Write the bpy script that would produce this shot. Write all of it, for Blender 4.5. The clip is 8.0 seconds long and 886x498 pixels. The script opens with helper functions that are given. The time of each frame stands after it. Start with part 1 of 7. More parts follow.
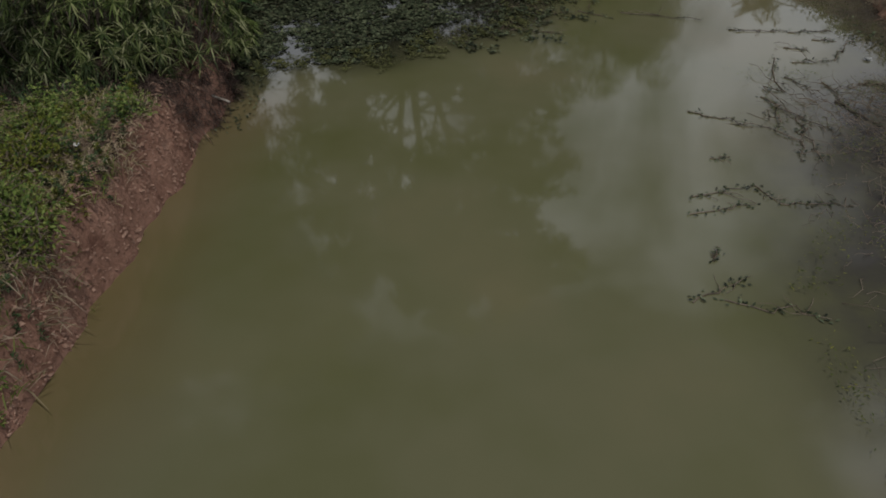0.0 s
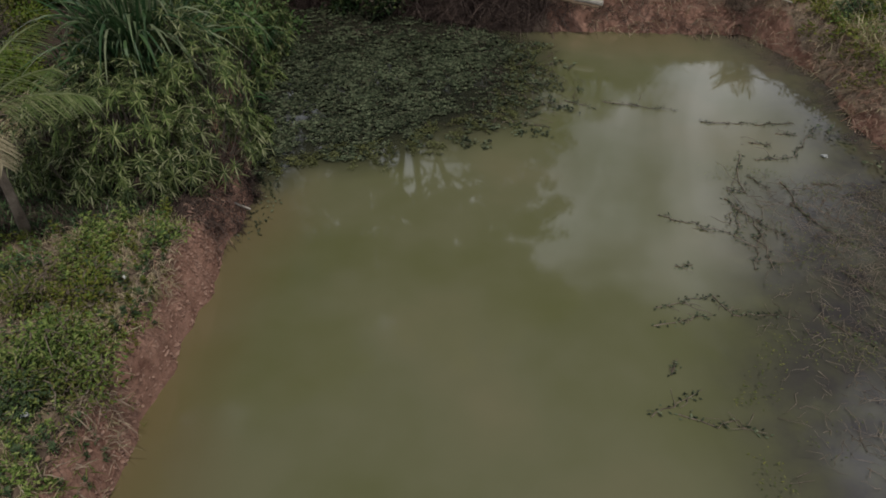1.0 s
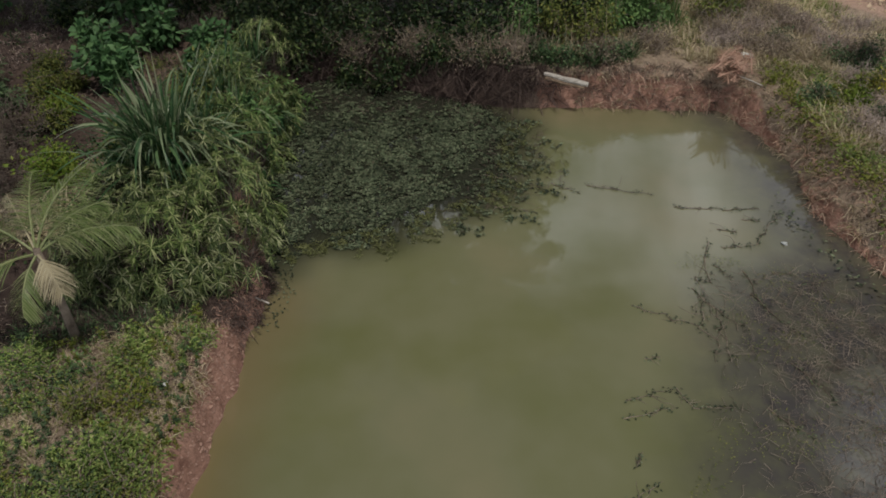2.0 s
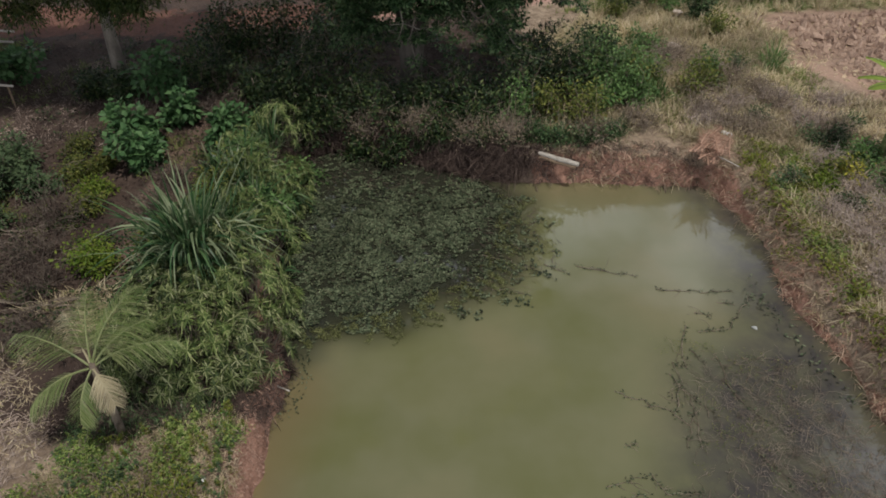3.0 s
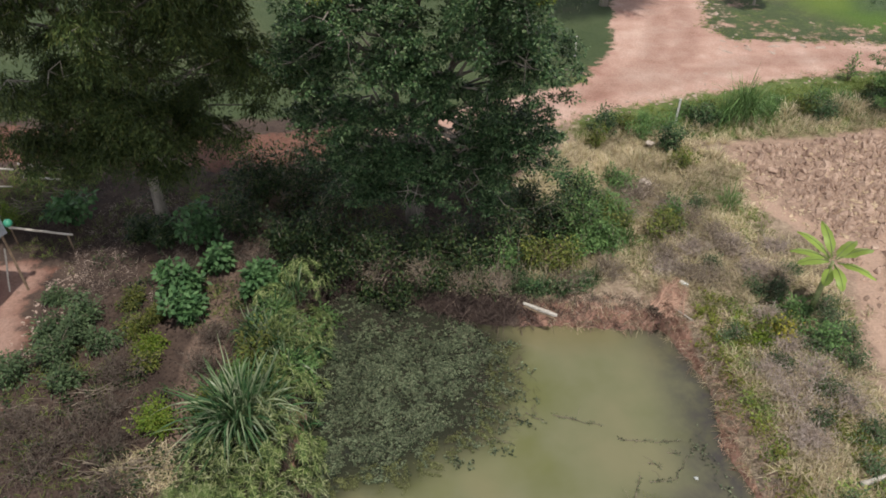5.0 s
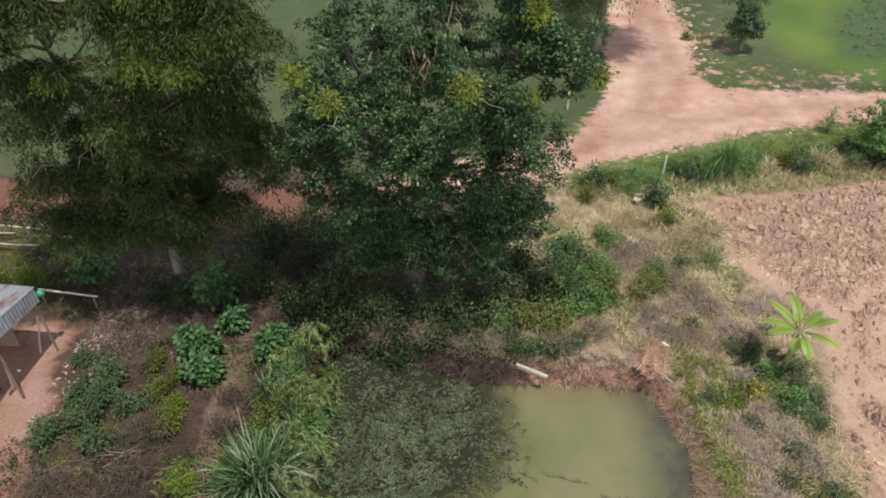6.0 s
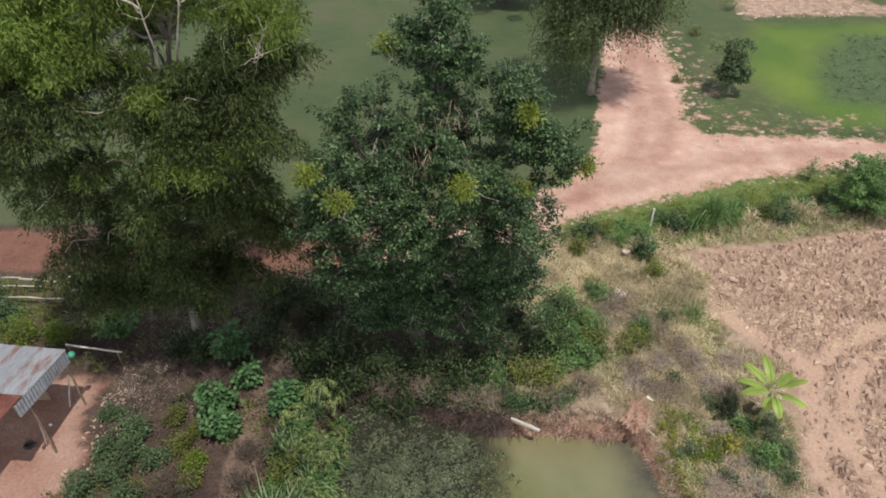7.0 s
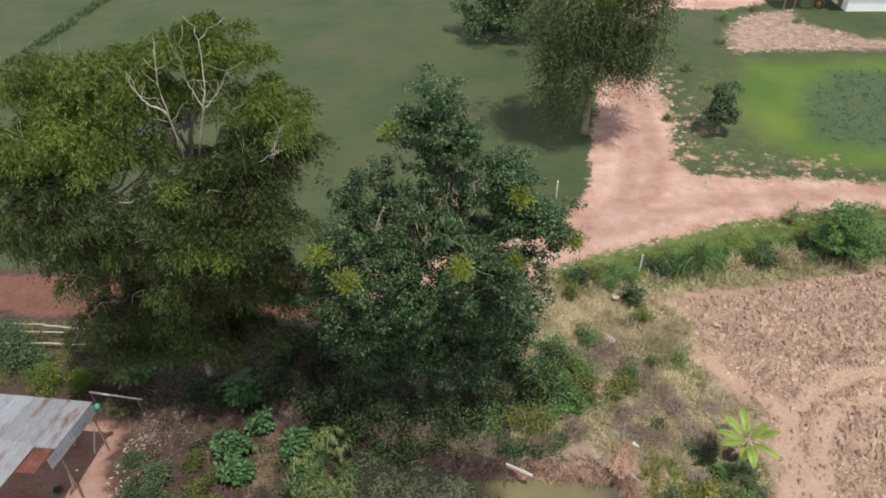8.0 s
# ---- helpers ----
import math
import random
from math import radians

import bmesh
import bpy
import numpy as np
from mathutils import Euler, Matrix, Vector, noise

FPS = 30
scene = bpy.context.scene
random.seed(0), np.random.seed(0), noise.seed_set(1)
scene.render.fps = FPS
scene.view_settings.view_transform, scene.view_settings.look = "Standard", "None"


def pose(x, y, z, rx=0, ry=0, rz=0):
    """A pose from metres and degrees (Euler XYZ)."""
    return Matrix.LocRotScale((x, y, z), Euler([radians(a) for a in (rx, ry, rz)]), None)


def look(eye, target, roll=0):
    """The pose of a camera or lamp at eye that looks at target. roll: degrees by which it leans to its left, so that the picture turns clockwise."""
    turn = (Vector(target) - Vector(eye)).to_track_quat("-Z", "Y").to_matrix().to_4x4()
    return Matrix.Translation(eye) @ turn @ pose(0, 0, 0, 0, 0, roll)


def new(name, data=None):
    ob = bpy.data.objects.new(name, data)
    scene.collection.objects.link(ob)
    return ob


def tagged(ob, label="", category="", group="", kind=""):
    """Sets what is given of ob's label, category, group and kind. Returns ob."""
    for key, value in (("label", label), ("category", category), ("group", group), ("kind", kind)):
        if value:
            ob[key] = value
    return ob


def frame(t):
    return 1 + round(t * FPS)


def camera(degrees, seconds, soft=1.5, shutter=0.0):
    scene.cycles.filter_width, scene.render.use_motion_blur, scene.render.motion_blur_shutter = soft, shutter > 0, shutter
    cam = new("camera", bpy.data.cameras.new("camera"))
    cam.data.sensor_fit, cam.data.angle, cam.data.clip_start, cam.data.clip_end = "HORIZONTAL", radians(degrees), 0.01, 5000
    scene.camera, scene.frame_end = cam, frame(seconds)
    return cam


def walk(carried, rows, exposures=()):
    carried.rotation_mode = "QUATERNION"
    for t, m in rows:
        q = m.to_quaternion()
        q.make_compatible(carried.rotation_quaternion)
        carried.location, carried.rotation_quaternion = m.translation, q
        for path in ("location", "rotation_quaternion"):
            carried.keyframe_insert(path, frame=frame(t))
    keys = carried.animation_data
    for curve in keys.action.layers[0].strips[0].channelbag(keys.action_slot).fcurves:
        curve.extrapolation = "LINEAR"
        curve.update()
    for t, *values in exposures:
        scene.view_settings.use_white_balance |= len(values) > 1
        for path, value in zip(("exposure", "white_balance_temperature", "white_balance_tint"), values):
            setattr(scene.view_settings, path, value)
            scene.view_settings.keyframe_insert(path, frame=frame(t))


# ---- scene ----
# Camera: a drone that climbs straight up over a fish pond, looking ahead and down.
cam = camera(64.0, 8.0, soft=1.75)
PITCH, LEAN = -38.79, 0.2
ROWS = [
    (0.0, 0.00, 0.00, 5.00, 0.15, -0.04, 0.02),
    (0.5, 0.02, -0.02, 5.94, -0.02, -0.03, 0.05),
    (1.0, 0.05, -0.06, 7.00, -0.09, -0.02, 0.01),
    (1.5, 0.08, -0.12, 8.03, -0.10, 0.00, -0.06),
    (2.0, 0.10, -0.16, 9.17, -0.05, 0.04, -0.04),
    (3.5, 0.06, -0.12, 12.97, -0.03, 0.05, 0.03),
    (4.0, 0.08, -0.09, 14.42, 0.00, -0.11, -0.01),
    (4.5, 0.09, -0.11, 15.86, 0.01, -0.10, -0.05),
    (5.0, 0.10, -0.11, 17.48, 0.02, -0.03, -0.05),
    (6.5, 0.17, -0.14, 22.15, 0.00, 0.00, -0.01),
    (7.0, 0.18, -0.19, 23.79, 0.03, 0.06, 0.02),
    (7.5, 0.20, -0.22, 25.27, 0.05, 0.06, 0.04),
    (8.0, 0.23, -0.26, 26.97, 0.02, 0.10, 0.06),
]


def stand(x, y, z, dp, dr, dy):
    p, h = radians(PITCH + dp), radians(dy)
    way = Vector((-math.sin(h) * math.cos(p), math.cos(h) * math.cos(p), math.sin(p)))
    return look((x, y, z), Vector((x, y, z)) + way, -(LEAN + dr))


EXPOSURES = [(0.0, -1.80), (0.5, -1.60), (1.0, -1.40), (1.5, -1.24), (2.0, -1.11), (3.5, -0.72), (5.0, -0.29), (6.5, -0.12), (8.0, -0.14)]
walk(cam, [(t, stand(*r)) for t, *r in ROWS], EXPOSURES)

# ---- world and sun ----
SUN_TO = Vector((0.20, -0.26, 1.0)).normalized()
world = bpy.data.worlds.new("sky")
scene.world = world
world.use_nodes = True
wn, wl = world.node_tree.nodes, world.node_tree.links
sky = wn.new("ShaderNodeTexSky")
sky.sky_type = "NISHITA"
sky.sun_disc = False
sky.sun_elevation = math.asin(SUN_TO.z)
sky.sun_rotation = math.atan2(SUN_TO.x, SUN_TO.y)
sky.dust_density = 1.0
# broken cloud over the whole sky
coord = wn.new("ShaderNodeTexCoord")
cloud = wn.new("ShaderNodeTexNoise")
cloud.inputs["Scale"].default_value = 2.6
cloud.inputs["Detail"].default_value = 7.0
cloud.inputs["Roughness"].default_value = 0.55
cloud.inputs["Distortion"].default_value = 0.4
drift = wn.new("ShaderNodeMapping")
drift.inputs["Rotation"].default_value = (0, 0, radians(7))
wl.new(coord.outputs["Generated"], drift.inputs["Vector"])
wl.new(drift.outputs["Vector"], cloud.inputs["Vector"])
ramp = wn.new("ShaderNodeValToRGB")
ramp.color_ramp.elements[0].position, ramp.color_ramp.elements[1].position = 0.45, 0.67
# cloud banks stand thicker towards the horizon
part_of = wn.new("ShaderNodeSeparateXYZ")
wl.new(coord.outputs["Generated"], part_of.inputs["Vector"])
low = wn.new("ShaderNodeMath")
low.operation = "MULTIPLY_ADD"
wl.new(part_of.outputs["Z"], low.inputs[0])
low.inputs[1].default_value, low.inputs[2].default_value = -0.60, 0.36
both = wn.new("ShaderNodeMath")
both.operation = "ADD"
wl.new(cloud.outputs["Fac"], both.inputs[0])
wl.new(low.outputs["Value"], both.inputs[1])
wl.new(both.outputs["Value"], ramp.inputs["Fac"])
mixc = wn.new("ShaderNodeMix")
mixc.data_type = "RGBA"
wl.new(ramp.outputs["Color"], mixc.inputs["Factor"])
wl.new(sky.outputs["Color"], mixc.inputs["A"])
mixc.inputs["B"].default_value = (62.0, 64.0, 69.0, 1)
wl.new(mixc.outputs["Result"], wn["Background"].inputs["Color"])
wn["Background"].inputs["Strength"].default_value = 0.034

sun_data = bpy.data.lights.new("sun", "SUN")
sun_data.energy = 4.9
sun_data.angle = radians(0.6)
sun_data.color = (1.0, 0.95, 0.87)
sun = new("sun", sun_data)
sun.matrix_world = look(SUN_TO * 50, (0, 0, 0))


# ---- materials ----
def shader(name):
    m = bpy.data.materials.new(name)
    m.use_nodes = True
    nt = m.node_tree
    return m, nt, nt.nodes["Principled BSDF"], nt.nodes["Material Output"]


def node(nt, kind, links=(), **values):
    n = nt.nodes.new(kind)
    for k, v in values.items():
        n.inputs[k.replace("_", " ")].default_value = v
    for sock, src in links:
        nt.links.new(src, n.inputs[sock])
    return n


def noise_at(nt, scale, detail=4.0, rough=0.55, stretch=None):
    g = nt.nodes.new("ShaderNodeNewGeometry")
    src = g.outputs["Position"]
    if stretch:
        mp = node(nt, "ShaderNodeMapping", [("Vector", src)])
        mp.inputs["Scale"].default_value = stretch
        src = mp.outputs["Vector"]
    n = node(nt, "ShaderNodeTexNoise", [("Vector", src)], Scale=scale, Detail=detail, Roughness=rough)
    return n.outputs["Fac"]


def ramp_of(nt, fac, stops):
    r = nt.nodes.new("ShaderNodeValToRGB")
    e = r.color_ramp.elements
    while len(e) < len(stops):
        e.new(0.5)
    for el, (p, c) in zip(e, stops):
        el.position, el.color = p, (*c, 1) if len(c) == 3 else c
    nt.links.new(fac, r.inputs["Fac"])
    return r.outputs["Color"]


def grey(a):
    return (a, a, a)


def blend(nt, fac, a, b, kind="MIX"):
    m = nt.nodes.new("ShaderNodeMix")
    m.data_type, m.blend_type = "RGBA", kind
    for sock, v in (("Factor", fac), ("A", a), ("B", b)):
        if isinstance(v, (tuple, float, int)):
            m.inputs[sock].default_value = (*v, 1) if isinstance(v, tuple) else v
        else:
            nt.links.new(v, m.inputs[sock])
    return m.outputs["Result"]


def maths(nt, op, a, b=0.0, clamp=False):
    m = nt.nodes.new("ShaderNodeMath")
    m.operation, m.use_clamp = op, clamp
    for i, v in enumerate((a, b)):
        if isinstance(v, (float, int)):
            m.inputs[i].default_value = v
        else:
            nt.links.new(v, m.inputs[i])
    return m.outputs["Value"]


def bump(nt, bsdf, height, strength=0.5, distance=0.02):
    b = node(nt, "ShaderNodeBump", [("Height", height)], Strength=strength, Distance=distance)
    nt.links.new(b.outputs["Normal"], bsdf.inputs["Normal"])


def leaf_material(name, colours, lit=0.3, rough=0.5, patch=0.7):
    """Leaves: each one its own tint, with a slow change over the plant, and light coming through."""
    m, nt, b, out = shader(name)
    g = nt.nodes.new("ShaderNodeNewGeometry")
    n = len(colours)
    c = ramp_of(nt, g.outputs["Random Per Island"], [(i / max(1, n - 1), col) for i, col in enumerate(colours)])
    slow = ramp_of(nt, noise_at(nt, patch, 3.0), [(0.3, grey(0.62)), (0.7, grey(1.3))])
    c = blend(nt, 1.0, c, slow, "MULTIPLY")
    nt.links.new(c, b.inputs["Base Color"])
    b.inputs["Roughness"].default_value = rough
    b.inputs["Specular IOR Level"].default_value = 0.18
    t = node(nt, "ShaderNodeBsdfTranslucent", [("Color", c)])
    mx = node(nt, "ShaderNodeMixShader", [(1, b.outputs["BSDF"]), (2, t.outputs["BSDF"])], Fac=lit)
    nt.links.new(mx.outputs["Shader"], out.inputs["Surface"])
    return m


def rough_material(name, stops, scale=6.0, rough=0.8, metal=0.0, relief=0.4, depth=0.02, stretch=None, fine=40.0):
    m, nt, b, out = shader(name)
    c = ramp_of(nt, noise_at(nt, scale, 6.0, 0.6, stretch), stops)
    f = ramp_of(nt, noise_at(nt, fine, 4.0, 0.6, stretch), [(0.3, grey(0.75)), (0.7, grey(1.2))])
    nt.links.new(blend(nt, 1.0, c, f, "MULTIPLY"), b.inputs["Base Color"])
    b.inputs["Roughness"].default_value, b.inputs["Metallic"].default_value = rough, metal
    bump(nt, b, noise_at(nt, fine, 5.0, 0.6, stretch), relief, depth)
    return m


LEAF_DARK = leaf_material("leaf_dark_green", [(0.0145, 0.033, 0.0138), (0.027, 0.059, 0.0225), (0.056, 0.107, 0.040), (0.15, 0.205, 0.095)], 0.16, 0.45)
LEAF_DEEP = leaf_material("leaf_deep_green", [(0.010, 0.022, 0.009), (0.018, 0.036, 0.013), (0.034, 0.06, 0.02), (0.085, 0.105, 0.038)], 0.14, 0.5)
LEAF_GUM = leaf_material("leaf_gum_olive", [(0.0130, 0.0250, 0.0072), (0.026, 0.0435, 0.0112), (0.047, 0.070, 0.0175), (0.086, 0.100, 0.0285)], 0.17, 0.55, 0.45)
# Young gum leaves, made lighter to carry the sunlight on the upper crown.
LEAF_YOUNG_LIT = leaf_material("leaf_gum_young_lit", [(0.05, 0.092, 0.016), (0.092, 0.138, 0.024), (0.155, 0.20, 0.045)], 0.3, 0.5, 0.5)
LEAF_DRAPE = leaf_material("leaf_gum_greyish", [(0.028, 0.05, 0.018), (0.055, 0.088, 0.03), (0.095, 0.13, 0.05), (0.17, 0.185, 0.10)], 0.15, 0.55, 0.5)
LEAF_GOLD = leaf_material("leaf_golden", [(0.26, 0.25, 0.03), (0.40, 0.37, 0.05), (0.52, 0.46, 0.08)], 0.3, 0.5, 0.9)
LEAF_BROAD = leaf_material("leaf_broad_green", [(0.0389, 0.0902, 0.0348), (0.0667, 0.139, 0.0512), (0.107, 0.194, 0.0769)], 0.22, 0.5, 0.8)
LEAF_MISTLE = leaf_material("leaf_yellow_green", [(0.10, 0.14, 0.02), (0.16, 0.20, 0.03), (0.22, 0.25, 0.05)], 0.35)
LEAF_STAR = leaf_material("leaf_olive_star", [(0.015, 0.027, 0.010), (0.050, 0.076, 0.025), (0.135, 0.17, 0.056), (0.34, 0.35, 0.20)], 0.13, 0.55, 0.9)
LEAF_STAR_GOLD = leaf_material("leaf_yellow_star", [(0.022, 0.040, 0.012), (0.064, 0.100, 0.029), (0.145, 0.195, 0.058), (0.32, 0.34, 0.16)], 0.15, 0.55, 0.9)
LEAF_WEED = leaf_material("leaf_bank_weed", [(0.064, 0.112, 0.030), (0.14, 0.212, 0.051), (0.24, 0.325, 0.082), (0.38, 0.40, 0.155)], 0.28, 0.6, 1.3)
LEAF_SHRUB = leaf_material("leaf_shrub", [(0.06, 0.12, 0.038), (0.105, 0.19, 0.06), (0.175, 0.275, 0.095)], 0.25, 0.5, 0.8)
LEAF_LIME = leaf_material("leaf_lime", [(0.085, 0.15, 0.02), (0.14, 0.205, 0.03), (0.22, 0.255, 0.05)], 0.35)
LEAF_CANE = leaf_material("leaf_cane", [(0.026, 0.068, 0.028), (0.048, 0.105, 0.042), (0.10, 0.165, 0.068), (0.27, 0.30, 0.19)], 0.25, 0.35, 0.8)
LEAF_PALM = leaf_material("leaf_palm", [(0.09, 0.14, 0.042), (0.16, 0.205, 0.075), (0.26, 0.28, 0.14)], 0.3, 0.4)
LEAF_PALM_DRY = leaf_material("leaf_palm_dry", [(0.34, 0.29, 0.18), (0.45, 0.40, 0.27)], 0.2, 0.6)
LEAF_BANANA = leaf_material("leaf_banana", [(0.158, 0.238, 0.044), (0.22, 0.308, 0.0616), (0.317, 0.387, 0.106)], 0.3, 0.4)
LEAF_POND = leaf_material("leaf_pond_weed", [(0.012, 0.017, 0.010), (0.025, 0.035, 0.019), (0.068, 0.090, 0.050), (0.165, 0.195, 0.115), (0.060, 0.052, 0.034)], 0.08, 0.6, 0.9)
LEAF_SPRIG = leaf_material("leaf_olive_sprig", [(0.045, 0.05, 0.018), (0.10, 0.11, 0.04), (0.18, 0.19, 0.085)], 0.1, 0.6, 0.9)
GRASS_DRY = leaf_material("grass_dry", [(0.34, 0.275, 0.17), (0.52, 0.43, 0.28), (0.68, 0.58, 0.42), (0.30, 0.29, 0.12)], 0.25, 0.7, 0.5)
GRASS_GREEN = leaf_material("grass_green", [(0.09, 0.14, 0.03), (0.15, 0.205, 0.045), (0.25, 0.28, 0.085)], 0.3, 0.6, 0.5)
GRASS_DEAD = leaf_material("grass_dead_brown", [(0.16, 0.118, 0.085), (0.27, 0.205, 0.15), (0.40, 0.32, 0.245), (0.15, 0.14, 0.06)], 0.15, 0.75, 0.9)
GRASS_PALE = leaf_material("dead_pale_mauve", [(0.22, 0.165, 0.135), (0.36, 0.285, 0.24), (0.52, 0.43, 0.37)], 0.15, 0.75, 0.9)
LEAF_CREEP = leaf_material("leaf_lime_creeper", [(0.0723, 0.105, 0.0145), (0.138, 0.17, 0.0253), (0.217, 0.239, 0.0433), (0.188, 0.159, 0.0578)], 0.28, 0.6, 1.3)
LEAF_GREY = leaf_material("leaf_grey_green", [(0.045, 0.075, 0.036), (0.07, 0.11, 0.05), (0.115, 0.16, 0.075)], 0.2, 0.6, 0.9)
LEAF_YELLOW = leaf_material("leaf_yellowish_bush", [(0.0574, 0.0861, 0.0205), (0.115, 0.139, 0.0328), (0.205, 0.205, 0.0533)], 0.25, 0.55, 0.9)
# Umber of dead stems, made darker still to carry the shade they lie in.
GRASS_UMBER_SHADED = leaf_material("dead_umber_shaded", [(0.036, 0.025, 0.022), (0.072, 0.050, 0.043), (0.15, 0.112, 0.094)], 0.1, 0.8, 0.9)
FROND_RUSSET = leaf_material("frond_russet", [(0.264, 0.144, 0.102), (0.408, 0.246, 0.18), (0.576, 0.408, 0.306)], 0.1, 0.7, 0.9)
BARK_GREY = rough_material("bark_grey", [(0.3, (0.10, 0.085, 0.07)), (0.7, (0.26, 0.23, 0.19))], 3.0, 0.85, 0, 0.6, 0.02, (1, 1, 0.25))
BARK_DARK = rough_material("bark_dark", [(0.3, (0.045, 0.038, 0.032)), (0.7, (0.14, 0.12, 0.10))], 3.0, 0.85, 0, 0.6, 0.02, (1, 1, 0.25))
BARK_PALE = rough_material("bark_pale_gum", [(0.35, (0.22, 0.19, 0.16)), (0.65, (0.46, 0.42, 0.36))], 2.0, 0.75, 0, 0.4, 0.015, (1, 1, 0.2))
TWIG_DEAD = rough_material("twig_dead", [(0.35, (0.10, 0.075, 0.055)), (0.65, (0.27, 0.22, 0.17))], 3.0, 0.85, 0, 0.4, 0.006)
TWIG_PALE = rough_material("twig_pale", [(0.35, (0.22, 0.17, 0.145)), (0.65, (0.45, 0.375, 0.325))], 3.0, 0.85, 0, 0.4, 0.006)
TWIG_DARK = rough_material("twig_dark", [(0.35, (0.05, 0.038, 0.03)), (0.65, (0.17, 0.135, 0.105))], 3.0, 0.85, 0, 0.4, 0.006)
STEM_GREEN = rough_material("stem_green", [(0.35, (0.11, 0.14, 0.05)), (0.65, (0.22, 0.24, 0.10))], 5.0, 0.6, 0, 0.3, 0.01)
WOOD_PALE = rough_material("wood_weathered_pale", [(0.3, (0.28, 0.25, 0.21)), (0.7, (0.50, 0.46, 0.41))], 6.0, 0.8, 0, 0.5, 0.01, (0.3, 3, 3))
WOOD_BROWN = rough_material("wood_brown", [(0.3, (0.11, 0.075, 0.05)), (0.7, (0.24, 0.17, 0.11))], 6.0, 0.8, 0, 0.5, 0.01)
CONCRETE = rough_material("concrete_pale", [(0.35, (0.42, 0.40, 0.37)), (0.65, (0.60, 0.58, 0.54))], 4.0, 0.85, 0, 0.3, 0.005)
CLOD_STRAW = rough_material("clod_straw", [(0.3, (0.36, 0.26, 0.17)), (0.7, (0.56, 0.44, 0.31))], 1.2, 0.95, 0, 0.7, 0.03, None, 14.0)
CLOD = rough_material("clod_soil", [(0.3, (0.25, 0.166, 0.125)), (0.7, (0.469, 0.339, 0.26))], 1.2, 0.95, 0, 0.7, 0.03, None, 14.0)
SANDLUMP = rough_material("sand_lump", [(0.3, (0.30, 0.215, 0.175)), (0.7, (0.46, 0.36, 0.30))], 2.0, 0.95, 0, 0.5, 0.02)
STONE = rough_material("stone_pale", [(0.3, (0.36, 0.29, 0.24)), (0.7, (0.58, 0.50, 0.43))], 2.0, 0.9, 0, 0.5, 0.02)
PLASTIC_CLEAR = rough_material("plastic_cloudy", [(0.3, (0.30, 0.32, 0.32)), (0.7, (0.55, 0.56, 0.55))], 14.0, 0.35, 0, 0.2, 0.003)
WHITE_PLASTIC = rough_material("plastic_white", [(0.3, (0.68, 0.68, 0.67)), (0.7, (0.82, 0.82, 0.80))], 9.0, 0.5, 0, 0.2, 0.003)
GREEN_PLASTIC = rough_material("plastic_green", [(0.3, (0.03, 0.20, 0.12)), (0.7, (0.05, 0.28, 0.17))], 6.0, 0.4, 0, 0.1, 0.003)
RUBBER = rough_material("rubber_black", [(0.3, (0.02, 0.02, 0.02)), (0.7, (0.05, 0.045, 0.04))], 9.0, 0.8, 0, 0.2, 0.003)
RED_PAINT = rough_material("paint_orange_red", [(0.3, (0.42, 0.10, 0.03)), (0.7, (0.52, 0.16, 0.05))], 5.0, 0.45, 0, 0.1, 0.003)
RUST_TIN = rough_material("tin_rusted", [(0.3, (0.10, 0.035, 0.027)), (0.55, (0.17, 0.06, 0.045)), (0.8, (0.26, 0.17, 0.15))], 2.0, 0.7, 0.1, 0.3, 0.006)


def tin_material():
    m, nt, b, out = shader("tin_galvanised")
    oi = nt.nodes.new("ShaderNodeObjectInfo")
    sheet = ramp_of(nt, oi.outputs["Random"], [(0.0, (0.27, 0.285, 0.315)), (0.5, (0.37, 0.39, 0.43)), (1.0, (0.32, 0.32, 0.335))])
    rust = ramp_of(nt, noise_at(nt, 1.1, 6.0, 0.65, (1.6, 0.45, 1)), [(0.52, grey(0.0)), (0.66, grey(1.0))])
    c = blend(nt, rust, sheet, (0.24, 0.13, 0.105))
    c = blend(nt, 1.0, c, ramp_of(nt, noise_at(nt, 5.0, 5.0, 0.6, (2.5, 0.5, 1)), [(0.3, grey(0.78)), (0.7, grey(1.12))]), "MULTIPLY")
    nt.links.new(c, b.inputs["Base Color"])
    b.inputs["Metallic"].default_value, b.inputs["Roughness"].default_value = 0.35, 0.5
    return m


TIN = tin_material()


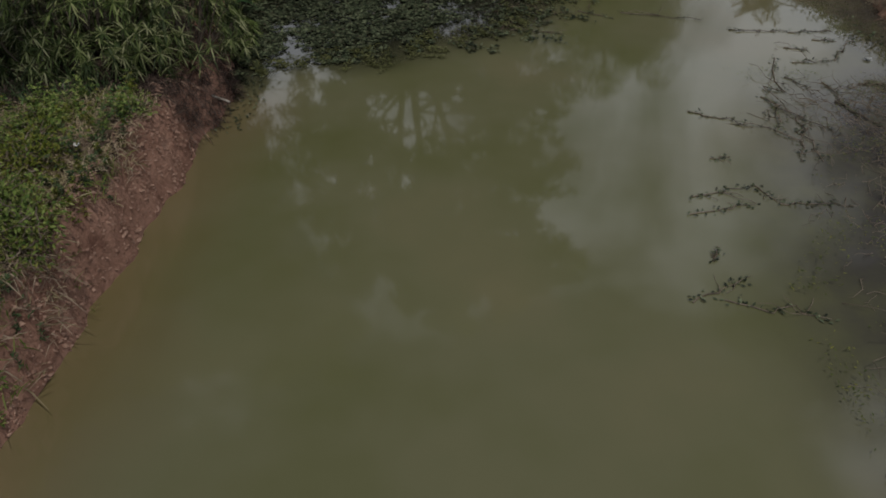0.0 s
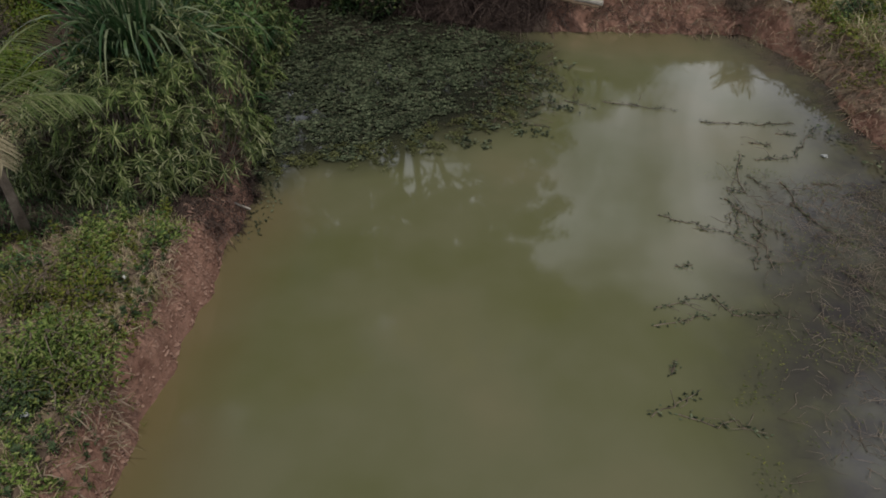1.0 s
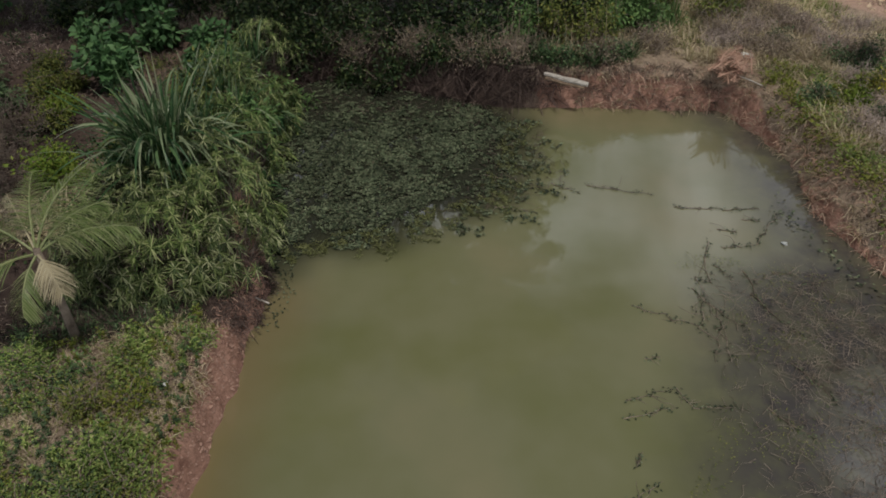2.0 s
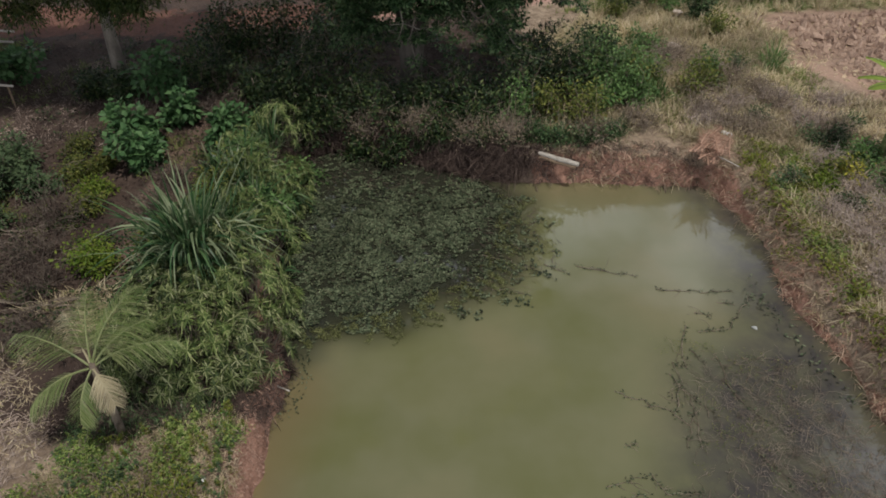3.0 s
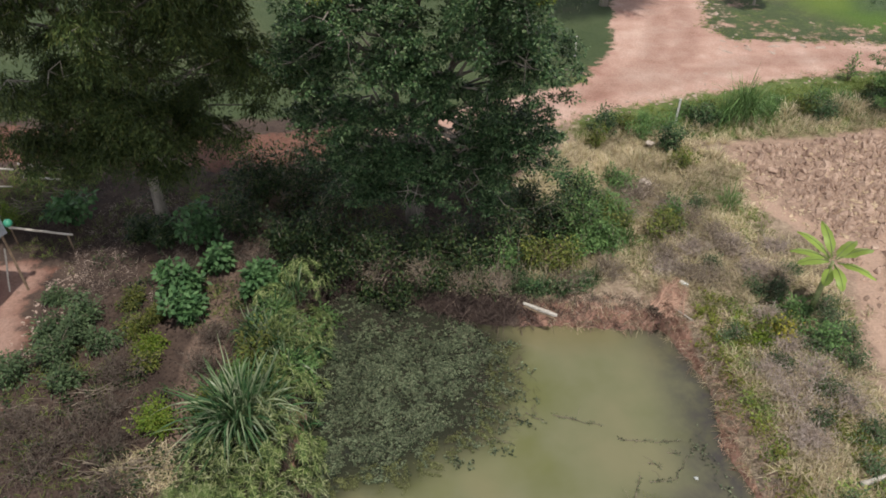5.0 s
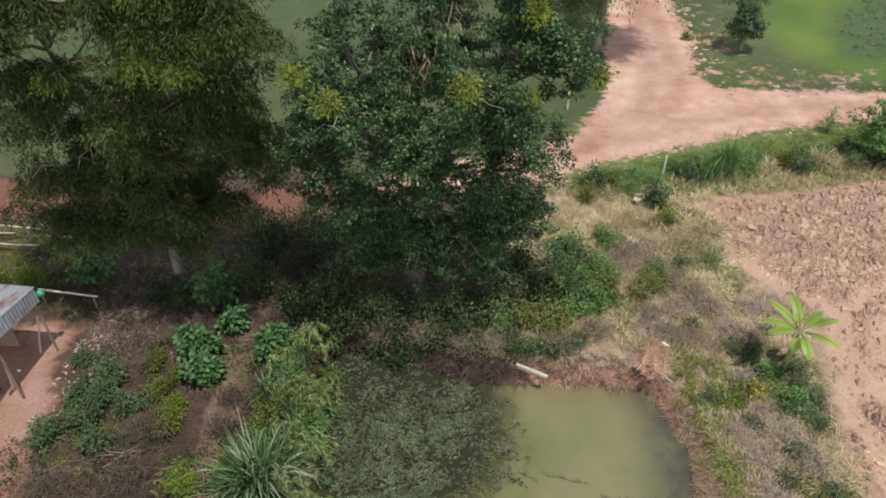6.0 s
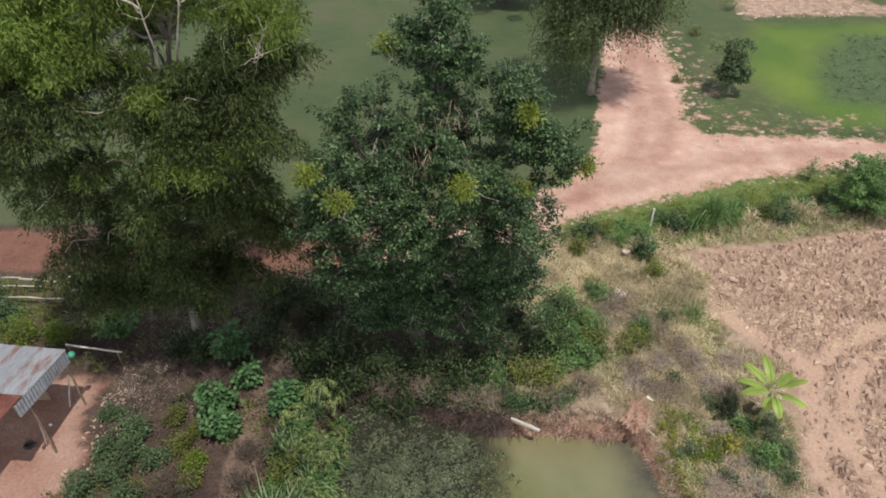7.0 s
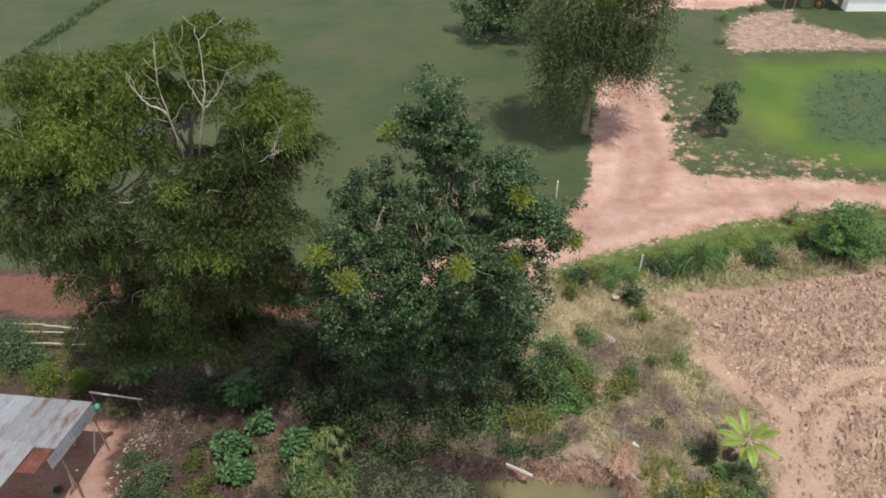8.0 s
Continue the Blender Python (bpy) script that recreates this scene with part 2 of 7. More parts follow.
def water_material():
    """Turbid green pond water: silt carries its own colour, the surface mirrors the sky and the trees."""
    m, nt, b, out = shader("pond_water")
    at = nt.nodes.new("ShaderNodeAttribute")
    at.attribute_name = "shallow"
    slow = ramp_of(nt, noise_at(nt, 0.26, 4.0, 0.55), [(0.36, (0.136, 0.141, 0.062)), (0.52, (0.167, 0.167, 0.092)), (0.64, (0.190, 0.179, 0.102))])
    edge = maths(nt, "MULTIPLY", at.outputs["Fac"], 0.5)
    c = blend(nt, edge, slow, (0.17, 0.115, 0.055))
    # drowned brush tints the water; the east rim's shadow is painted in with it
    weed = nt.nodes.new("ShaderNodeAttribute")
    weed.attribute_name = "sunken_shade"
    w = maths(nt, "MULTIPLY", weed.outputs["Fac"], ramp_of(nt, noise_at(nt, 1.6, 6.0, 0.65), [(0.3, grey(0.5)), (0.6, grey(1.0))]))
    c = blend(nt, w, c, (0.064, 0.058, 0.054))
    # shade beneath the floating weed, painted into the water's colour
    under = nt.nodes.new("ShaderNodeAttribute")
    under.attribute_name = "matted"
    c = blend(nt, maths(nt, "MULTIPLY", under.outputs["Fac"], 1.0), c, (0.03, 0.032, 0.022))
    nt.links.new(c, b.inputs["Base Color"])
    b.inputs["IOR"].default_value = 1.85
    b.inputs["Roughness"].default_value = 0.045
    bump(nt, b, noise_at(nt, 0.9, 2.0, 0.4), 0.06, 0.02)
    return m


WATER = water_material()


def ground_material():
    m, nt, b, out = shader("earth_and_grass")

    def zone(name, lo=0.35, hi=0.65, wob=0.5, scale=1.4):
        a = nt.nodes.new("ShaderNodeAttribute")
        a.attribute_name = name
        n = maths(nt, "MULTIPLY", maths(nt, "SUBTRACT", noise_at(nt, scale, 6.0, 0.65), 0.5), wob * 2)
        return ramp_of(nt, maths(nt, "ADD", a.outputs["Fac"], n), [(lo, grey(0.0)), (hi, grey(1.0))])

    fine = noise_at(nt, 9.0, 7.0, 0.7)
    mid = noise_at(nt, 1.1, 6.0, 0.6)
    broad = noise_at(nt, 0.16, 4.0, 0.5)
    soil = ramp_of(nt, mid, [(0.3, (0.045, 0.031, 0.026)), (0.7, (0.098, 0.068, 0.054))])
    dry = ramp_of(nt, noise_at(nt, 2.3, 7.0, 0.7), [(0.3, (0.16, 0.12, 0.085)), (0.5, (0.29, 0.22, 0.16)), (0.72, (0.43, 0.345, 0.255))])
    lush = ramp_of(nt, noise_at(nt, 2.0, 7.0, 0.7), [(0.3, (0.08, 0.11, 0.035)), (0.7, (0.155, 0.19, 0.06))])
    lawn = ramp_of(nt, maths(nt, "ADD", maths(nt, "MULTIPLY", broad, 0.6), maths(nt, "MULTIPLY", noise_at(nt, 0.7, 6.0, 0.65), 0.4)), [(0.34, (0.042, 0.064, 0.026)), (0.52, (0.062, 0.083, 0.036)), (0.66, (0.084, 0.084, 0.046))])
    lime = ramp_of(nt, broad, [(0.35, (0.068, 0.122, 0.022)), (0.65, (0.115, 0.16, 0.03))])
    crop = ramp_of(nt, noise_at(nt, 1.8, 5.0, 0.65), [(0.3, (0.048, 0.078, 0.034)), (0.7, (0.080, 0.112, 0.052))])
    road = ramp_of(nt, noise_at(nt, 0.45, 6.0, 0.6), [(0.3, (0.325, 0.178, 0.14)), (0.5, (0.445, 0.283, 0.228)), (0.7, (0.535, 0.383, 0.32))])
    # redder earth of the west road, with the trees' shade darkened into it
    red = ramp_of(nt, mid, [(0.3, (0.125, 0.06, 0.044)), (0.7, (0.18, 0.09, 0.065))])
    clay = ramp_of(nt, noise_at(nt, 2.2, 6.0, 0.65), [(0.3, (0.17, 0.085, 0.061)), (0.7, (0.43, 0.255, 0.19))])
    till = ramp_of(nt, noise_at(nt, 1.6, 6.0, 0.6), [(0.3, (0.23, 0.155, 0.117)), (0.7, (0.41, 0.29, 0.222))])
    c = blend(nt, zone("dry"), soil, dry)
    c = blend(nt, zone("lush", 0.4, 0.7), c, lush)
    c = blend(nt, zone("lawn", 0.4, 0.6, 0.35), c, lawn)
    c = blend(nt, zone("lime", 0.1, 0.9, 0.3, 0.35), c, lime)
    c = blend(nt, zone("crop", 0.2, 0.8, 0.4, 0.6), c, crop)
    c = blend(nt, zone("till", 0.3, 0.7, 0.6, 1.1), c, till)
    c = blend(nt, zone("track", 0.3, 0.8, 0.2, 2.0), c, (0.40, 0.275, 0.21))
    c = blend(nt, zone("clay", 0.4, 0.6, 0.35, 2.5), c, clay)
    c = blend(nt, zone("road", 0.38, 0.62, 0.75, 1.5), c, blend(nt, zone("redder_shaded", 0.2, 0.8, 0.1), road, red))
    mott = ramp_of(nt, fine, [(0.25, grey(0.70)), (0.75, grey(1.25))])
    c = blend(nt, 1.0, c, mott, "MULTIPLY")
    nt.links.new(c, b.inputs["Base Color"])
    b.inputs["Roughness"].default_value = 0.92
    b.inputs["Specular IOR Level"].default_value = 0.2
    bump(nt, b, maths(nt, "ADD", fine, maths(nt, "MULTIPLY", noise_at(nt, 3.2, 6.0, 0.7), 1.6)), 0.8, 0.06)
    return m


GROUND = ground_material()


# ---- mesh tools ----
RNG = np.random.default_rng(7)


class Build:
    """Collects quads and triangles as arrays and makes one mesh of them."""

    def __init__(self):
        self.v, self.q, self.t, self.n = [], [], [], 0

    def add(self, verts, quads=None, tris=None):
        verts = np.asarray(verts, float).reshape(-1, 3)
        if quads is not None and len(quads):
            self.q.append(np.asarray(quads, int) + self.n)
        if tris is not None and len(tris):
            self.t.append(np.asarray(tris, int) + self.n)
        self.v.append(verts)
        self.n += len(verts)
        return self

    def mesh(self, name, material, smooth=False):
        me = bpy.data.meshes.new(name)
        v = np.concatenate(self.v)
        q = np.concatenate(self.q) if self.q else np.zeros((0, 4), int)
        t = np.concatenate(self.t) if self.t else np.zeros((0, 3), int)
        me.vertices.add(len(v))
        me.vertices.foreach_set("co", v.astype(np.float32).ravel())
        me.loops.add(q.size + t.size)
        me.loops.foreach_set("vertex_index", np.concatenate([q.ravel(), t.ravel()]).astype(np.int32))
        me.polygons.add(len(q) + len(t))
        start = np.concatenate([np.arange(len(q)) * 4, q.size + np.arange(len(t)) * 3])
        me.polygons.foreach_set("loop_start", start.astype(np.int32))
        me.polygons.foreach_set("use_smooth", np.full(len(start), smooth))
        me.update(calc_edges=True)
        me.validate()
        me.materials.append(material)
        return me


def part(name, build, material, parent=None, label="", smooth=False):
    ob = new(name, build.mesh(name, material, smooth))
    if parent is not None:
        ob.parent = parent
    if label:
        tagged(ob, label)
    return ob


def thing(name, label, category, m=None, group="", kind=""):
    ob = new(name)
    ob.empty_display_size = 0.2
    if m is not None:
        ob.matrix_world = m
    return tagged(ob, label, category, group, kind)


def unit(a):
    return a / np.maximum(np.linalg.norm(a, axis=-1, keepdims=True), 1e-9)


def leaves(build, base, way, up, length, width, fold=0.12):
    """Kite-shaped leaves, folded along the rib: one quad each."""
    way, n = unit(way), len(base)
    side = np.cross(way, up)
    bad = np.linalg.norm(side, axis=1) < 1e-3
    side[bad] = (1, 0, 0)
    side = unit(side)
    nor = np.cross(side, way)
    L, W = np.reshape(length, (-1, 1)) * np.ones((n, 1)), np.reshape(width, (-1, 1)) * np.ones((n, 1))
    a = base
    b = base + way * L * 0.45 + side * W * 0.5 + nor * W * fold
    c = base + way * L
    d = base + way * L * 0.45 - side * W * 0.5 + nor * W * fold
    build.add(np.stack([a, b, c, d], 1), np.arange(n * 4).reshape(n, 4))


def blades(build, base, way, length, width, droop, rows=3):
    """Arching blades: strips that bend under their own weight."""
    n = len(base)
    way = unit(way)
    flat = way * (1, 1, 0)
    side = unit(np.cross(way, (0, 0, 1)) + RNG.normal(0, 0.15, (n, 3)))
    L = np.reshape(length, (-1, 1)) * np.ones((n, 1))
    W = np.reshape(width, (-1, 1)) * np.ones((n, 1))
    D = np.reshape(droop, (-1, 1)) * np.ones((n, 1))
    vs = []
    for k in range(rows + 1):
        s = k / rows
        p = base + way * L * s + (flat * 0.35 - np.array((0, 0, 1))) * D * L * s * s
        w = W * (0.55 + 0.9 * s if s < 0.5 else 2.0 * (1 - s)) * 0.5 + 0.0012
        vs += [p - side * w, p + side * w]
    vs = np.stack(vs, 1)
    k = 2 * (rows + 1)
    f = np.array([[2 * i, 2 * i + 1, 2 * i + 3, 2 * i + 2] for i in range(rows)])
    build.add(vs, (np.arange(n)[:, None, None] * k + f).reshape(-1, 4))


def tube(build, pts, radii, sides=6, cap=True):
    pts = np.asarray(pts, float)
    radii = np.asarray(radii, float) * np.ones(len(pts))
    tang = unit(np.gradient(pts, axis=0))
    ref = np.array((0, 0, 1.0)) if abs(tang[0][2]) < 0.9 else np.array((1.0, 0, 0))
    a = unit(np.cross(tang, ref))
    b = np.cross(tang, a)
    ang = np.linspace(0, 2 * np.pi, sides, endpoint=False)
    ring = a[:, None] * np.cos(ang)[None, :, None] + b[:, None] * np.sin(ang)[None, :, None]
    v = pts[:, None] + ring * radii[:, None, None]
    q = []
    for i in range(len(pts) - 1):
        for k in range(sides):
            k2 = (k + 1) % sides
            q.append((i * sides + k, i * sides + k2, (i + 1) * sides + k2, (i + 1) * sides + k))
    t = []
    v = v.reshape(-1, 3)
    if cap:
        e = len(v)
        v = np.concatenate([v, pts[:1], pts[-1:]])
        o = (len(pts) - 1) * sides
        for k in range(sides):
            k2 = (k + 1) % sides
            t += [(e, k2, k), (e + 1, o + k, o + k2)]
    build.add(v, q, t)


def box(build, lo, hi, m=None):
    x0, y0, z0 = lo
    x1, y1, z1 = hi
    v = np.array([(x0, y0, z0), (x1, y0, z0), (x1, y1, z0), (x0, y1, z0), (x0, y0, z1), (x1, y0, z1), (x1, y1, z1), (x0, y1, z1)], float)
    if m is not None:
        v = np.array([m @ Vector(p) for p in v])
    build.add(v, [(0, 3, 2, 1), (4, 5, 6, 7), (0, 1, 5, 4), (1, 2, 6, 5), (2, 3, 7, 6), (3, 0, 4, 7)])


def bend(a, b, n=6, wob=0.1, sag=0.0):
    """A wavering line from a to b."""
    a, b = np.asarray(a, float), np.asarray(b, float)
    s = np.linspace(0, 1, n)[:, None]
    p = a + (b - a) * s
    p += RNG.normal(0, 1, (n, 3)) * wob * np.linalg.norm(b - a) * np.sin(np.pi * s) * 0.5
    p[:, 2] -= (sag * np.sin(np.pi * s))[:, 0]
    return p


def hash2(ix, iy, seed):
    h = np.sin(ix * 127.1 + iy * 311.7 + seed * 74.7) * 43758.5453
    return h - np.floor(h)


def wave(x, y, scale, octaves=4, seed=0.0):
    """Smooth noise about 0, from -0.5 to 0.5."""
    out, amp, tot = 0.0, 1.0, 0.0
    for o in range(octaves):
        u, v = x * scale + 17.3 * o, y * scale - 9.1 * o
        i, j = np.floor(u), np.floor(v)
        f, g = u - i, v - j
        f, g = f * f * (3 - 2 * f), g * g * (3 - 2 * g)
        a, b = hash2(i, j, seed + o), hash2(i + 1, j, seed + o)
        c, d = hash2(i, j + 1, seed + o), hash2(i + 1, j + 1, seed + o)
        out = out + amp * ((a + (b - a) * f) * (1 - g) + (c + (d - c) * f) * g - 0.5)
        tot, amp, scale = tot + amp, amp * 0.5, scale * 2.03
    return out / tot


def ease(x, a, b):
    s = np.clip((x - a) / (b - a), 0, 1)
    return s * s * (3 - 2 * s)


def outside(x, y, poly):
    """Distance to a polygon's rim: positive outside it, negative inside."""
    p = np.asarray(poly, float)
    best = np.full(np.shape(x), 1e9)
    inside = np.zeros(np.shape(x), bool)
    for (ax, ay), (bx, by) in zip(p, np.roll(p, -1, 0)):
        ex, ey = bx - ax, by - ay
        s = np.clip(((x - ax) * ex + (y - ay) * ey) / (ex * ex + ey * ey), 0, 1)
        best = np.minimum(best, np.hypot(x - ax - s * ex, y - ay - s * ey))
        hit = (ay > y) != (by > y)
        xc = ax + (y - ay) / np.where(abs(ey) < 1e-9, 1e-9, ey) * ex
        inside ^= hit & (x < xc)
    return np.where(inside, -best, best)


# ---- plan ----
POND = [(-2.4, -7.4), (-3.6, -5.6), (-3.57, 3.4), (-3.4, 4.4), (-3.36, 5.2), (-3.27, 6.0), (-3.25, 7.4), (-3.18, 8.5), (-2.98, 9.1), (-2.95, 10.0), (-3.2, 10.8), (-3.6, 12.4),
        (-3.9, 14.6), (-4.0, 16.6), (-3.8, 18.6), (-2.8, 18.9), (-1.0, 18.2), (0.5, 17.6), (1.7, 17.1), (3.8, 17.1), (5.5, 16.9),
        (7.5, 16.75), (7.75, 15.7), (7.85, 14.2), (7.8, 12.6), (8.0, 11.2), (8.2, 10.1), (8.3, 9.0), (8.45, 7.0), (8.6, 4.0), (8.6, -5.2), (7.3, -7.3), (3.2, -8.0)]
ROAD = [(-90, 27.5), (-23.3, 27.0), (-18.6, 26.6), (-8.7, 26.0), (-2, 27.4), (3.9, 29.5), (7.1, 30.5), (12.4, 32.6), (18, 34.5), (23, 35.6),
        (28, 35.9), (90, 36.5), (90, 39), (29.4, 38.8), (23.4, 39.5), (17.1, 39.9), (16.1, 42), (17.8, 47), (17.7, 53.5), (19.7, 64),
        (21.7, 73), (26, 95), (18, 95), (15.1, 65.6), (12.2, 50), (9.7, 38.6), (7.6, 34.3), (4.1, 32.9), (-2, 30.4), (-9.4, 28.6),
        (-20.5, 29.8), (-24.7, 30), (-90, 30.6)]
FIELD = [(12.9, 28.1), (25.3, 30.4), (90, 34), (90, -30), (13.0, -30), (12.9, 13), (13.6, 16), (14.3, 18.5), (14.1, 20.6), (13.0, 23.2), (12.4, 26)]
YARD = [(-60, 8), (-12.6, 8), (-13.3, 15.9), (-14.0, 17.3), (-13.9, 19.3), (-15.0, 19.9), (-60, 20.2)]
GRAVEL = [(27.7, 66.5), (31, 70), (35.6, 70), (35.4, 66.6), (39.6, 63), (60, 61.5), (60, 59.5), (35.4, 60), (30.3, 60), (26, 59.3), (26, 63)]
HOUSEYARD = [(20.5, 67.3), (21.9, 70.6), (27.7, 70.3), (32.3, 71.2), (34, 73), (40, 73.5), (60, 74), (60, 90), (23, 90)]
LIME = [(22.6, 48.8), (24.5, 54), (26.5, 58), (40, 58.5), (60, 58), (60, 41), (26, 40.8), (23.5, 44.5)]
CROP = [(28, 49), (27, 44.5), (30, 43.2), (60, 42.5), (60, 56), (33, 56), (29.5, 52)]
MAT = [(-3.3, 10.9), (-2.6, 11.6), (-1.1, 11.8), (-0.2, 12.5), (0.7, 13.0), (1.3, 13.9), (1.5, 15.0), (1.9, 16.4), (1.6, 17.0),
       (0.5, 18.0), (-1.0, 18.7), (-2.8, 19.3), (-4.2, 19.0), (-4.4, 16.6), (-4.2, 14.6), (-3.9, 12.4)]
# Drowned brush in the shallows, plus a narrow painted shadow along the east rim.
SUNKEN_SHADE = [(5.3, 10.2), (4.9, 9.0), (4.5, 7.6), (3.9, 6.0), (3.7, 4.0), (3.9, 0.0), (9, 0), (9.5, 17.5), (6.6, 17.3), (7.2, 16.2), (7.3, 14.5), (7.1, 12.5), (7.0, 11.2), (6.2, 10.6)]


def ground_height(x, y):
    d = outside(x, y, POND)
    d = d + 0.35 * wave(x, y, 0.9, 4, 3.0) + 0.22 * wave(x, y, 3.2, 3, 13.0)
    wide = 0.85 - 0.38 * ease(-x, 2.4, 3.0) * (1 - ease(y, 8.3, 9.3)) + 0.5 * ease(x, 6.5, 8.5) * (1 - ease(y, 15, 16.5)) + 0.1 * ease(y, 15.5, 17.5)
    top = 0.92 + 0.22 * wave(x, y, 0.22, 3, 5.0) + 0.10 * wave(x, y, 1.7, 3, 8.0)
    rise = ease(d, -0.25 * wide, wide)
    h = -0.9 + (top + 0.9) * rise
    h = np.where(d < 0, np.minimum(h, -0.05 + 0.5 * d), h)
    fld = ease(-outside(x, y, FIELD), 0.0, 0.8)
    h = h + fld * (0.16 * wave(x, y, 2.6, 3, 11.0) + 0.05 * np.sin(1.9 * (x * 0.25 + y) + 3 * wave(x, y, 0.15, 2, 2.0)))
    h = h + 0.16 * wave(x, y, 4.5, 3, 19.0) * (1 - ease(d, 0.5, 1.4)) * ease(d, -0.1, 0.15)
    far = ease(y, 24, 34)
    h = h + (1.0 - h) * far * (1 - 0.3 * fld)
    return h


TRACKS = [[(40, 23.6), (21.5, 22.6), (19.5, 22.3), (17.5, 21.4), (15.95, 20.1), (15.0, 18.3), (14.3, 15.8), (14.0, 5)],
          [(40, 22.0), (20.7, 21.1), (18.7, 20.6), (17.2, 19.5), (16.4, 18.0), (15.9, 15.8), (15.7, 5)],
          [(11.4, 25.2), (13.1, 23.3), (14.7, 21.5), (15.7, 19.9), (15.35, 18.2), (15.2, 16.2)]]


RUTS = [[(2, 30.6), (8, 33.2), (11.6, 36.5), (13.4, 42), (14.4, 50), (17.4, 66), (22, 92)], [(11, 34.6), (14, 38.5), (15.2, 44), (15.8, 52), (19.0, 68)], [(10, 33.6), (17, 36.8), (24, 37.6), (60, 37.8)]]

FOOTPATH = [[(-7.3, 12.6), (-7.4, 15.8), (-7.45, 18.0), (-7.45, 19.7), (-7.2, 21.3), (-6.6, 24.0)]]


def from_lines(x, y, many):
    """Distance to the nearest of some lines."""
    best = np.full(np.shape(x), 9.0)
    for line in many:
        for (ax, ay), (bx, by) in zip(line, line[1:]):
            s = np.clip(((x - ax) * (bx - ax) + (y - ay) * (by - ay)) / ((bx - ax) ** 2 + (by - ay) ** 2), 0, 1)
            best = np.minimum(best, np.hypot(x - ax - s * (bx - ax), y - ay - s * (by - ay)))
    return best


def track_mask(x, y):
    """1 along the wheel tracks that curve through the field."""
    return 1 - ease(from_lines(x, y, TRACKS), 0.22, 0.62)


def zonal(d, soft):
    return ease(-d, -soft, soft)


def lines(*spans):
    out = []
    for a, b, step in spans:
        out.append(np.arange(a, b - 1e-6, step))
    return np.concatenate(out + [np.array([spans[-1][1]])])


def build_ground():
    gx = np.concatenate([[-3000, -1000, -300, -120, -70], lines((-45, -26, 0.8), (-26, -6, 0.22), (-6, 10, 0.11), (10, 34, 0.22), (34, 62, 0.8)), [90, 150, 300, 1000, 3000]])
    gy = np.concatenate([[-3000, -1000, -300, -100, -40], lines((-14, 2, 0.5), (2, 21, 0.11), (21, 36, 0.22), (36, 80, 0.5)), [90, 110, 150, 300, 1000, 3000]])
    X, Y = np.meshgrid(gx, gy)
    Z = ground_height(X, Y)
    n, k = X.shape
    idx = np.arange(n * k).reshape(n, k)
    q = np.stack([idx[:-1, :-1], idx[:-1, 1:], idx[1:, 1:], idx[1:, :-1]], -1).reshape(-1, 4)
    b = Build().add(np.stack([X, Y, Z], -1), q)
    ob = tagged(part("ground", b, GROUND, None, smooth=True), "red-brown farm earth with dry grass, road and tilled field", "ground", kind="structure")
    x, y = X.ravel(), Y.ravel()
    dp = outside(x, y, POND)
    zones = {
        "road": np.maximum(0.9 * zonal(outside(x, y, HOUSEYARD), 1.2), 0) + np.maximum(0.35 * zonal(outside(x, y, [(15.5, 40), (30, 38.8), (29, 42.5), (21, 43.5), (20.5, 58), (18, 58)]), 1.0), np.maximum(zonal(outside(x, y, ROAD), 1.2), zonal(outside(x, y, YARD), 1.2) * 0.9)),
        # west part: red earth plus painted tree shade; along the ruts only redder
        "redder_shaded": np.maximum(ease(-x, 0, 6) * ease(-y, -36, -30), 0) * (1 - 0.5 * zonal(outside(x, y, YARD), 0.7)) + 0.36 * (1 - ease(from_lines(x, y, RUTS), 0.2, 2.0)),
        "till": np.maximum(zonal(outside(x, y, FIELD), 1.2), 0.7 * zonal(outside(x, y, GRAVEL), 1.5)),
        "track": np.maximum(track_mask(x, y), 0.47 * (1 - ease(from_lines(x, y, FOOTPATH) + 0.5 * wave(x, y, 0.8, 3, 44.0), 0.35, 1.1))),
        "lime": 0.9 * zonal(outside(x, y, LIME), 1.8),
        "crop": zonal(outside(x, y, CROP), 2.6),
        "lawn": ease(y, 29, 32) * (1 - 0.7 * ease(x, 4, 8) * (1 - ease(y, 34, 37))) * (1 - 0.42 * zonal(outside(x, y, [(16.5, 40), (70, 38), (70, 58), (20.5, 58), (18.5, 48)]), 1.5)),
        "clay": (1 - ease(dp + 0.28 * ease(-x, 2.4, 3.0) * (1 - ease(y, 8.3, 9.3)), 0.5, 0.9)) * (1 - ease(x, 5.2, 7.4) * 0.2) * (1 - 0.95 * ease(y, 12, 15) * ease(-x, -3.6, -2.0)),
        # last term: dry western soil, its sunlit part also lightened by colour
        "dry": 0.85 * ease(-y, 0.5, 5.0) * (1 - ease(x, 1.0, 5.0)) + 0.62 * (1 - ease(-y, 0.5, 5.0)) * zonal(outside(x, y, [(-9, -10), (-3.9, -10), (-3.8, 7.6), (-9, 8)]), 0.5) + np.maximum(ease(x, 1.0, 5.0) * (1 - ease(y, 30, 34)) * 0.95, 0.14 * zonal(outside(x, y, [(-16, 8), (-6.5, 9), (-6.5, 16), (-9.5, 17.5), (-13, 18.5), (-15, 16)]), 1.5)),
        "lush": np.maximum(zonal(outside(x, y, [(-9, -10), (-4, -10), (-3.8, 7.7), (-5, 7.9), (-9, 8)]), 0.8) * 0.12, ease(y, 27.5, 29) * ease(x, 4, 8) * (1 - ease(y, 60, 70)) * 0.8),
    }
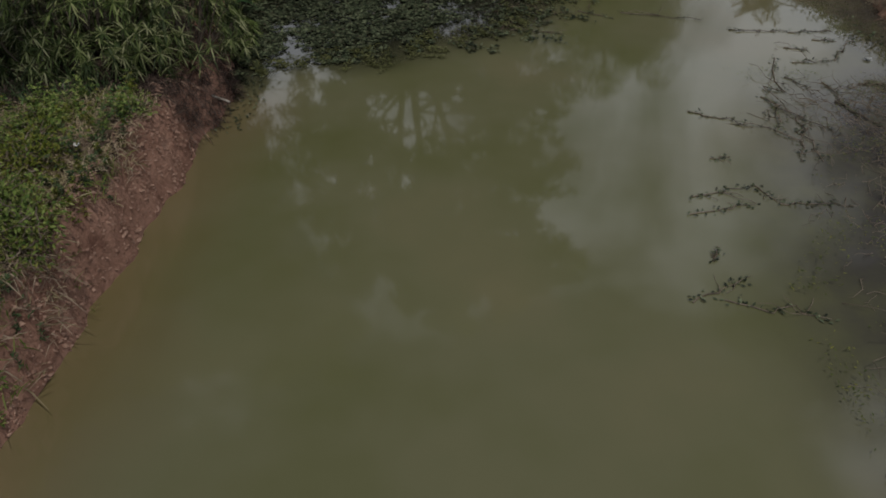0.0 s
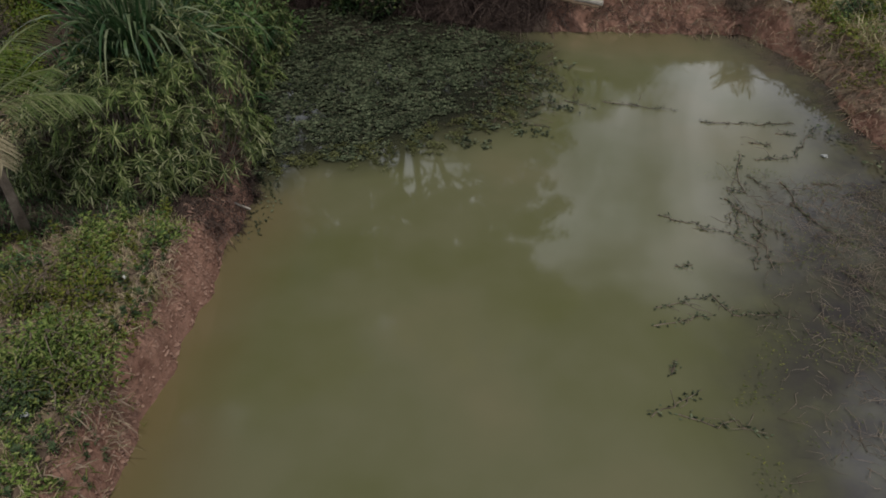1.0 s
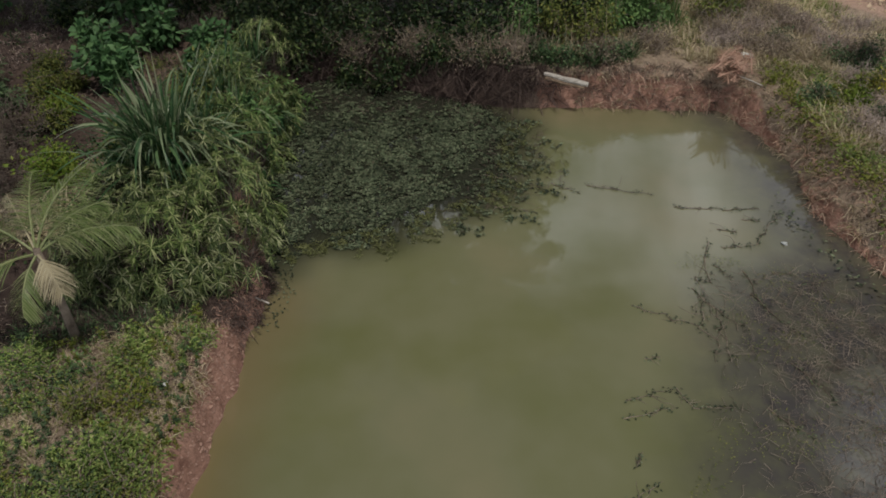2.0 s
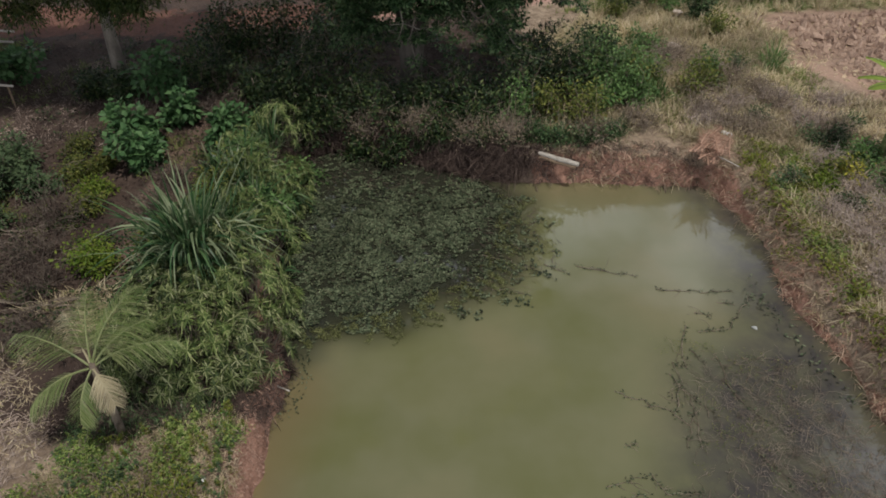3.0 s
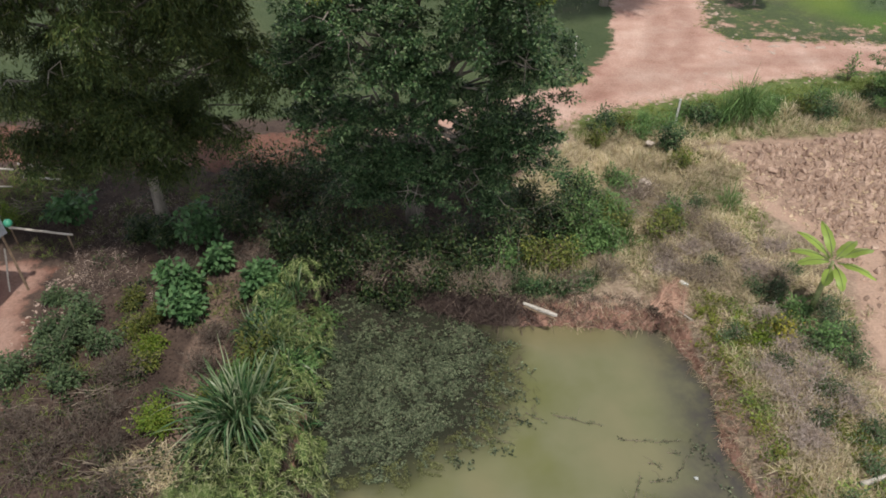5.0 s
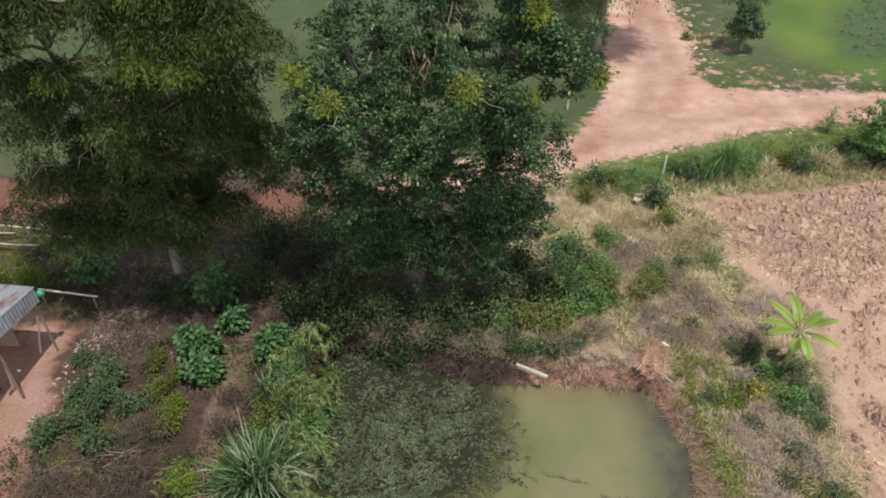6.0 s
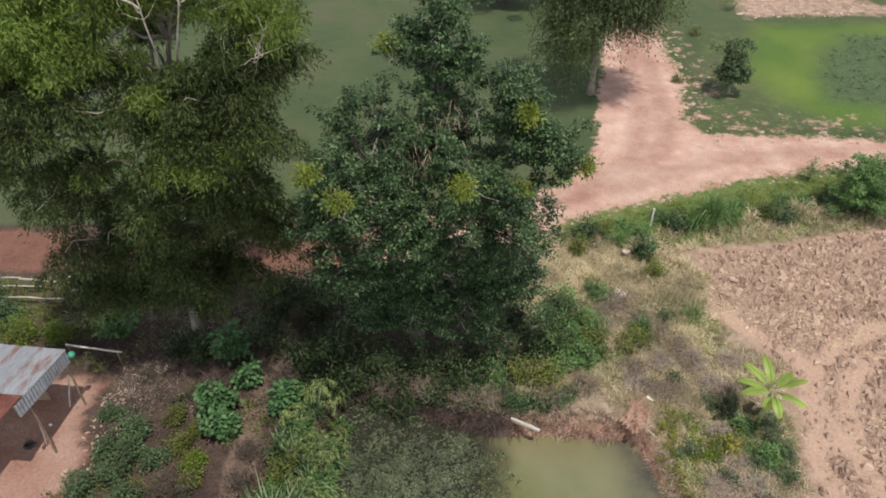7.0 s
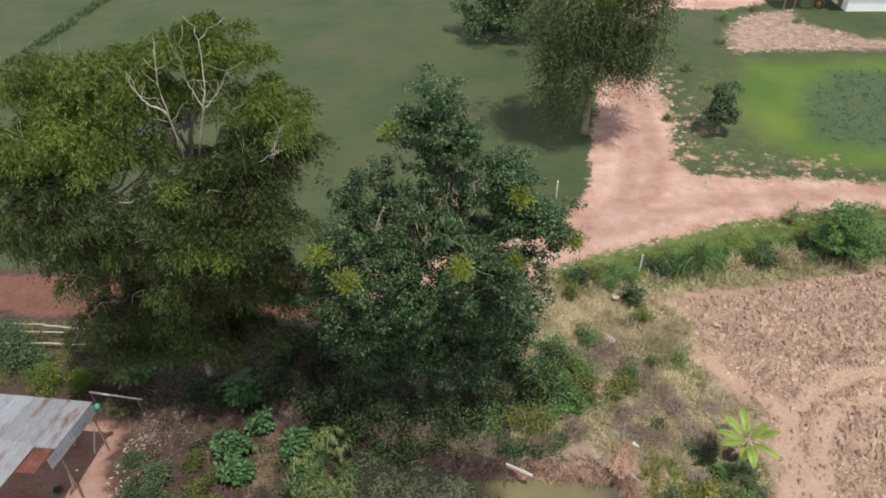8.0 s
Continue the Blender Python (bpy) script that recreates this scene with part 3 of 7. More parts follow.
    for name, val in zones.items():
        a = ob.data.attributes.new(name, "FLOAT", "POINT")
        a.data.foreach_set("value", np.asarray(val, np.float32))


build_ground()


def build_water():
    gx, gy = np.arange(-6, 11.01, 0.2), np.arange(-9, 21.01, 0.2)
    X, Y = np.meshgrid(gx, gy)
    n, k = X.shape
    idx = np.arange(n * k).reshape(n, k)
    q = np.stack([idx[:-1, :-1], idx[:-1, 1:], idx[1:, 1:], idx[1:, :-1]], -1).reshape(-1, 4)
    cx, cy = (X[:-1, :-1] + 0.1).ravel(), (Y[:-1, :-1] + 0.1).ravel()
    q = q[outside(cx, cy, POND) < 0.7]
    b = Build().add(np.stack([X, Y, 0 * X], -1), q)
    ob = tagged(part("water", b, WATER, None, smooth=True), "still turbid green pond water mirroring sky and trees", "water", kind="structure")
    x, y = X.ravel(), Y.ravel()
    d = outside(x, y, POND) + 0.7 * wave(x, y, 0.5, 3, 4.0)
    # "matted" marks where the weed mat's shade is painted on the water
    for name, val in (("shallow", ease(d, -1.2, 0.1) * (1 - 0.75 * ease(x, 5, 7)) * (1 - ease(y, 9.5, 11) * (1 - 0.6 * ease(x, 1.5, 3)))), ("sunken_shade", zonal(outside(x, y, SUNKEN_SHADE), 1.1)), ("matted", zonal(outside(x, y, MAT) - 0.55 + 0.9 * wave(x, y, 0.7, 3, 64.0), 0.8))):
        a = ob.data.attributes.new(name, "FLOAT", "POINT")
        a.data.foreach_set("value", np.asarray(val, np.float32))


build_water()


def on_ground(x, y):
    return float(ground_height(np.array([x], float), np.array([y], float))[0])


def scatter(n, poly, keep=None):
    """Random places within a polygon, on the ground."""
    p = np.asarray(poly, float)
    lo, hi = p.min(0), p.max(0)
    out = np.zeros((0, 2))
    while len(out) < n:
        c = RNG.uniform(lo, hi, (n * 2, 2))
        ok = outside(c[:, 0], c[:, 1], poly) < 0
        if keep is not None:
            ok &= RNG.random(len(c)) < keep(c[:, 0], c[:, 1])
        out = np.concatenate([out, c[ok]])
    out = out[:n]
    return np.column_stack([out, ground_height(out[:, 0], out[:, 1])])


# ---- trees ----
def blob_leaves(build, centres, per, spread, length, width, droop=0.3, squash=0.75):
    """Leaves thrown round each centre, pointing out and hanging."""
    c = np.repeat(centres, per, 0)
    n = len(c)
    off = RNG.normal(0, 1, (n, 3)) * spread * (1, 1, squash)
    way = unit(off + RNG.normal(0, 0.5, (n, 3)) * spread) + np.array((0, 0, -droop))
    up = unit(RNG.normal(0, 0.45, (n, 3)) + (0, 0, 1))
    leaves(build, c + off, way, up, RNG.uniform(0.7, 1.3, n) * length, RNG.uniform(0.7, 1.3, n) * width)


def domes(build, centres, radius, per, length, width):
    """Tufts like small domes: leaves on the upper shell, so that each one is lit above and dark beneath."""
    m = len(centres)
    size = np.repeat(RNG.uniform(0.6, 1.35, m) * radius, per)
    n = m * per
    way = RNG.normal(0, 1, (n, 3))
    way[:, 2] = np.abs(way[:, 2]) * 1.1 - 0.35
    way = unit(way)
    base = np.repeat(centres, per, 0) + way * (size * RNG.uniform(0.45, 1.05, n))[:, None] * (1, 1, 0.62)
    out = way * (1, 1, 0.5) + RNG.normal(0, 0.45, (n, 3)) + (0, 0, -0.45)
    up = unit(way + RNG.normal(0, 0.4, (n, 3)) + (0, 0, 0.8))
    leaves(build, base, out, up, RNG.uniform(0.7, 1.3, n) * length, RNG.uniform(0.7, 1.3, n) * width)


def hanging_leaves(build, centres, strands, per, spread, drop, length, width):
    """Domes of twigs with strings of narrow leaves that hang from them."""
    m = len(centres) * strands
    size = np.repeat(RNG.uniform(0.6, 1.35, len(centres)) * spread, strands)
    way = RNG.normal(0, 1, (m, 3))
    way[:, 2] = np.abs(way[:, 2]) * 0.9 - 0.1
    way = unit(way)
    top = np.repeat(centres, strands, 0) + way * (size * RNG.uniform(0.4, 1.0, m))[:, None] * (1, 1, 0.6)
    L = np.repeat(RNG.uniform(0.35, 1.2, m) * drop, per)
    s = np.tile(np.linspace(0, 1, per), m)
    side = np.repeat(way[:, :2] * 0.55 + RNG.normal(0, 0.15, (m, 2)), per, 0)
    base = np.repeat(top, per, 0) + np.column_stack([side[:, 0] * np.sqrt(s) * L, side[:, 1] * np.sqrt(s) * L, 0.12 * L - s ** 1.5 * L])
    n = len(base)
    base += RNG.normal(0, 0.04, (n, 3))
    go = RNG.normal(0, 0.5, (n, 3)) + np.column_stack([side, np.full(n, -0.7)])
    up = unit(RNG.normal(0, 0.8, (n, 3)) + (0, 0, 0.6))
    leaves(build, base, go, up, RNG.uniform(0.7, 1.3, n) * length, RNG.uniform(0.7, 1.2, n) * width)


def tree(label, foot, stems, lobes, limbs, material, bark, radius, leaf, group="", extra=None, bare=0, name="tree", bleached=(), withered=(), limb_bark=None):
    """A tree: stems are lines of points from the foot; lobes are (centre, radii, weight) that the limbs reach into."""
    root = thing(name, label, "tree", pose(*foot), group)
    foot = np.asarray(foot, float)
    stems = [np.asarray(s, float) for s in stems]
    for s in stems:
        fine = np.array([np.interp(np.linspace(0, len(s) - 1, 14), np.arange(len(s)), s[:, k]) for k in range(3)]).T
        fine[1:-1] += RNG.normal(0, radius * 0.14, (12, 3)) * (1, 1, 0.2)
        b = Build()
        tube(b, fine - foot, np.linspace(1, 0.22, 14) * radius * (1 + 0.5 * np.exp(-np.arange(14))), 10)
        part("trunk", b, bark, root, smooth=True)
    weights = np.array([l[2] for l in lobes], float)
    ends, twigs = [], Build()
    allstem = np.concatenate([np.array([np.interp(np.linspace(0.25, 1, 30) * (len(s) - 1), np.arange(len(s)), s[:, k]) for k in range(3)]).T for s in stems])
    for i in range(limbs):
        c, r, _ = lobes[i] if i < len(lobes) else lobes[RNG.choice(len(lobes), p=weights / weights.sum())]
        tip = np.array(c) + unit(RNG.normal(size=3)) * np.array(r) * RNG.uniform(0.35, leaf.get("reach", 0.85))
        low = allstem[:, 2] < tip[2] - 0.15 * np.hypot(*(tip[:2] - foot[:2]))
        src = allstem[low] if low.any() else allstem[:4]
        d = np.linalg.norm(src - tip, axis=1) + RNG.uniform(0, 1.6, len(src))
        a = src[np.argmin(d)]
        line = bend(a, tip, 7, 0.12, -0.10 * np.linalg.norm(tip - a))
        lb = Build()
        tube(lb, line - foot, np.linspace(radius * 0.34, radius * 0.07, 7), 7)
        part("limb", lb, limb_bark or bark, root, smooth=True)
        for j in range(leaf["forks"]):
            s = RNG.uniform(0.55, 1.0)
            p = line[int(s * 6)]
            q = p + RNG.normal(0, 1, 3) * np.array(r) * (0.62, 0.62, 0.5) + (0, 0, 0.1)
            tl = bend(p, q, 5, 0.2)
            tube(twigs, tl - foot, np.linspace(radius * 0.09, radius * 0.02, 5), 4, False)
            ends += list(tl[leaf.get("along", 4):])
        ends.append(tip)
    high = [l for l in lobes if l[0][2] > 13.4] or lobes
    for i in range(bare):
        c, r, _ = high[RNG.integers(len(high))]
        tip = np.array(c) + unit(RNG.normal(size=3) + (0, -0.6, 0.6)) * np.array(r) * RNG.uniform(0.85, 1.0)
        a = np.array(c) + (tip - np.array(c)) * 0.25 - (0, 0, 0.6)
        line = bend(a, tip, 7, 0.08)
        dead = Build()
        tube(dead, line - foot, np.linspace(0.017, 0.005, 7), 5, False)
        for j in range(5):
            p = line[RNG.integers(2, 6)]
            tube(dead, bend(p, p + RNG.normal(0, 0.4, 3) + (0, 0, 0.3), 4, 0.1) - foot, np.linspace(0.009, 0.004, 4), 4, False)
        part("dead_limb", dead, BARK_PALE, root, "bare bleached dead limb")
    for line, r0 in bleached:
        line = np.array([np.interp(np.linspace(0, len(line) - 1, 12), np.arange(len(line)), np.array(line)[:, k]) for k in range(3)]).T
        line[1:] += RNG.normal(0, 0.02, (11, 3))
        dead = Build()
        tube(dead, line - foot, np.linspace(r0, r0 * 0.25, 12), 7)
        for j in range(8):
            p = line[RNG.integers(5, 12)]
            tube(dead, bend(p, p + RNG.normal(0, 0.3, 3) + (0, 0, 0.38), 5, 0.12) - foot, np.linspace(r0 * 0.25, 0.005, 5), 5, False)
        part("dead_limb", dead, BARK_PALE, root, "bare bleached dead limb")
    for c in withered:
        vb = Build()
        n = 70
        p = np.array(c) - foot + RNG.normal(0, 0.36, (n, 3)) * (1, 1, 1.0)
        blades(vb, p, RNG.normal(0, 0.4, (n, 3)) + (0, 0, -0.8), RNG.uniform(0.2, 0.5, n), 0.02, 0.1, 2)
        tagged(part("withered_vine", vb, GRASS_DEAD, root, "grey withered vine hanging in the crown"), kind="stuff")
    tagged(part("twig_mass", twigs, limb_bark or bark, root), kind="stuff")
    ends = np.array(ends) - foot
    cb = Build()
    if leaf["kind"] == "hang":
        # Paler leaves in patches, mostly high up: sunlit tops painted by leaf colour.
        fresh = wave(ends[:, 0] + 0.6 * ends[:, 1], ends[:, 2], 0.55, 2, 81.0) + 0.6 * ease(ends[:, 2] + foot[2], 13.2, 17.2) > 0.27
        if fresh.any():
            yb = Build()
            hanging_leaves(yb, ends[fresh] + (0, 0, 0.12), leaf["strands"], 6, leaf["spread"] * 0.95, leaf["drop"] * 0.7, leaf["length"], leaf["width"])
            tagged(part("young_lit_foliage", yb, LEAF_YOUNG_LIT, root, "yellow-green shoots, sunlit treetop put into their colour"), kind="stuff")
        ends = ends[~fresh]
        hanging_leaves(cb, ends, leaf["strands"], leaf["per"], leaf["spread"], leaf["drop"], leaf["length"], leaf["width"])
    else:
        domes(cb, ends, leaf["spread"], leaf["per"], leaf["length"], leaf["width"])
    part("crown", cb, material, root)
    for c, r in (extra or []):
        mb = Build()
        blob_leaves(mb, np.array(c) - foot + RNG.normal(0, r * 0.35, (9, 3)), 45, r * 0.4, 0.13, 0.06, 0.2)
        tagged(part("mistletoe", mb, LEAF_MISTLE, root, "yellow-green clump of mistletoe"), kind="stuff")
    return root


BROAD = dict(kind="dome", forks=5, per=170, spread=0.40, length=0.16, width=0.08)
SPRAY = dict(kind="dome", forks=6, per=72, spread=0.29, length=0.128, width=0.064, along=2)
GUM = dict(kind="hang", forks=3, strands=62, per=8, spread=0.46, drop=0.62, length=0.18, width=0.042, reach=1.5)

TREE_TOP = [((0.1, 21.8, 14.5), (0.95, 0.9, 1.4), 1.2), ((0.5, 21.8, 15.6), (0.6, 0.6, 0.7), 0.5), ((-1.1, 21.6, 14.6), (0.65, 0.8, 0.7), 0.6), ((0.9, 21.6, 14.4), (0.7, 0.7, 0.9), 0.5),
            ((-3.2, 21.2, 12.4), (1.3, 1.3, 1.2), 1.4), ((-4.4, 20.6, 11.2), (1.0, 1.2, 1.2), 1.2), ((-4.8, 20.0, 8.8), (1.0, 1.2, 1.3), 1.2), ((-2.7, 18.0, 10.5), (1.3, 1.1, 1.3), 1.3),
            ((-4.2, 19.8, 6.9), (0.9, 1.0, 0.8), 0.7), ((1.2, 18.2, 10.8), (1.2, 1.0, 1.2), 1.2)]
TREE_SIDES = [((-0.5, 20.6, 12.4), (1.1, 0.9, 1.0), 1.2), ((-0.7, 18.6, 9.2), (1.0, 0.8, 1.0), 1.0), ((0.4, 20.2, 11.4), (0.9, 0.8, 0.9), 0.9), ((-1.2, 19.6, 10.9), (0.9, 0.8, 0.9), 0.9),
              ((-0.2, 19.2, 7.4), (0.9, 0.8, 0.9), 0.7), ((2.5, 20.4, 13.5), (0.8, 0.8, 0.7), 0.9), ((2.9, 20.2, 12.4), (1.0, 0.9, 0.8), 1.0), ((4.0, 20.2, 12.0), (0.7, 0.7, 0.5), 0.8),
              ((4.7, 20.0, 11.4), (0.4, 0.5, 0.5), 0.4), ((2.6, 19.2, 9.3), (1.3, 1.1, 1.2), 1.2)]
TREE_SKIRT = [((3.8, 20.2, 8.0), (1.0, 1.0, 0.9), 0.9), ((-2.5, 19.2, 7.5), (1.2, 1.0, 1.0), 0.9), ((1.5, 19.8, 7.2), (0.9, 0.9, 0.8), 0.6), ((-3.6, 20.1, 5.8), (0.8, 0.7, 0.6), 0.4),
              ((2.7, 20.6, 5.2), (1.2, 1.0, 1.0), 1.2), ((-0.8, 20.8, 4.2), (1.5, 0.9, 0.9), 1.6), ((3.9, 21.2, 4.6), (1.0, 1.0, 1.4), 1.4), ((-2.8, 21.0, 3.6), (1.4, 0.9, 1.0), 1.4),
              ((1.0, 20.6, 3.4), (1.5, 0.9, 1.0), 1.6), ((-1.2, 20.4, 2.6), (1.6, 0.8, 0.8), 1.3)]
TREE_BACK = [((2.6, 20.8, 3.0), (1.3, 0.9, 1.0), 1.3), ((-1.7, 23.8, 10.8), (1.6, 1.3, 1.6), 1.0), ((1.7, 23.8, 10.8), (1.5, 1.3, 1.5), 1.0), ((0.2, 23.2, 13.0), (1.3, 1.0, 1.0), 0.6),
             ((-3.8, 22.6, 8.2), (1.2, 1.2, 1.3), 0.6), ((-5.0, 22.4, 6.4), (0.9, 1.0, 1.2), 0.7), ((2.8, 22.6, 8.0), (1.2, 1.2, 1.3), 0.6)]
tree("tall dark green broadleaf tree with yellow-green mistletoe clumps", (-1.0, 21.4, 0.9),
     [[(-1.0, 21.4, 0.6), (-0.95, 21.4, 5.0), (-0.75, 21.4, 8.8), (-0.3, 21.5, 12.0), (0.2, 21.7, 16.0)],
      [(-1.05, 21.4, 0.6), (-1.25, 21.4, 5.0), (-1.6, 21.3, 8.8), (-2.9, 20.6, 12.0)],
      [(-0.9, 21.4, 0.6), (-0.3, 21.5, 5.5), (0.6, 21.2, 8.5), (2.6, 20.7, 12.4)]],
     TREE_TOP + TREE_SIDES + TREE_SKIRT + TREE_BACK,
     158, LEAF_DARK, BARK_DARK, 0.17, SPRAY, bare=6, limb_bark=BARK_GREY,
     extra=[((-2.9, 16.9, 11.9), 0.36), ((0.75, 17.3, 12.1), 0.38), ((-3.9, 17.9, 12.2), 0.32), ((-1.6, 21.2, 14.9), 0.32), ((2.9, 19.7, 13.2), 0.36), ((4.9, 19.8, 11.3), 0.34), ((2.7, 19.0, 10.9), 0.3)],
     withered=[(-0.9, 20.0, 12.4), (-0.5, 19.6, 11.8), (0.4, 20.2, 12.8)])

GUM_TOP = [((-7.8, 21.5, 17.9), (0.8, 0.9, 0.6), 1.0), ((-6.7, 21.5, 17.6), (0.8, 0.9, 0.6), 1.1), ((-5.9, 21.1, 17.3), (0.7, 0.9, 0.7), 1.02), ((-9.3, 21.5, 17.4), (0.9, 1.0, 0.7), 1.36),
           ((-12.9, 21.0, 17.1), (1.0, 1.0, 0.7), 1.36), ((-14.2, 21.0, 16.7), (1.0, 1.1, 0.8), 0.8), ((-11.2, 21.0, 16.9), (0.9, 1.0, 0.7), 0.8), ((-9.8, 20.0, 16.8), (0.8, 0.9, 0.7), 0.7),
           ((-12.8, 19.2, 15.8), (0.9, 0.9, 0.7), 0.8), ((-11.3, 18.8, 15.7), (0.9, 0.8, 0.7), 0.8), ((-9.8, 18.7, 15.5), (0.9, 0.8, 0.7), 0.8), ((-6.4, 18.9, 15.8), (0.9, 0.8, 0.7), 0.8)]
GUM_EDGE = [((-5.4, 21.0, 16.2), (0.7, 0.8, 0.8), 1.0), ((-5.2, 20.9, 14.8), (0.7, 0.8, 0.8), 1.0), ((-5.5, 21.0, 13.1), (0.8, 0.8, 0.8), 0.9), ((-10.7, 21.2, 17.0), (0.9, 0.9, 0.6), 1.0), ((-12.2, 21.2, 17.1), (0.8, 0.9, 0.6), 0.8)]
GUM_UPPER = [((-5.3, 18.9, 16), (0.7, 0.8, 0.6), 0.7), ((-4.6, 19.4, 15.9), (0.5, 0.7, 0.5), 0.6), ((-14.4, 19.3, 14.2), (0.9, 0.9, 0.8), 0.8), ((-12.4, 18.3, 14.2), (0.9, 0.8, 0.7), 0.8),
             ((-10.6, 17.8, 14.2), (0.9, 0.8, 0.7), 0.8), ((-8.9, 17.9, 14.3), (0.9, 0.8, 0.7), 0.8), ((-7.2, 17.8, 14.2), (0.9, 0.8, 0.7), 0.8), ((-5.7, 18.1, 14.4), (0.8, 0.8, 0.7), 0.7),
             ((-14.2, 18.9, 12.2), (1.0, 0.9, 0.9), 0.8), ((-12.3, 18.3, 11.9), (0.9, 0.8, 0.8), 0.8), ((-10.3, 17.6, 12), (1.0, 0.8, 0.8), 0.8), ((-8.1, 17.3, 12.3), (1.0, 0.8, 0.8), 0.8)]
GUM_MIDDLE = [((-6.3, 17.6, 12.5), (0.9, 0.8, 0.8), 0.8), ((-5.4, 18.6, 12.4), (0.7, 0.9, 0.9), 0.7), ((-14, 19.9, 9.8), (1.0, 0.9, 0.9), 0.7), ((-11.8, 19.3, 9.9), (1.0, 0.8, 0.8), 0.8),
              ((-9.4, 18.9, 10.1), (1.0, 0.8, 0.8), 0.8), ((-7.3, 18.9, 10.4), (1.0, 0.8, 0.8), 0.8), ((-5.9, 19.7, 10.2), (0.8, 0.9, 0.9), 0.8), ((-13.2, 20.1, 7.6), (1.0, 0.9, 0.8), 0.8),
              ((-11.4, 19.8, 7.2), (0.9, 0.8, 0.7), 0.7), ((-9.4, 19.8, 7.4), (1.0, 0.8, 0.7), 0.8), ((-7.6, 19.9, 7.8), (1.0, 0.9, 0.8), 0.8), ((-6, 20.5, 7.9), (0.8, 0.9, 0.8), 0.7)]
GUM_LOWER = [((-12.6, 20.6, 5.6), (0.8, 0.8, 0.7), 0.5), ((-11, 20.3, 5.6), (0.7, 0.7, 0.6), 0.4), ((-8.6, 20.4, 5.9), (0.9, 0.8, 0.6), 0.5), ((-7, 20.8, 6.2), (0.8, 0.8, 0.7), 0.5),
             ((-9.6, 20.8, 8.8), (1.0, 0.8, 0.8), 0.7), ((-12.4, 20.8, 8.8), (1.0, 0.8, 0.8), 0.7), ((-7.0, 20.9, 9.0), (0.9, 0.8, 0.8), 0.7), ((-14.6, 20.6, 7.4), (0.9, 0.8, 0.8), 0.7),
             ((-5.2, 20.8, 8.4), (0.8, 0.8, 0.8), 0.7), ((-10.4, 20.6, 6.4), (1.0, 0.7, 0.7), 0.7), ((-12.9, 21.0, 4.5), (1.0, 0.8, 0.8), 0.9), ((-9.2, 20.8, 4.9), (0.9, 0.8, 0.8), 0.8)]
GUM_BACK = [((-7.9, 21.0, 5.0), (0.9, 0.8, 0.8), 0.8), ((-14.0, 21.2, 5.6), (0.9, 0.8, 0.8), 0.8), ((-6.2, 22.2, 6.3), (1.0, 1.0, 1.3), 1.0), ((-6.5, 22.6, 9.6), (1.0, 1.0, 1.3), 1.0),
            ((-11.4, 23.6, 5.4), (1.6, 1.0, 1.0), 0.8), ((-10, 24.2, 12.5), (2.0, 1.5, 1.4), 1), ((-13, 23.8, 12), (1.8, 1.6, 1.4), 1), ((-7, 23.6, 12.5), (1.6, 1.5, 1.3), 1),
            ((-12.5, 22.8, 15.2), (1.4, 1.3, 1.0), 0.8), ((-8.6, 23.0, 15.2), (1.4, 1.3, 1.0), 0.8), ((-10, 23.6, 8.6), (1.8, 1.3, 1.2), 0.7)]
tree("tall spreading gum tree with pale trunk and hanging olive leaves", (-10.75, 22.25, 0.95),
     [[(-10.75, 22.25, 0.6), (-10.75, 22.2, 3.0), (-10.35, 22.2, 7.0), (-9.7, 22.0, 10.3), (-8.8, 21.6, 14.0), (-7.4, 21.3, 18.4)],
      [(-10.6, 22.2, 4.6), (-11.2, 22.0, 7.5), (-12.2, 21.6, 10.5), (-13.2, 21.2, 14.5)],
      [(-10.0, 22.1, 8.6), (-8.4, 20.8, 10.5), (-6.6, 20.6, 14.0)]],
     GUM_TOP + GUM_EDGE + GUM_UPPER + GUM_MIDDLE + GUM_LOWER + GUM_BACK,
     172, LEAF_GUM, BARK_GREY, 0.21, GUM, bare=9,
     bleached=[([(-8.4, 20.9, 13.6), (-7.6, 19.6, 15.2), (-6.95, 19.0, 17.0), (-6.7, 19.0, 17.9), (-6.75, 19.2, 19.0)], 0.04), ([(-6.9, 19.0, 17.0), (-6.4, 18.9, 17.5), (-5.9, 18.8, 18.3)], 0.02), ([(-6.95, 19.0, 16.9), (-7.2, 19.0, 17.6), (-7.35, 19.0, 18.3)], 0.024),
               ([(-8.8, 20.9, 13.4), (-8.1, 19.4, 15.2), (-8.0, 18.8, 16.8), (-8.05, 18.8, 17.9), (-7.9, 19.0, 19.1)], 0.032), ([(-8.0, 18.8, 16.9), (-8.5, 18.7, 17.3), (-8.8, 18.7, 17.8)], 0.03), ([(-13.0, 20.9, 13.6), (-12.6, 19.4, 15.0), (-12.4, 18.9, 15.6)], 0.03),
               ([(-7.6, 20.7, 11.8), (-7.2, 18.2, 12.4), (-6.6, 17.6, 12.6)], 0.035)])

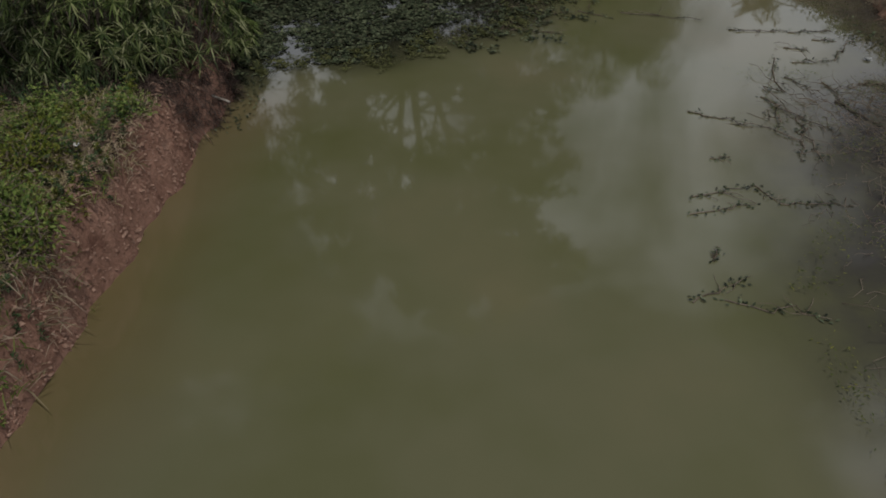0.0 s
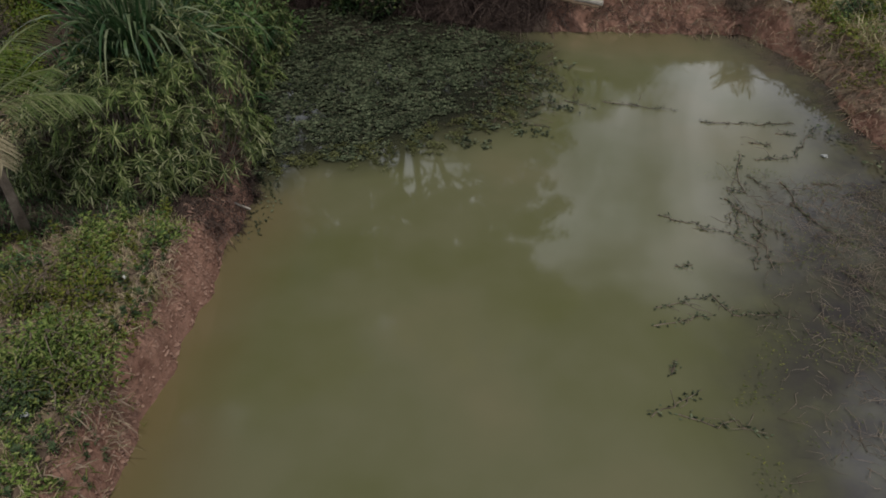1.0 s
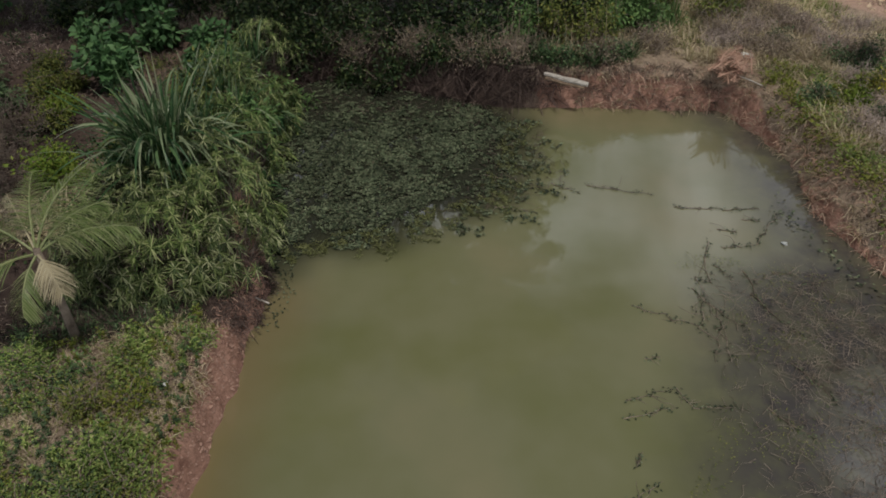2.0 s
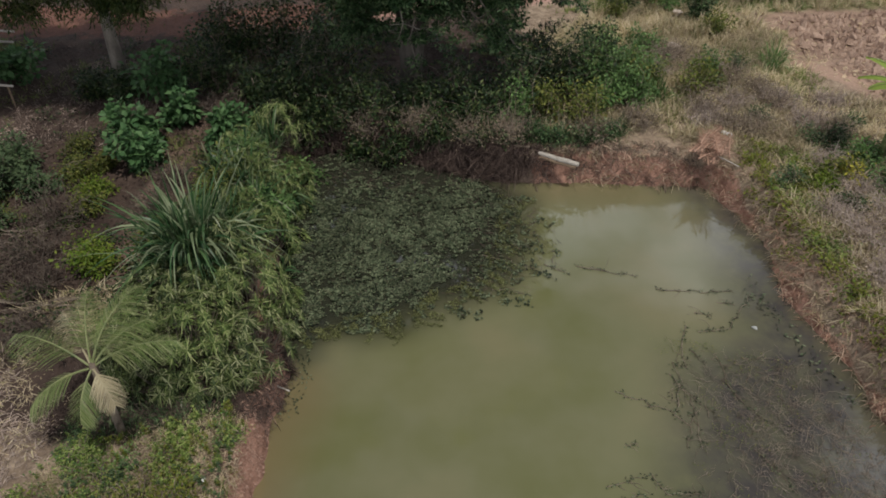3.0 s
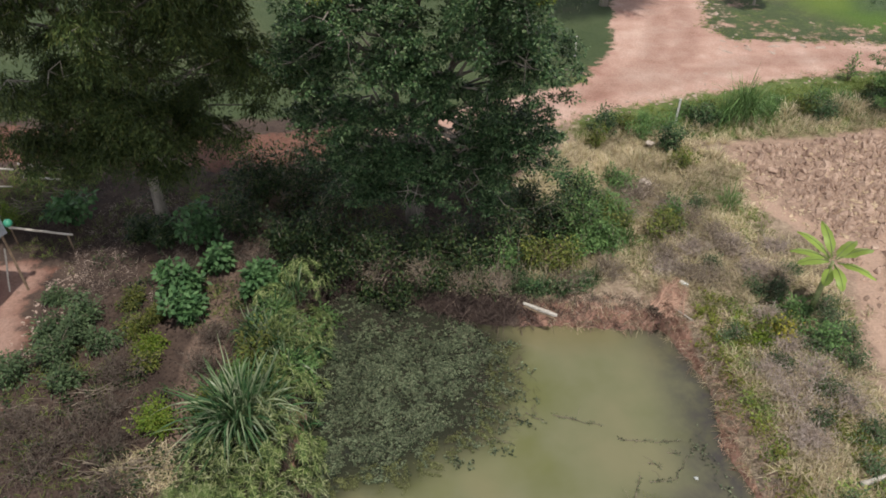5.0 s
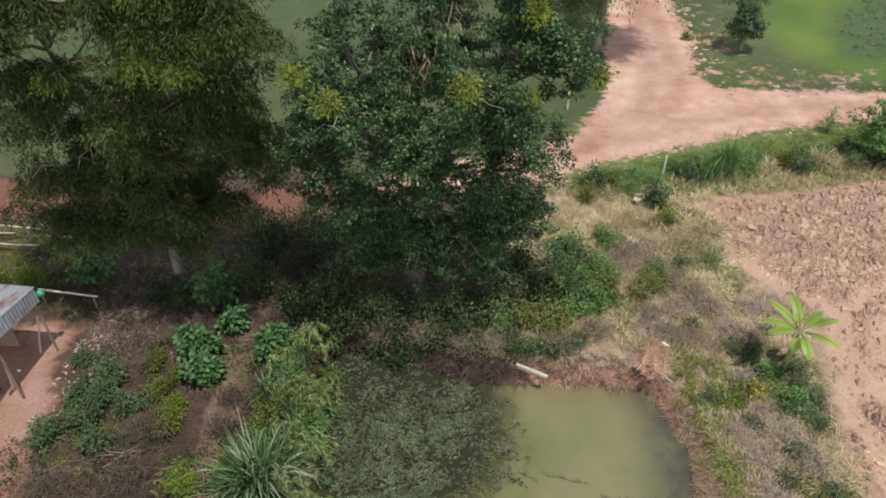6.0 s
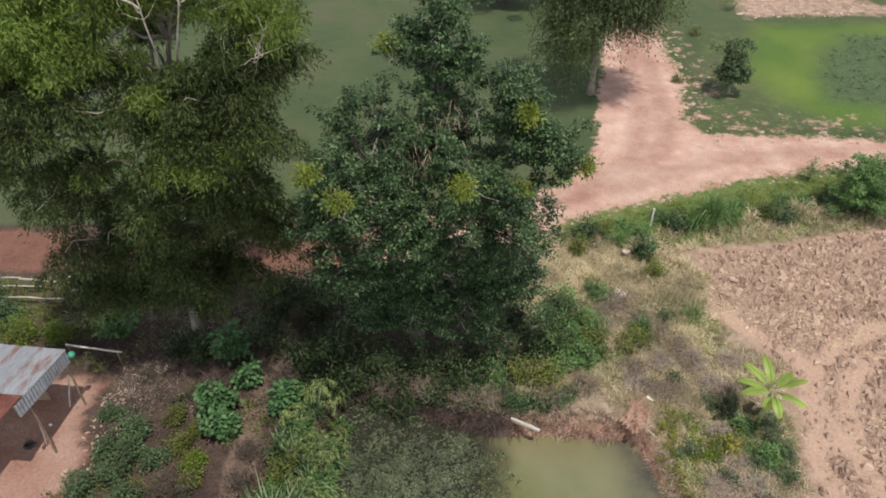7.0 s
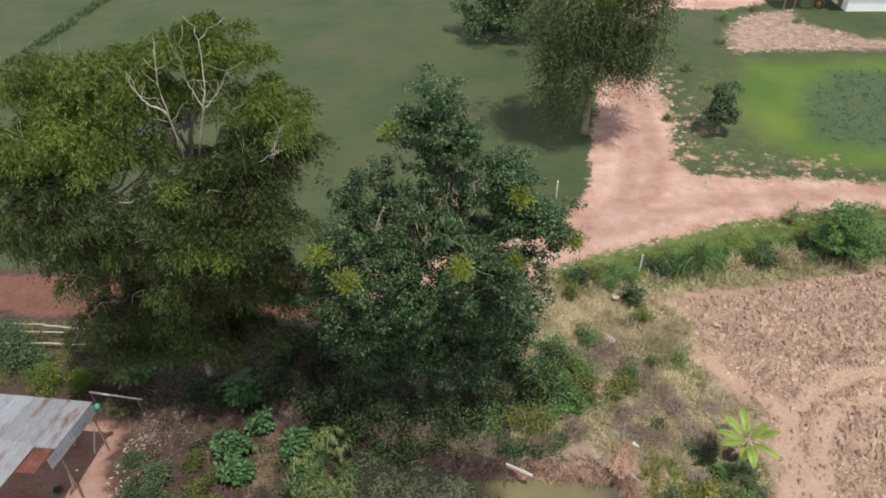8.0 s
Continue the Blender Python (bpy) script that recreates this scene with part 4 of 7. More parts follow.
tree("gum tree with drooping olive branches beside the sandy road", (10.6, 45.6, 1.0),
     [[(10.6, 45.6, 0.7), (10.6, 45.6, 5.0), (10.9, 45.5, 10.0), (10.9, 45.5, 16.0)], [(10.6, 45.6, 3.5), (9.4, 45.4, 7.5), (8.4, 45.2, 12.0)]],
     [((10.6, 45.2, 15.0), (2.6, 2.4, 2.2), 1.0), ((8.8, 45.0, 11.5), (2.2, 2.2, 2.2), 1.2), ((12.2, 45.0, 11.6), (2.2, 2.2, 2.2), 1.3), ((10.6, 44.4, 9.6), (2.4, 2.0, 1.8), 1.2),
      ((12.4, 44.8, 8.2), (1.8, 1.8, 1.5), 1.0), ((8.2, 44.8, 7.6), (1.5, 1.7, 2.2), 1.1), ((7.9, 44.9, 4.8), (1.0, 1.2, 1.6), 0.9), ((8.4, 44.6, 6.2), (1.0, 1.2, 1.2), 0.8), ((13.2, 45.0, 13.2), (1.6, 1.6, 1.6), 0.9), ((10.6, 44.6, 7.8), (1.5, 1.5, 1.0), 0.8), ((13.6, 45.0, 8.0), (1.0, 1.5, 1.4), 1.0)],
     70, LEAF_DRAPE, BARK_GREY, 0.22, dict(GUM, forks=4, strands=38, per=8, drop=1.9, spread=0.55, length=0.26, width=0.06), bare=6)

tree("small round dark green orchard tree in mown grass", (20.3, 45.6, 1.0),
     [[(20.3, 45.6, 0.8), (20.35, 45.6, 2.0), (20.3, 45.6, 4.0)]],
     [((20.3, 45.6, 3.7), (0.9, 0.9, 1.0), 1.0), ((19.7, 45.4, 2.6), (0.6, 0.7, 0.5), 0.5), ((20.9, 45.5, 2.7), (0.6, 0.7, 0.5), 0.5)],
     22, LEAF_GREY, BARK_GREY, 0.1, dict(BROAD, forks=4, per=52, spread=0.34, length=0.2, width=0.1))

tree("young tree with feathery tiered green branches by the road", (22.6, 31.4, 1.0),
     [[(22.6, 31.4, 0.8), (22.6, 31.3, 2.6), (22.5, 31.2, 3.9)]],
     [((22.5, 31.0, 3.9), (0.8, 0.8, 0.25), 1.0), ((22.9, 31.2, 3.1), (1.3, 1.1, 0.3), 1.2), ((22.2, 31.0, 2.4), (1.1, 1.0, 0.25), 0.9), ((23.3, 31.2, 2.0), (1.2, 1.0, 0.4), 0.9)],
     34, LEAF_SHRUB, BARK_GREY, 0.07, dict(BROAD, forks=6, per=70, spread=0.3, length=0.16, width=0.06))


# Tree added to fill a dark area at the pasture's far edge.
tree("dark leafy tree added at the edge of the pasture", (5.6, 64.5, 1.0),
     [[(5.6, 64.5, 0.8), (5.6, 64.4, 3.5), (5.4, 64.3, 8.0)]],
     [((5.6, 64.0, 7.0), (2.6, 2.2, 1.8), 1.0), ((4.0, 63.6, 4.6), (2.0, 1.8, 1.4), 0.9), ((7.4, 63.6, 4.8), (2.0, 1.8, 1.4), 0.9), ((6.2, 63.0, 2.8), (2.4, 1.6, 1.0), 0.9), ((8.2, 63.4, 2.4), (1.4, 1.4, 0.9), 0.7), ((4.0, 63.2, 2.4), (1.4, 1.4, 0.9), 0.6)],
     40, LEAF_DARK, BARK_GREY, 0.2, dict(BROAD, forks=4, per=110, spread=0.8, length=0.28, width=0.14))



# ---- shrubs ----
def shrub(label, x, y, r, h, material, leaf_len=0.12, leaf_wid=0.06, n=2600, stems=9, group="", name="bush", squash=1.0):
    z = on_ground(x, y)
    root = thing(name, label, "bush", pose(x, y, z - 0.03), group)
    st, lf = Build(), Build()
    ends = []
    skew = RNG.uniform(0.65, 1.35, 8)
    for i in range(stems):
        a = RNG.uniform(0, 2 * np.pi)
        rr = r * RNG.uniform(0.05, 1.1) * skew[int(a / (2 * np.pi) * 8) % 8]
        tip = np.array((rr * np.cos(a), rr * np.sin(a), h * RNG.uniform(0.45, 1.15) * (1 - 0.3 * min(1.0, rr / r))))
        line = bend((tip[0] * 0.15, tip[1] * 0.15, 0), tip, 6, 0.14)
        tube(st, line, np.linspace(0.022, 0.006, 6), 5, False)
        for k in range(4):
            p = line[RNG.integers(2, 6)]
            q = p + RNG.normal(0, 0.24 * r + 0.05, 3) * (1, 1, 0.7)
            q[2] = max(q[2], 0.10 * h)
            tube(st, bend(p, q, 3, 0.1), (0.009, 0.006, 0.004), 4, False)
            ends += [q, (p + q) / 2]
        ends.append(tip)
    tagged(part("woody_base", st, TWIG_DEAD, root), kind="stuff")
    per = max(4, n // len(ends))
    blob_leaves(lf, np.array(ends), per, 0.12 * r + 0.05, leaf_len, leaf_wid, 0.25)
    part("foliage", lf, material, root)
    return root


def shrubs(label, material, ll, lw, count, spots):
    """Bushes of one kind: each spot is a place, a spread and a height."""
    for k, (x, y, r, h) in enumerate(spots):
        shrub(label, x, y, r, h, (material, LEAF_YELLOW, material)[k % 3] if material is LEAF_SHRUB and ll < 0.2 else material, ll, lw, int(count * (0.5 + r)), max(7, int(16 * r)), group=label)


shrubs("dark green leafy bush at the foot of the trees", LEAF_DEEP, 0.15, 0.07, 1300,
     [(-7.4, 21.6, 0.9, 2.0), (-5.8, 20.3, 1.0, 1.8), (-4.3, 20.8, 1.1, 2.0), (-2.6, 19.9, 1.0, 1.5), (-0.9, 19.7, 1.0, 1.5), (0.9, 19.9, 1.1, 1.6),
      # the last two are added to hide the gum's foot, which lies in darkness
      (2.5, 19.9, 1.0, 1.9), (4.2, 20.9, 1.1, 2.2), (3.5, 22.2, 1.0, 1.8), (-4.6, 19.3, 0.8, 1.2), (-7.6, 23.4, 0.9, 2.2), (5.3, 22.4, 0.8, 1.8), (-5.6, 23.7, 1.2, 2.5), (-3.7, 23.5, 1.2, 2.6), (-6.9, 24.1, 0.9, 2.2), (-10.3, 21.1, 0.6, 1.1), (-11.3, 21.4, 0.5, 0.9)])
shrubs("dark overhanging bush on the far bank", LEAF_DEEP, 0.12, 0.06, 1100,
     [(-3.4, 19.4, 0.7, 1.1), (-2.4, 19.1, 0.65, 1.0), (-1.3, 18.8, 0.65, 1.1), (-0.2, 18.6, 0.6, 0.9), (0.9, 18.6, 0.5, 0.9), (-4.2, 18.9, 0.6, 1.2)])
shrubs("mid-green bush among star-leaved bushes", LEAF_SHRUB, 0.14, 0.06, 1300,
     [(-4.4, 14.3, 0.6, 1.4), (-5.6, 14.6, 0.7, 1.3), (-5.2, 16.2, 0.6, 1.4), (-4.0, 17.7, 0.5, 1.0), (-6.4, 12.6, 0.5, 1.0), (-5.9, 13.9, 0.5, 1.2)])
shrubs("bright green leafy bush in dry grass", LEAF_SHRUB, 0.12, 0.06, 1000,
     [(2.2, 19.2, 0.6, 1.4), (4.4, 19.3, 0.6, 1.2), (5.6, 20.6, 0.6, 1.4), (5.2, 21.6, 0.7, 1.6), (6.6, 21.4, 0.5, 1.4), (4.9, 19.9, 0.6, 1.3), (6.3, 20.9, 0.55, 1.2), (8.5, 21.4, 0.5, 1.4), (9.0, 21.9, 0.45, 1.1), (6.4, 22.4, 0.7, 1.2), (10.4, 26.2, 0.5, 1.0), (5.4, 21.0, 0.6, 1.9), (6.0, 20.2, 0.5, 1.6),
      (3.4, 19.5, 0.6, 1.4), (5.7, 23.8, 0.8, 1.3), (7.3, 24.7, 0.7, 0.9), (10.7, 16.1, 0.5, 0.6), (11.7, 16.9, 0.5, 0.7), (12.2, 15.5, 0.6, 0.8)])
shrubs("broad-leaved green shrub beside the dark path", LEAF_BROAD, 0.24, 0.16, 700,
     [(-8.75, 18.1, 0.55, 1.7), (-8.3, 16.9, 0.42, 1.3), (-8.9, 20.9, 0.7, 1.7), (-7.9, 19.4, 0.4, 1.2), (-14.2, 22.5, 0.6, 1.5), (-6.3, 18.3, 0.5, 1.2)])
shrubs("grey-green weedy bush on bare earth", LEAF_GREY, 0.13, 0.06, 1000,
     [(-11.8, 16.9, 0.55, 1.2), (-11.9, 15.0, 0.6, 1.1), (-10.7, 15.4, 0.45, 0.9), (-11.2, 14.1, 0.5, 0.9), (-12.6, 16.0, 0.45, 0.8), (-13.1, 17.7, 0.3, 0.5), (-12.9, 14.3, 0.5, 0.8), (-11.5, 16.0, 0.5, 1.0)])
shrubs("olive weedy bush among dead twigs", LEAF_YELLOW, 0.09, 0.045, 1400,
     [(-9.9, 16.3, 0.4, 0.6), (-9.1, 14.9, 0.33, 0.5), (-10.4, 17.6, 0.35, 0.5), (-9.4, 16.9, 0.3, 0.45)])
shrubs("small green weed bush in dry grass", LEAF_GREY, 0.09, 0.045, 700,
     [(9.5, 15.9, 0.35, 0.5), (10.6, 14.6, 0.4, 0.5), (11.4, 13.6, 0.45, 0.6), (10.9, 12.6, 0.35, 0.4), (12.1, 12.0, 0.45, 0.6), (11.6, 10.8, 0.4, 0.5), (10.4, 9.8, 0.35, 0.4), (12.6, 14.6, 0.5, 0.6), (12.6, 16.4, 0.5, 0.7), (13.0, 15.7, 0.5, 0.6), (11.6, 17.9, 0.45, 0.7), (12.0, 15.4, 0.55, 0.8), (12.9, 17.1, 0.4, 0.6), (9.8, 19.4, 0.35, 0.4), (11.0, 18.0, 0.4, 0.5), (12.6, 19.2, 0.35, 0.4), (10.2, 23.0, 0.35, 0.5)])
shrubs("bright yellow-leaved small bush in dry grass", LEAF_GOLD, 0.16, 0.06, 420, [(10.95, 15.9, 0.22, 0.8)])
shrubs("lime green bushy shrub", LEAF_LIME, 0.10, 0.05, 1500,
     [(-8.1, 12.4, 0.55, 0.9), (10.3, 15.6, 0.3, 0.4), (-18.4, 22.0, 0.9, 1.3), (-16.9, 21.9, 0.7, 1.1), (-9.2, 15.6, 0.3, 0.5)])
shrubs("grey-green shrub behind the shed", LEAF_DARK, 0.12, 0.06, 1600,
     [(-20.6, 23.7, 1.0, 1.8), (-19.6, 23.0, 0.7, 1.3), (-22.3, 24.6, 0.9, 1.5)])
shrubs("dark roadside bush in the verge", LEAF_DARK, 0.13, 0.06, 1300,
     [(10.15, 27.35, 0.6, 1.5), (12.4, 29.8, 0.7, 1.0), (18.2, 30.6, 0.7, 1.1), (22.6, 31.2, 0.9, 1.2), (24.6, 31.6, 1.1, 1.5), (21.4, 31.2, 0.8, 1.0),
      (7.6, 29.0, 0.7, 1.2)])
shrubs("rank green weed clump in the road verge", LEAF_SHRUB, 0.12, 0.05, 900,
     [(11.8, 30.6, 0.5, 0.7), (12.9, 30.9, 0.5, 0.8), (15.2, 31.3, 0.55, 0.7), (16.4, 31.4, 0.5, 0.8), (17.4, 31.0, 0.6, 1.0), (18.9, 31.9, 0.5, 0.7), (19.9, 31.6, 0.6, 0.9), (8.6, 29.4, 0.5, 0.8), (9.6, 29.9, 0.45, 0.6), (10.6, 29.2, 0.5, 0.8), (22.0, 32.6, 0.6, 0.9), (25.8, 32.6, 0.8, 1.2), (9.2, 28.6, 0.5, 0.9), (7.0, 27.9, 0.5, 0.9)])
shrubs("small green seedling shrub in short grass", LEAF_SHRUB, 0.13, 0.07, 350,
     [(20.4, 60.6, 0.9, 1.2), (21.0, 56.0, 0.5, 0.8), (25.7, 62.0, 0.6, 0.9), (27.6, 67.5, 0.7, 0.8), (31.3, 69.7, 0.8, 1.0), (34.5, 67.0, 0.5, 0.6), (37.0, 70.6, 0.9, 1.2), (17.2, 47.4, 0.45, 0.5), (21.4, 34.4, 0.35, 1.5)])


def star_bush(x, y, r, h, material=LEAF_STAR, label="olive green bush with star-shaped rosettes of narrow leaves"):
    """A bushy clump whose stems each end in a star of narrow leaves."""
    z = on_ground(x, y)
    root = thing("star_leaf_bush", label, "bush", pose(x, y, z - 0.03), "star-leaved bushes on the pond bank")
    st, lf = Build(), Build()
    crown = int(62 * r * r) + 12
    for i in range(crown + int(34 * r)):
        a, rr = RNG.uniform(0, 2 * np.pi), r * np.sqrt(RNG.random())
        tall = h * (0.45 + 0.55 * np.sqrt(max(0, 1 - (rr / r) ** 2))) * RNG.uniform(0.72, 1.05)
        if i >= crown:
            rr, tall = r * RNG.uniform(0.8, 1.12), h * RNG.uniform(0.08, 0.45)
        tip = np.array((rr * np.cos(a), rr * np.sin(a), tall))
        line = bend(tip * (0.5, 0.5, 0), tip, 4, 0.1)
        tube(st, line, (0.011, 0.009, 0.007, 0.005), 4, False)
        out = unit(np.array((np.cos(a) * rr / r, np.sin(a) * rr / r, 0.75)) + RNG.normal(0, 0.22, 3))
        size = RNG.uniform(0.75, 1.2)
        for level, m in ((line[3], 16), (line[3] - (0, 0, 0.14), 6)):
            ang = RNG.uniform(0, 2 * np.pi) + np.arange(m) * 2 * np.pi / m + RNG.normal(0, 0.12, m)
            e1 = unit(np.cross(out, (0.3, 0.9, 0.1)))
            e2 = np.cross(out, e1)
            way = np.cos(ang)[:, None] * e1 + np.sin(ang)[:, None] * e2 + out * RNG.uniform(-0.05, 0.3, (m, 1))
            blades(lf, np.repeat(level[None], m, 0), way, RNG.uniform(0.14, 0.22, m) * size, 0.0185, RNG.uniform(0.05, 0.4, m), 2)
    tagged(part("woody_base", st, TWIG_DARK, root), kind="stuff")
    part("foliage", lf, material, root)


for x, y, r, h in [(-3.75, 9.9, 0.75, 1.0), (-5.0, 9.7, 0.95, 1.4), (-6.1, 9.8, 0.8, 1.1), (-4.1, 11.1, 0.8, 1.5), (-5.1, 10.8, 0.9, 1.3), (-3.75, 12.2, 0.6, 1.0), (-4.7, 12.1, 0.75, 1.7), (-4.3, 13.4, 0.7, 1.3),
                   (-3.95, 14.5, 0.55, 1.0), (-4.7, 15.6, 0.8, 1.5), (-4.3, 16.9, 0.65, 1.1), (-6.1, 11.0, 0.7, 1.2), (-5.6, 17.2, 0.6, 1.1), (-4.7, 18.2, 0.8, 1.3), (-3.7, 11.3, 0.5, 0.8), (-4.9, 14.0, 0.6, 1.3), (-4.5, 15.0, 0.55, 1.2), (-4.2, 16.1, 0.55, 1.1), (-5.2, 13.3, 0.5, 1.3),
                   (-5.35, 9.0, 0.55, 0.7), (-4.55, 9.0, 0.55, 0.65), (-3.95, 9.25, 0.45, 0.6), (-6.1, 9.15, 0.5, 0.6)]:
    if y > 12.6 or (x, y) in ((-5.0, 9.7), (-3.75, 12.2), (-4.1, 11.1)):
        star_bush(x, y, r, h, LEAF_STAR_GOLD, "yellow-green bush with star-shaped rosettes of narrow leaves")
    else:
        star_bush(x, y, r, h)


def cane_clump(x, y, r, h, n, material=LEAF_CANE, label="tall clump of arching blue-green cane grass", width=0.055):
    z = on_ground(x, y)
    root = thing("cane_grass", label, "tall grass", pose(x, y, z - 0.03), "tall grass clumps")
    b = Build()
    a = RNG.uniform(0, 2 * np.pi, n)
    rr = r * 0.35 * np.sqrt(RNG.random(n))
    base = np.column_stack([rr * np.cos(a), rr * np.sin(a), RNG.uniform(0, 0.45 * h, n)])
    tilt = RNG.uniform(0.0, 0.75, n) ** 1.5
    way = np.column_stack([np.cos(a) * tilt, np.sin(a) * tilt, np.ones(n)]) + RNG.normal(0, 0.12, (n, 3))
    blades(b, base, way, RNG.uniform(0.5, 1.05, n) * h, RNG.uniform(0.6, 1.2, n) * width, RNG.uniform(0.3, 1.15, n) ** 1.3, 7)
    part("leaf_tuft", b, material, root)
    s = Build()
    for i in range(14):
        k = RNG.integers(n)
        p = base[k] * (1, 1, 0)
        tube(s, bend(p, p + way[k] / np.linalg.norm(way[k]) * h * 0.55, 4, 0.03), (0.014, 0.013, 0.011, 0.008), 5, False)
    tagged(part("stalk_cluster", s, STEM_GREEN, root), kind="stuff")


for spec in [(-5.45, 12.1, 1.5, 2.75, 680), (-5.0, 12.7, 1.2, 2.0, 260), (-5.2, 15.2, 1.2, 1.8, 220), (-5.4, 16.6, 1.0, 1.5, 140), (-6.3, 11.8, 1.0, 1.5, 130), (-4.6, 14.2, 0.9, 1.6, 110), (-4.2, 15.9, 0.8, 1.4, 90), (-4.0, 13.0, 0.7, 1.2, 60), (-4.9, 17.6, 0.8, 1.4, 80), (-5.9, 15.8, 0.9, 1.6, 110)]:
    cane_clump(*spec)
for spec in [(14.3, 30.0, 1.2, 2.7, 380), (13.5, 29.9, 0.9, 1.7, 170), (15.6, 30.3, 1.0, 1.4, 160), (6.9, 21.6, 0.7, 1.3, 110), (7.0, 20.6, 0.6, 1.1, 90), (11.5, 23.0, 0.8, 1.3, 90)]:
    cane_clump(*spec, label="upright clump of green and straw-coloured tall grass", material=LEAF_SHRUB, width=0.03)
for spec in [(19.4, 30.9, 1.1, 1.3, 260), (20.3, 30.9, 0.9, 1.1, 160), (16.6, 30.3, 0.9, 1.1, 150), (8.6, 26.2, 1.2, 1.0, 260), (9.8, 25.9, 1.1, 0.9, 240), (7.4, 25.6, 1.0, 0.9, 180), (12.0, 26.6, 1.0, 0.8, 180)]:
    cane_clump(*spec, label="straw-coloured tussock of tall dry grass", material=GRASS_DRY, width=0.02)


# ---- palm and banana ----
def palm(x, y):
    z = on_ground(x, y)
    root = thing("coconut_palm", "young coconut palm with feathery fronds, one dried", "palm", pose(x, y, z - 0.02))
    b = Build()
    tube(b, [(0, 0, 0), (0.02, 0, 0.6), (0, 0.02, 1.3), (0.02, 0, 1.85)], (0.08, 0.065, 0.06, 0.05), 9)
    part("stem", b, TWIG_DEAD, root, smooth=True)
    fronds = [(60, 66, 1.55, 0), (22, 34, 1.45, 0), (104, 66, 1.35, 0), (160, 40, 1.6, 0), (-48, 14, 0.85, 1), (-100, -12, 0.95, 0), (204, 6, 1.25, 0), (128, 50, 1.3, 1), (44, 50, 1.2, 0)]
    for az, el, L, dry in fronds:
        n = 26
        s = np.linspace(0, 1, n)
        a = radians(az)
        e = radians(el) - s * radians(62)
        step = L / (n - 1)
        hor, ver = np.cumsum(np.cos(e)) * step, np.cumsum(np.sin(e)) * step
        line = np.column_stack([np.cos(a) * hor, np.sin(a) * hor, 1.75 + ver])
        line[:, 2] = np.maximum(line[:, 2], 0.12)
        rb = Build()
        tube(rb, line, np.linspace(0.022, 0.004, n), 5, False)
        rib = part("frond", rb, LEAF_PALM_DRY if dry else STEM_GREEN, root)
        lb = Build()
        side = np.array((-np.sin(a), np.cos(a), 0))
        tang = unit(np.gradient(line, axis=0))
        for sg in (-1, 1):
            for rep in (0.0, 0.34, 0.67):
                p = line[5:-1] + (line[6:] - line[5:-1]) * rep
                way = side * sg + tang[5:-1] * 0.75 + RNG.normal(0, 0.07, (len(p), 3)) + (0, 0, -0.15 - 0.3 * dry)
                ln = L * 0.27 * np.sin(np.pi * (0.18 + 0.78 * s[5:-1])) + 0.08
                blades(lb, p, way, ln * RNG.uniform(0.85, 1.1, len(p)), 0.0105, 0.42, 3)
        part("leaf_blade", lb, LEAF_PALM_DRY if dry else LEAF_PALM, rib)


palm(-5.8, 7.85)


def banana(x, y):
    z = on_ground(x, y)
    root = thing("banana_plant", "young banana plant with broad bright green leaves", "banana plant", pose(x, y, z - 0.03))
    b = Build()
    tube(b, [(0, 0, 0), (0.02, 0.02, 0.9), (0.04, 0.05, 1.7), (0.03, 0, 2.35)], (0.11, 0.095, 0.08, 0.05), 10)
    part("stem", b, STEM_GREEN, root, smooth=True)
    for az, el, L in [(92, 55, 1.35), (130, 45, 1.3), (160, 32, 1.2), (188, 30, 1.15), (-92, 12, 1.0), (-35, 22, 1.2), (14, 34, 1.35), (34, 44, 1.1), (-68, -20, 0.8), (-120, -25, 0.7)]:
        n, a = 9, radians(az)
        s = np.linspace(0, 1, n)
        e = radians(el) - s * radians(50)
        hor, ver = np.cumsum(np.cos(e)) * L / (n - 1), np.cumsum(np.sin(e)) * L / (n - 1)
        line = np.column_stack([0.03 + np.cos(a) * hor, np.sin(a) * hor, 2.3 + ver])
        side = np.array((-np.sin(a), np.cos(a), 0))
        w = 0.17 * np.sin(np.pi * np.clip(0.02 + s * 0.98, 0, 1)) ** 0.6 * ease(s, 0.08, 0.3) + 0.012
        v = np.stack([line - side * w[:, None] + (0, 0, -0.04), line, line + side * w[:, None] + (0, 0, -0.04)], 1)
        v[:, 0] += RNG.normal(0, 0.012, (n, 3))
        v[:, 2] += RNG.normal(0, 0.012, (n, 3))
        q = []
        for i in range(n - 1):
            q += [(3 * i, 3 * i + 1, 3 * i + 4, 3 * i + 3), (3 * i + 1, 3 * i + 2, 3 * i + 5, 3 * i + 4)]
        lb = Build().add(v, q)
        leafo = part("leaf", lb, LEAF_BANANA, root, smooth=True)
        rb = Build()
        tube(rb, line + (0, 0, 0.006), np.linspace(0.018, 0.005, n), 5, False)
        part("midrib", rb, LEAF_PALM, leafo)


banana(12.35, 17.0)


# ---- grass, weeds and stubble ----
def tufts(name, label, spots, per, height, width, material, lean=0.5, droop=(0.1, 0.6), category="grass"):
    b = Build()
    n = len(spots) * per
    base = np.repeat(spots, per, 0) + RNG.normal(0, 0.045, (n, 3)) * (1, 1, 0)
    big = np.repeat(RNG.uniform(0.55, 1.3, len(spots)), per)
    way = RNG.normal(0, lean, (n, 3)) * (1, 1, 0) + (0, 0, 1)
    blades(b, base - (0, 0, 0.02), way, RNG.uniform(0.5, 1.15, n) * height * big, RNG.uniform(0.6, 1.3, n) * width, RNG.uniform(*droop, n), 2)
    tagged(part(name, b, material), label, category, kind="stuff")


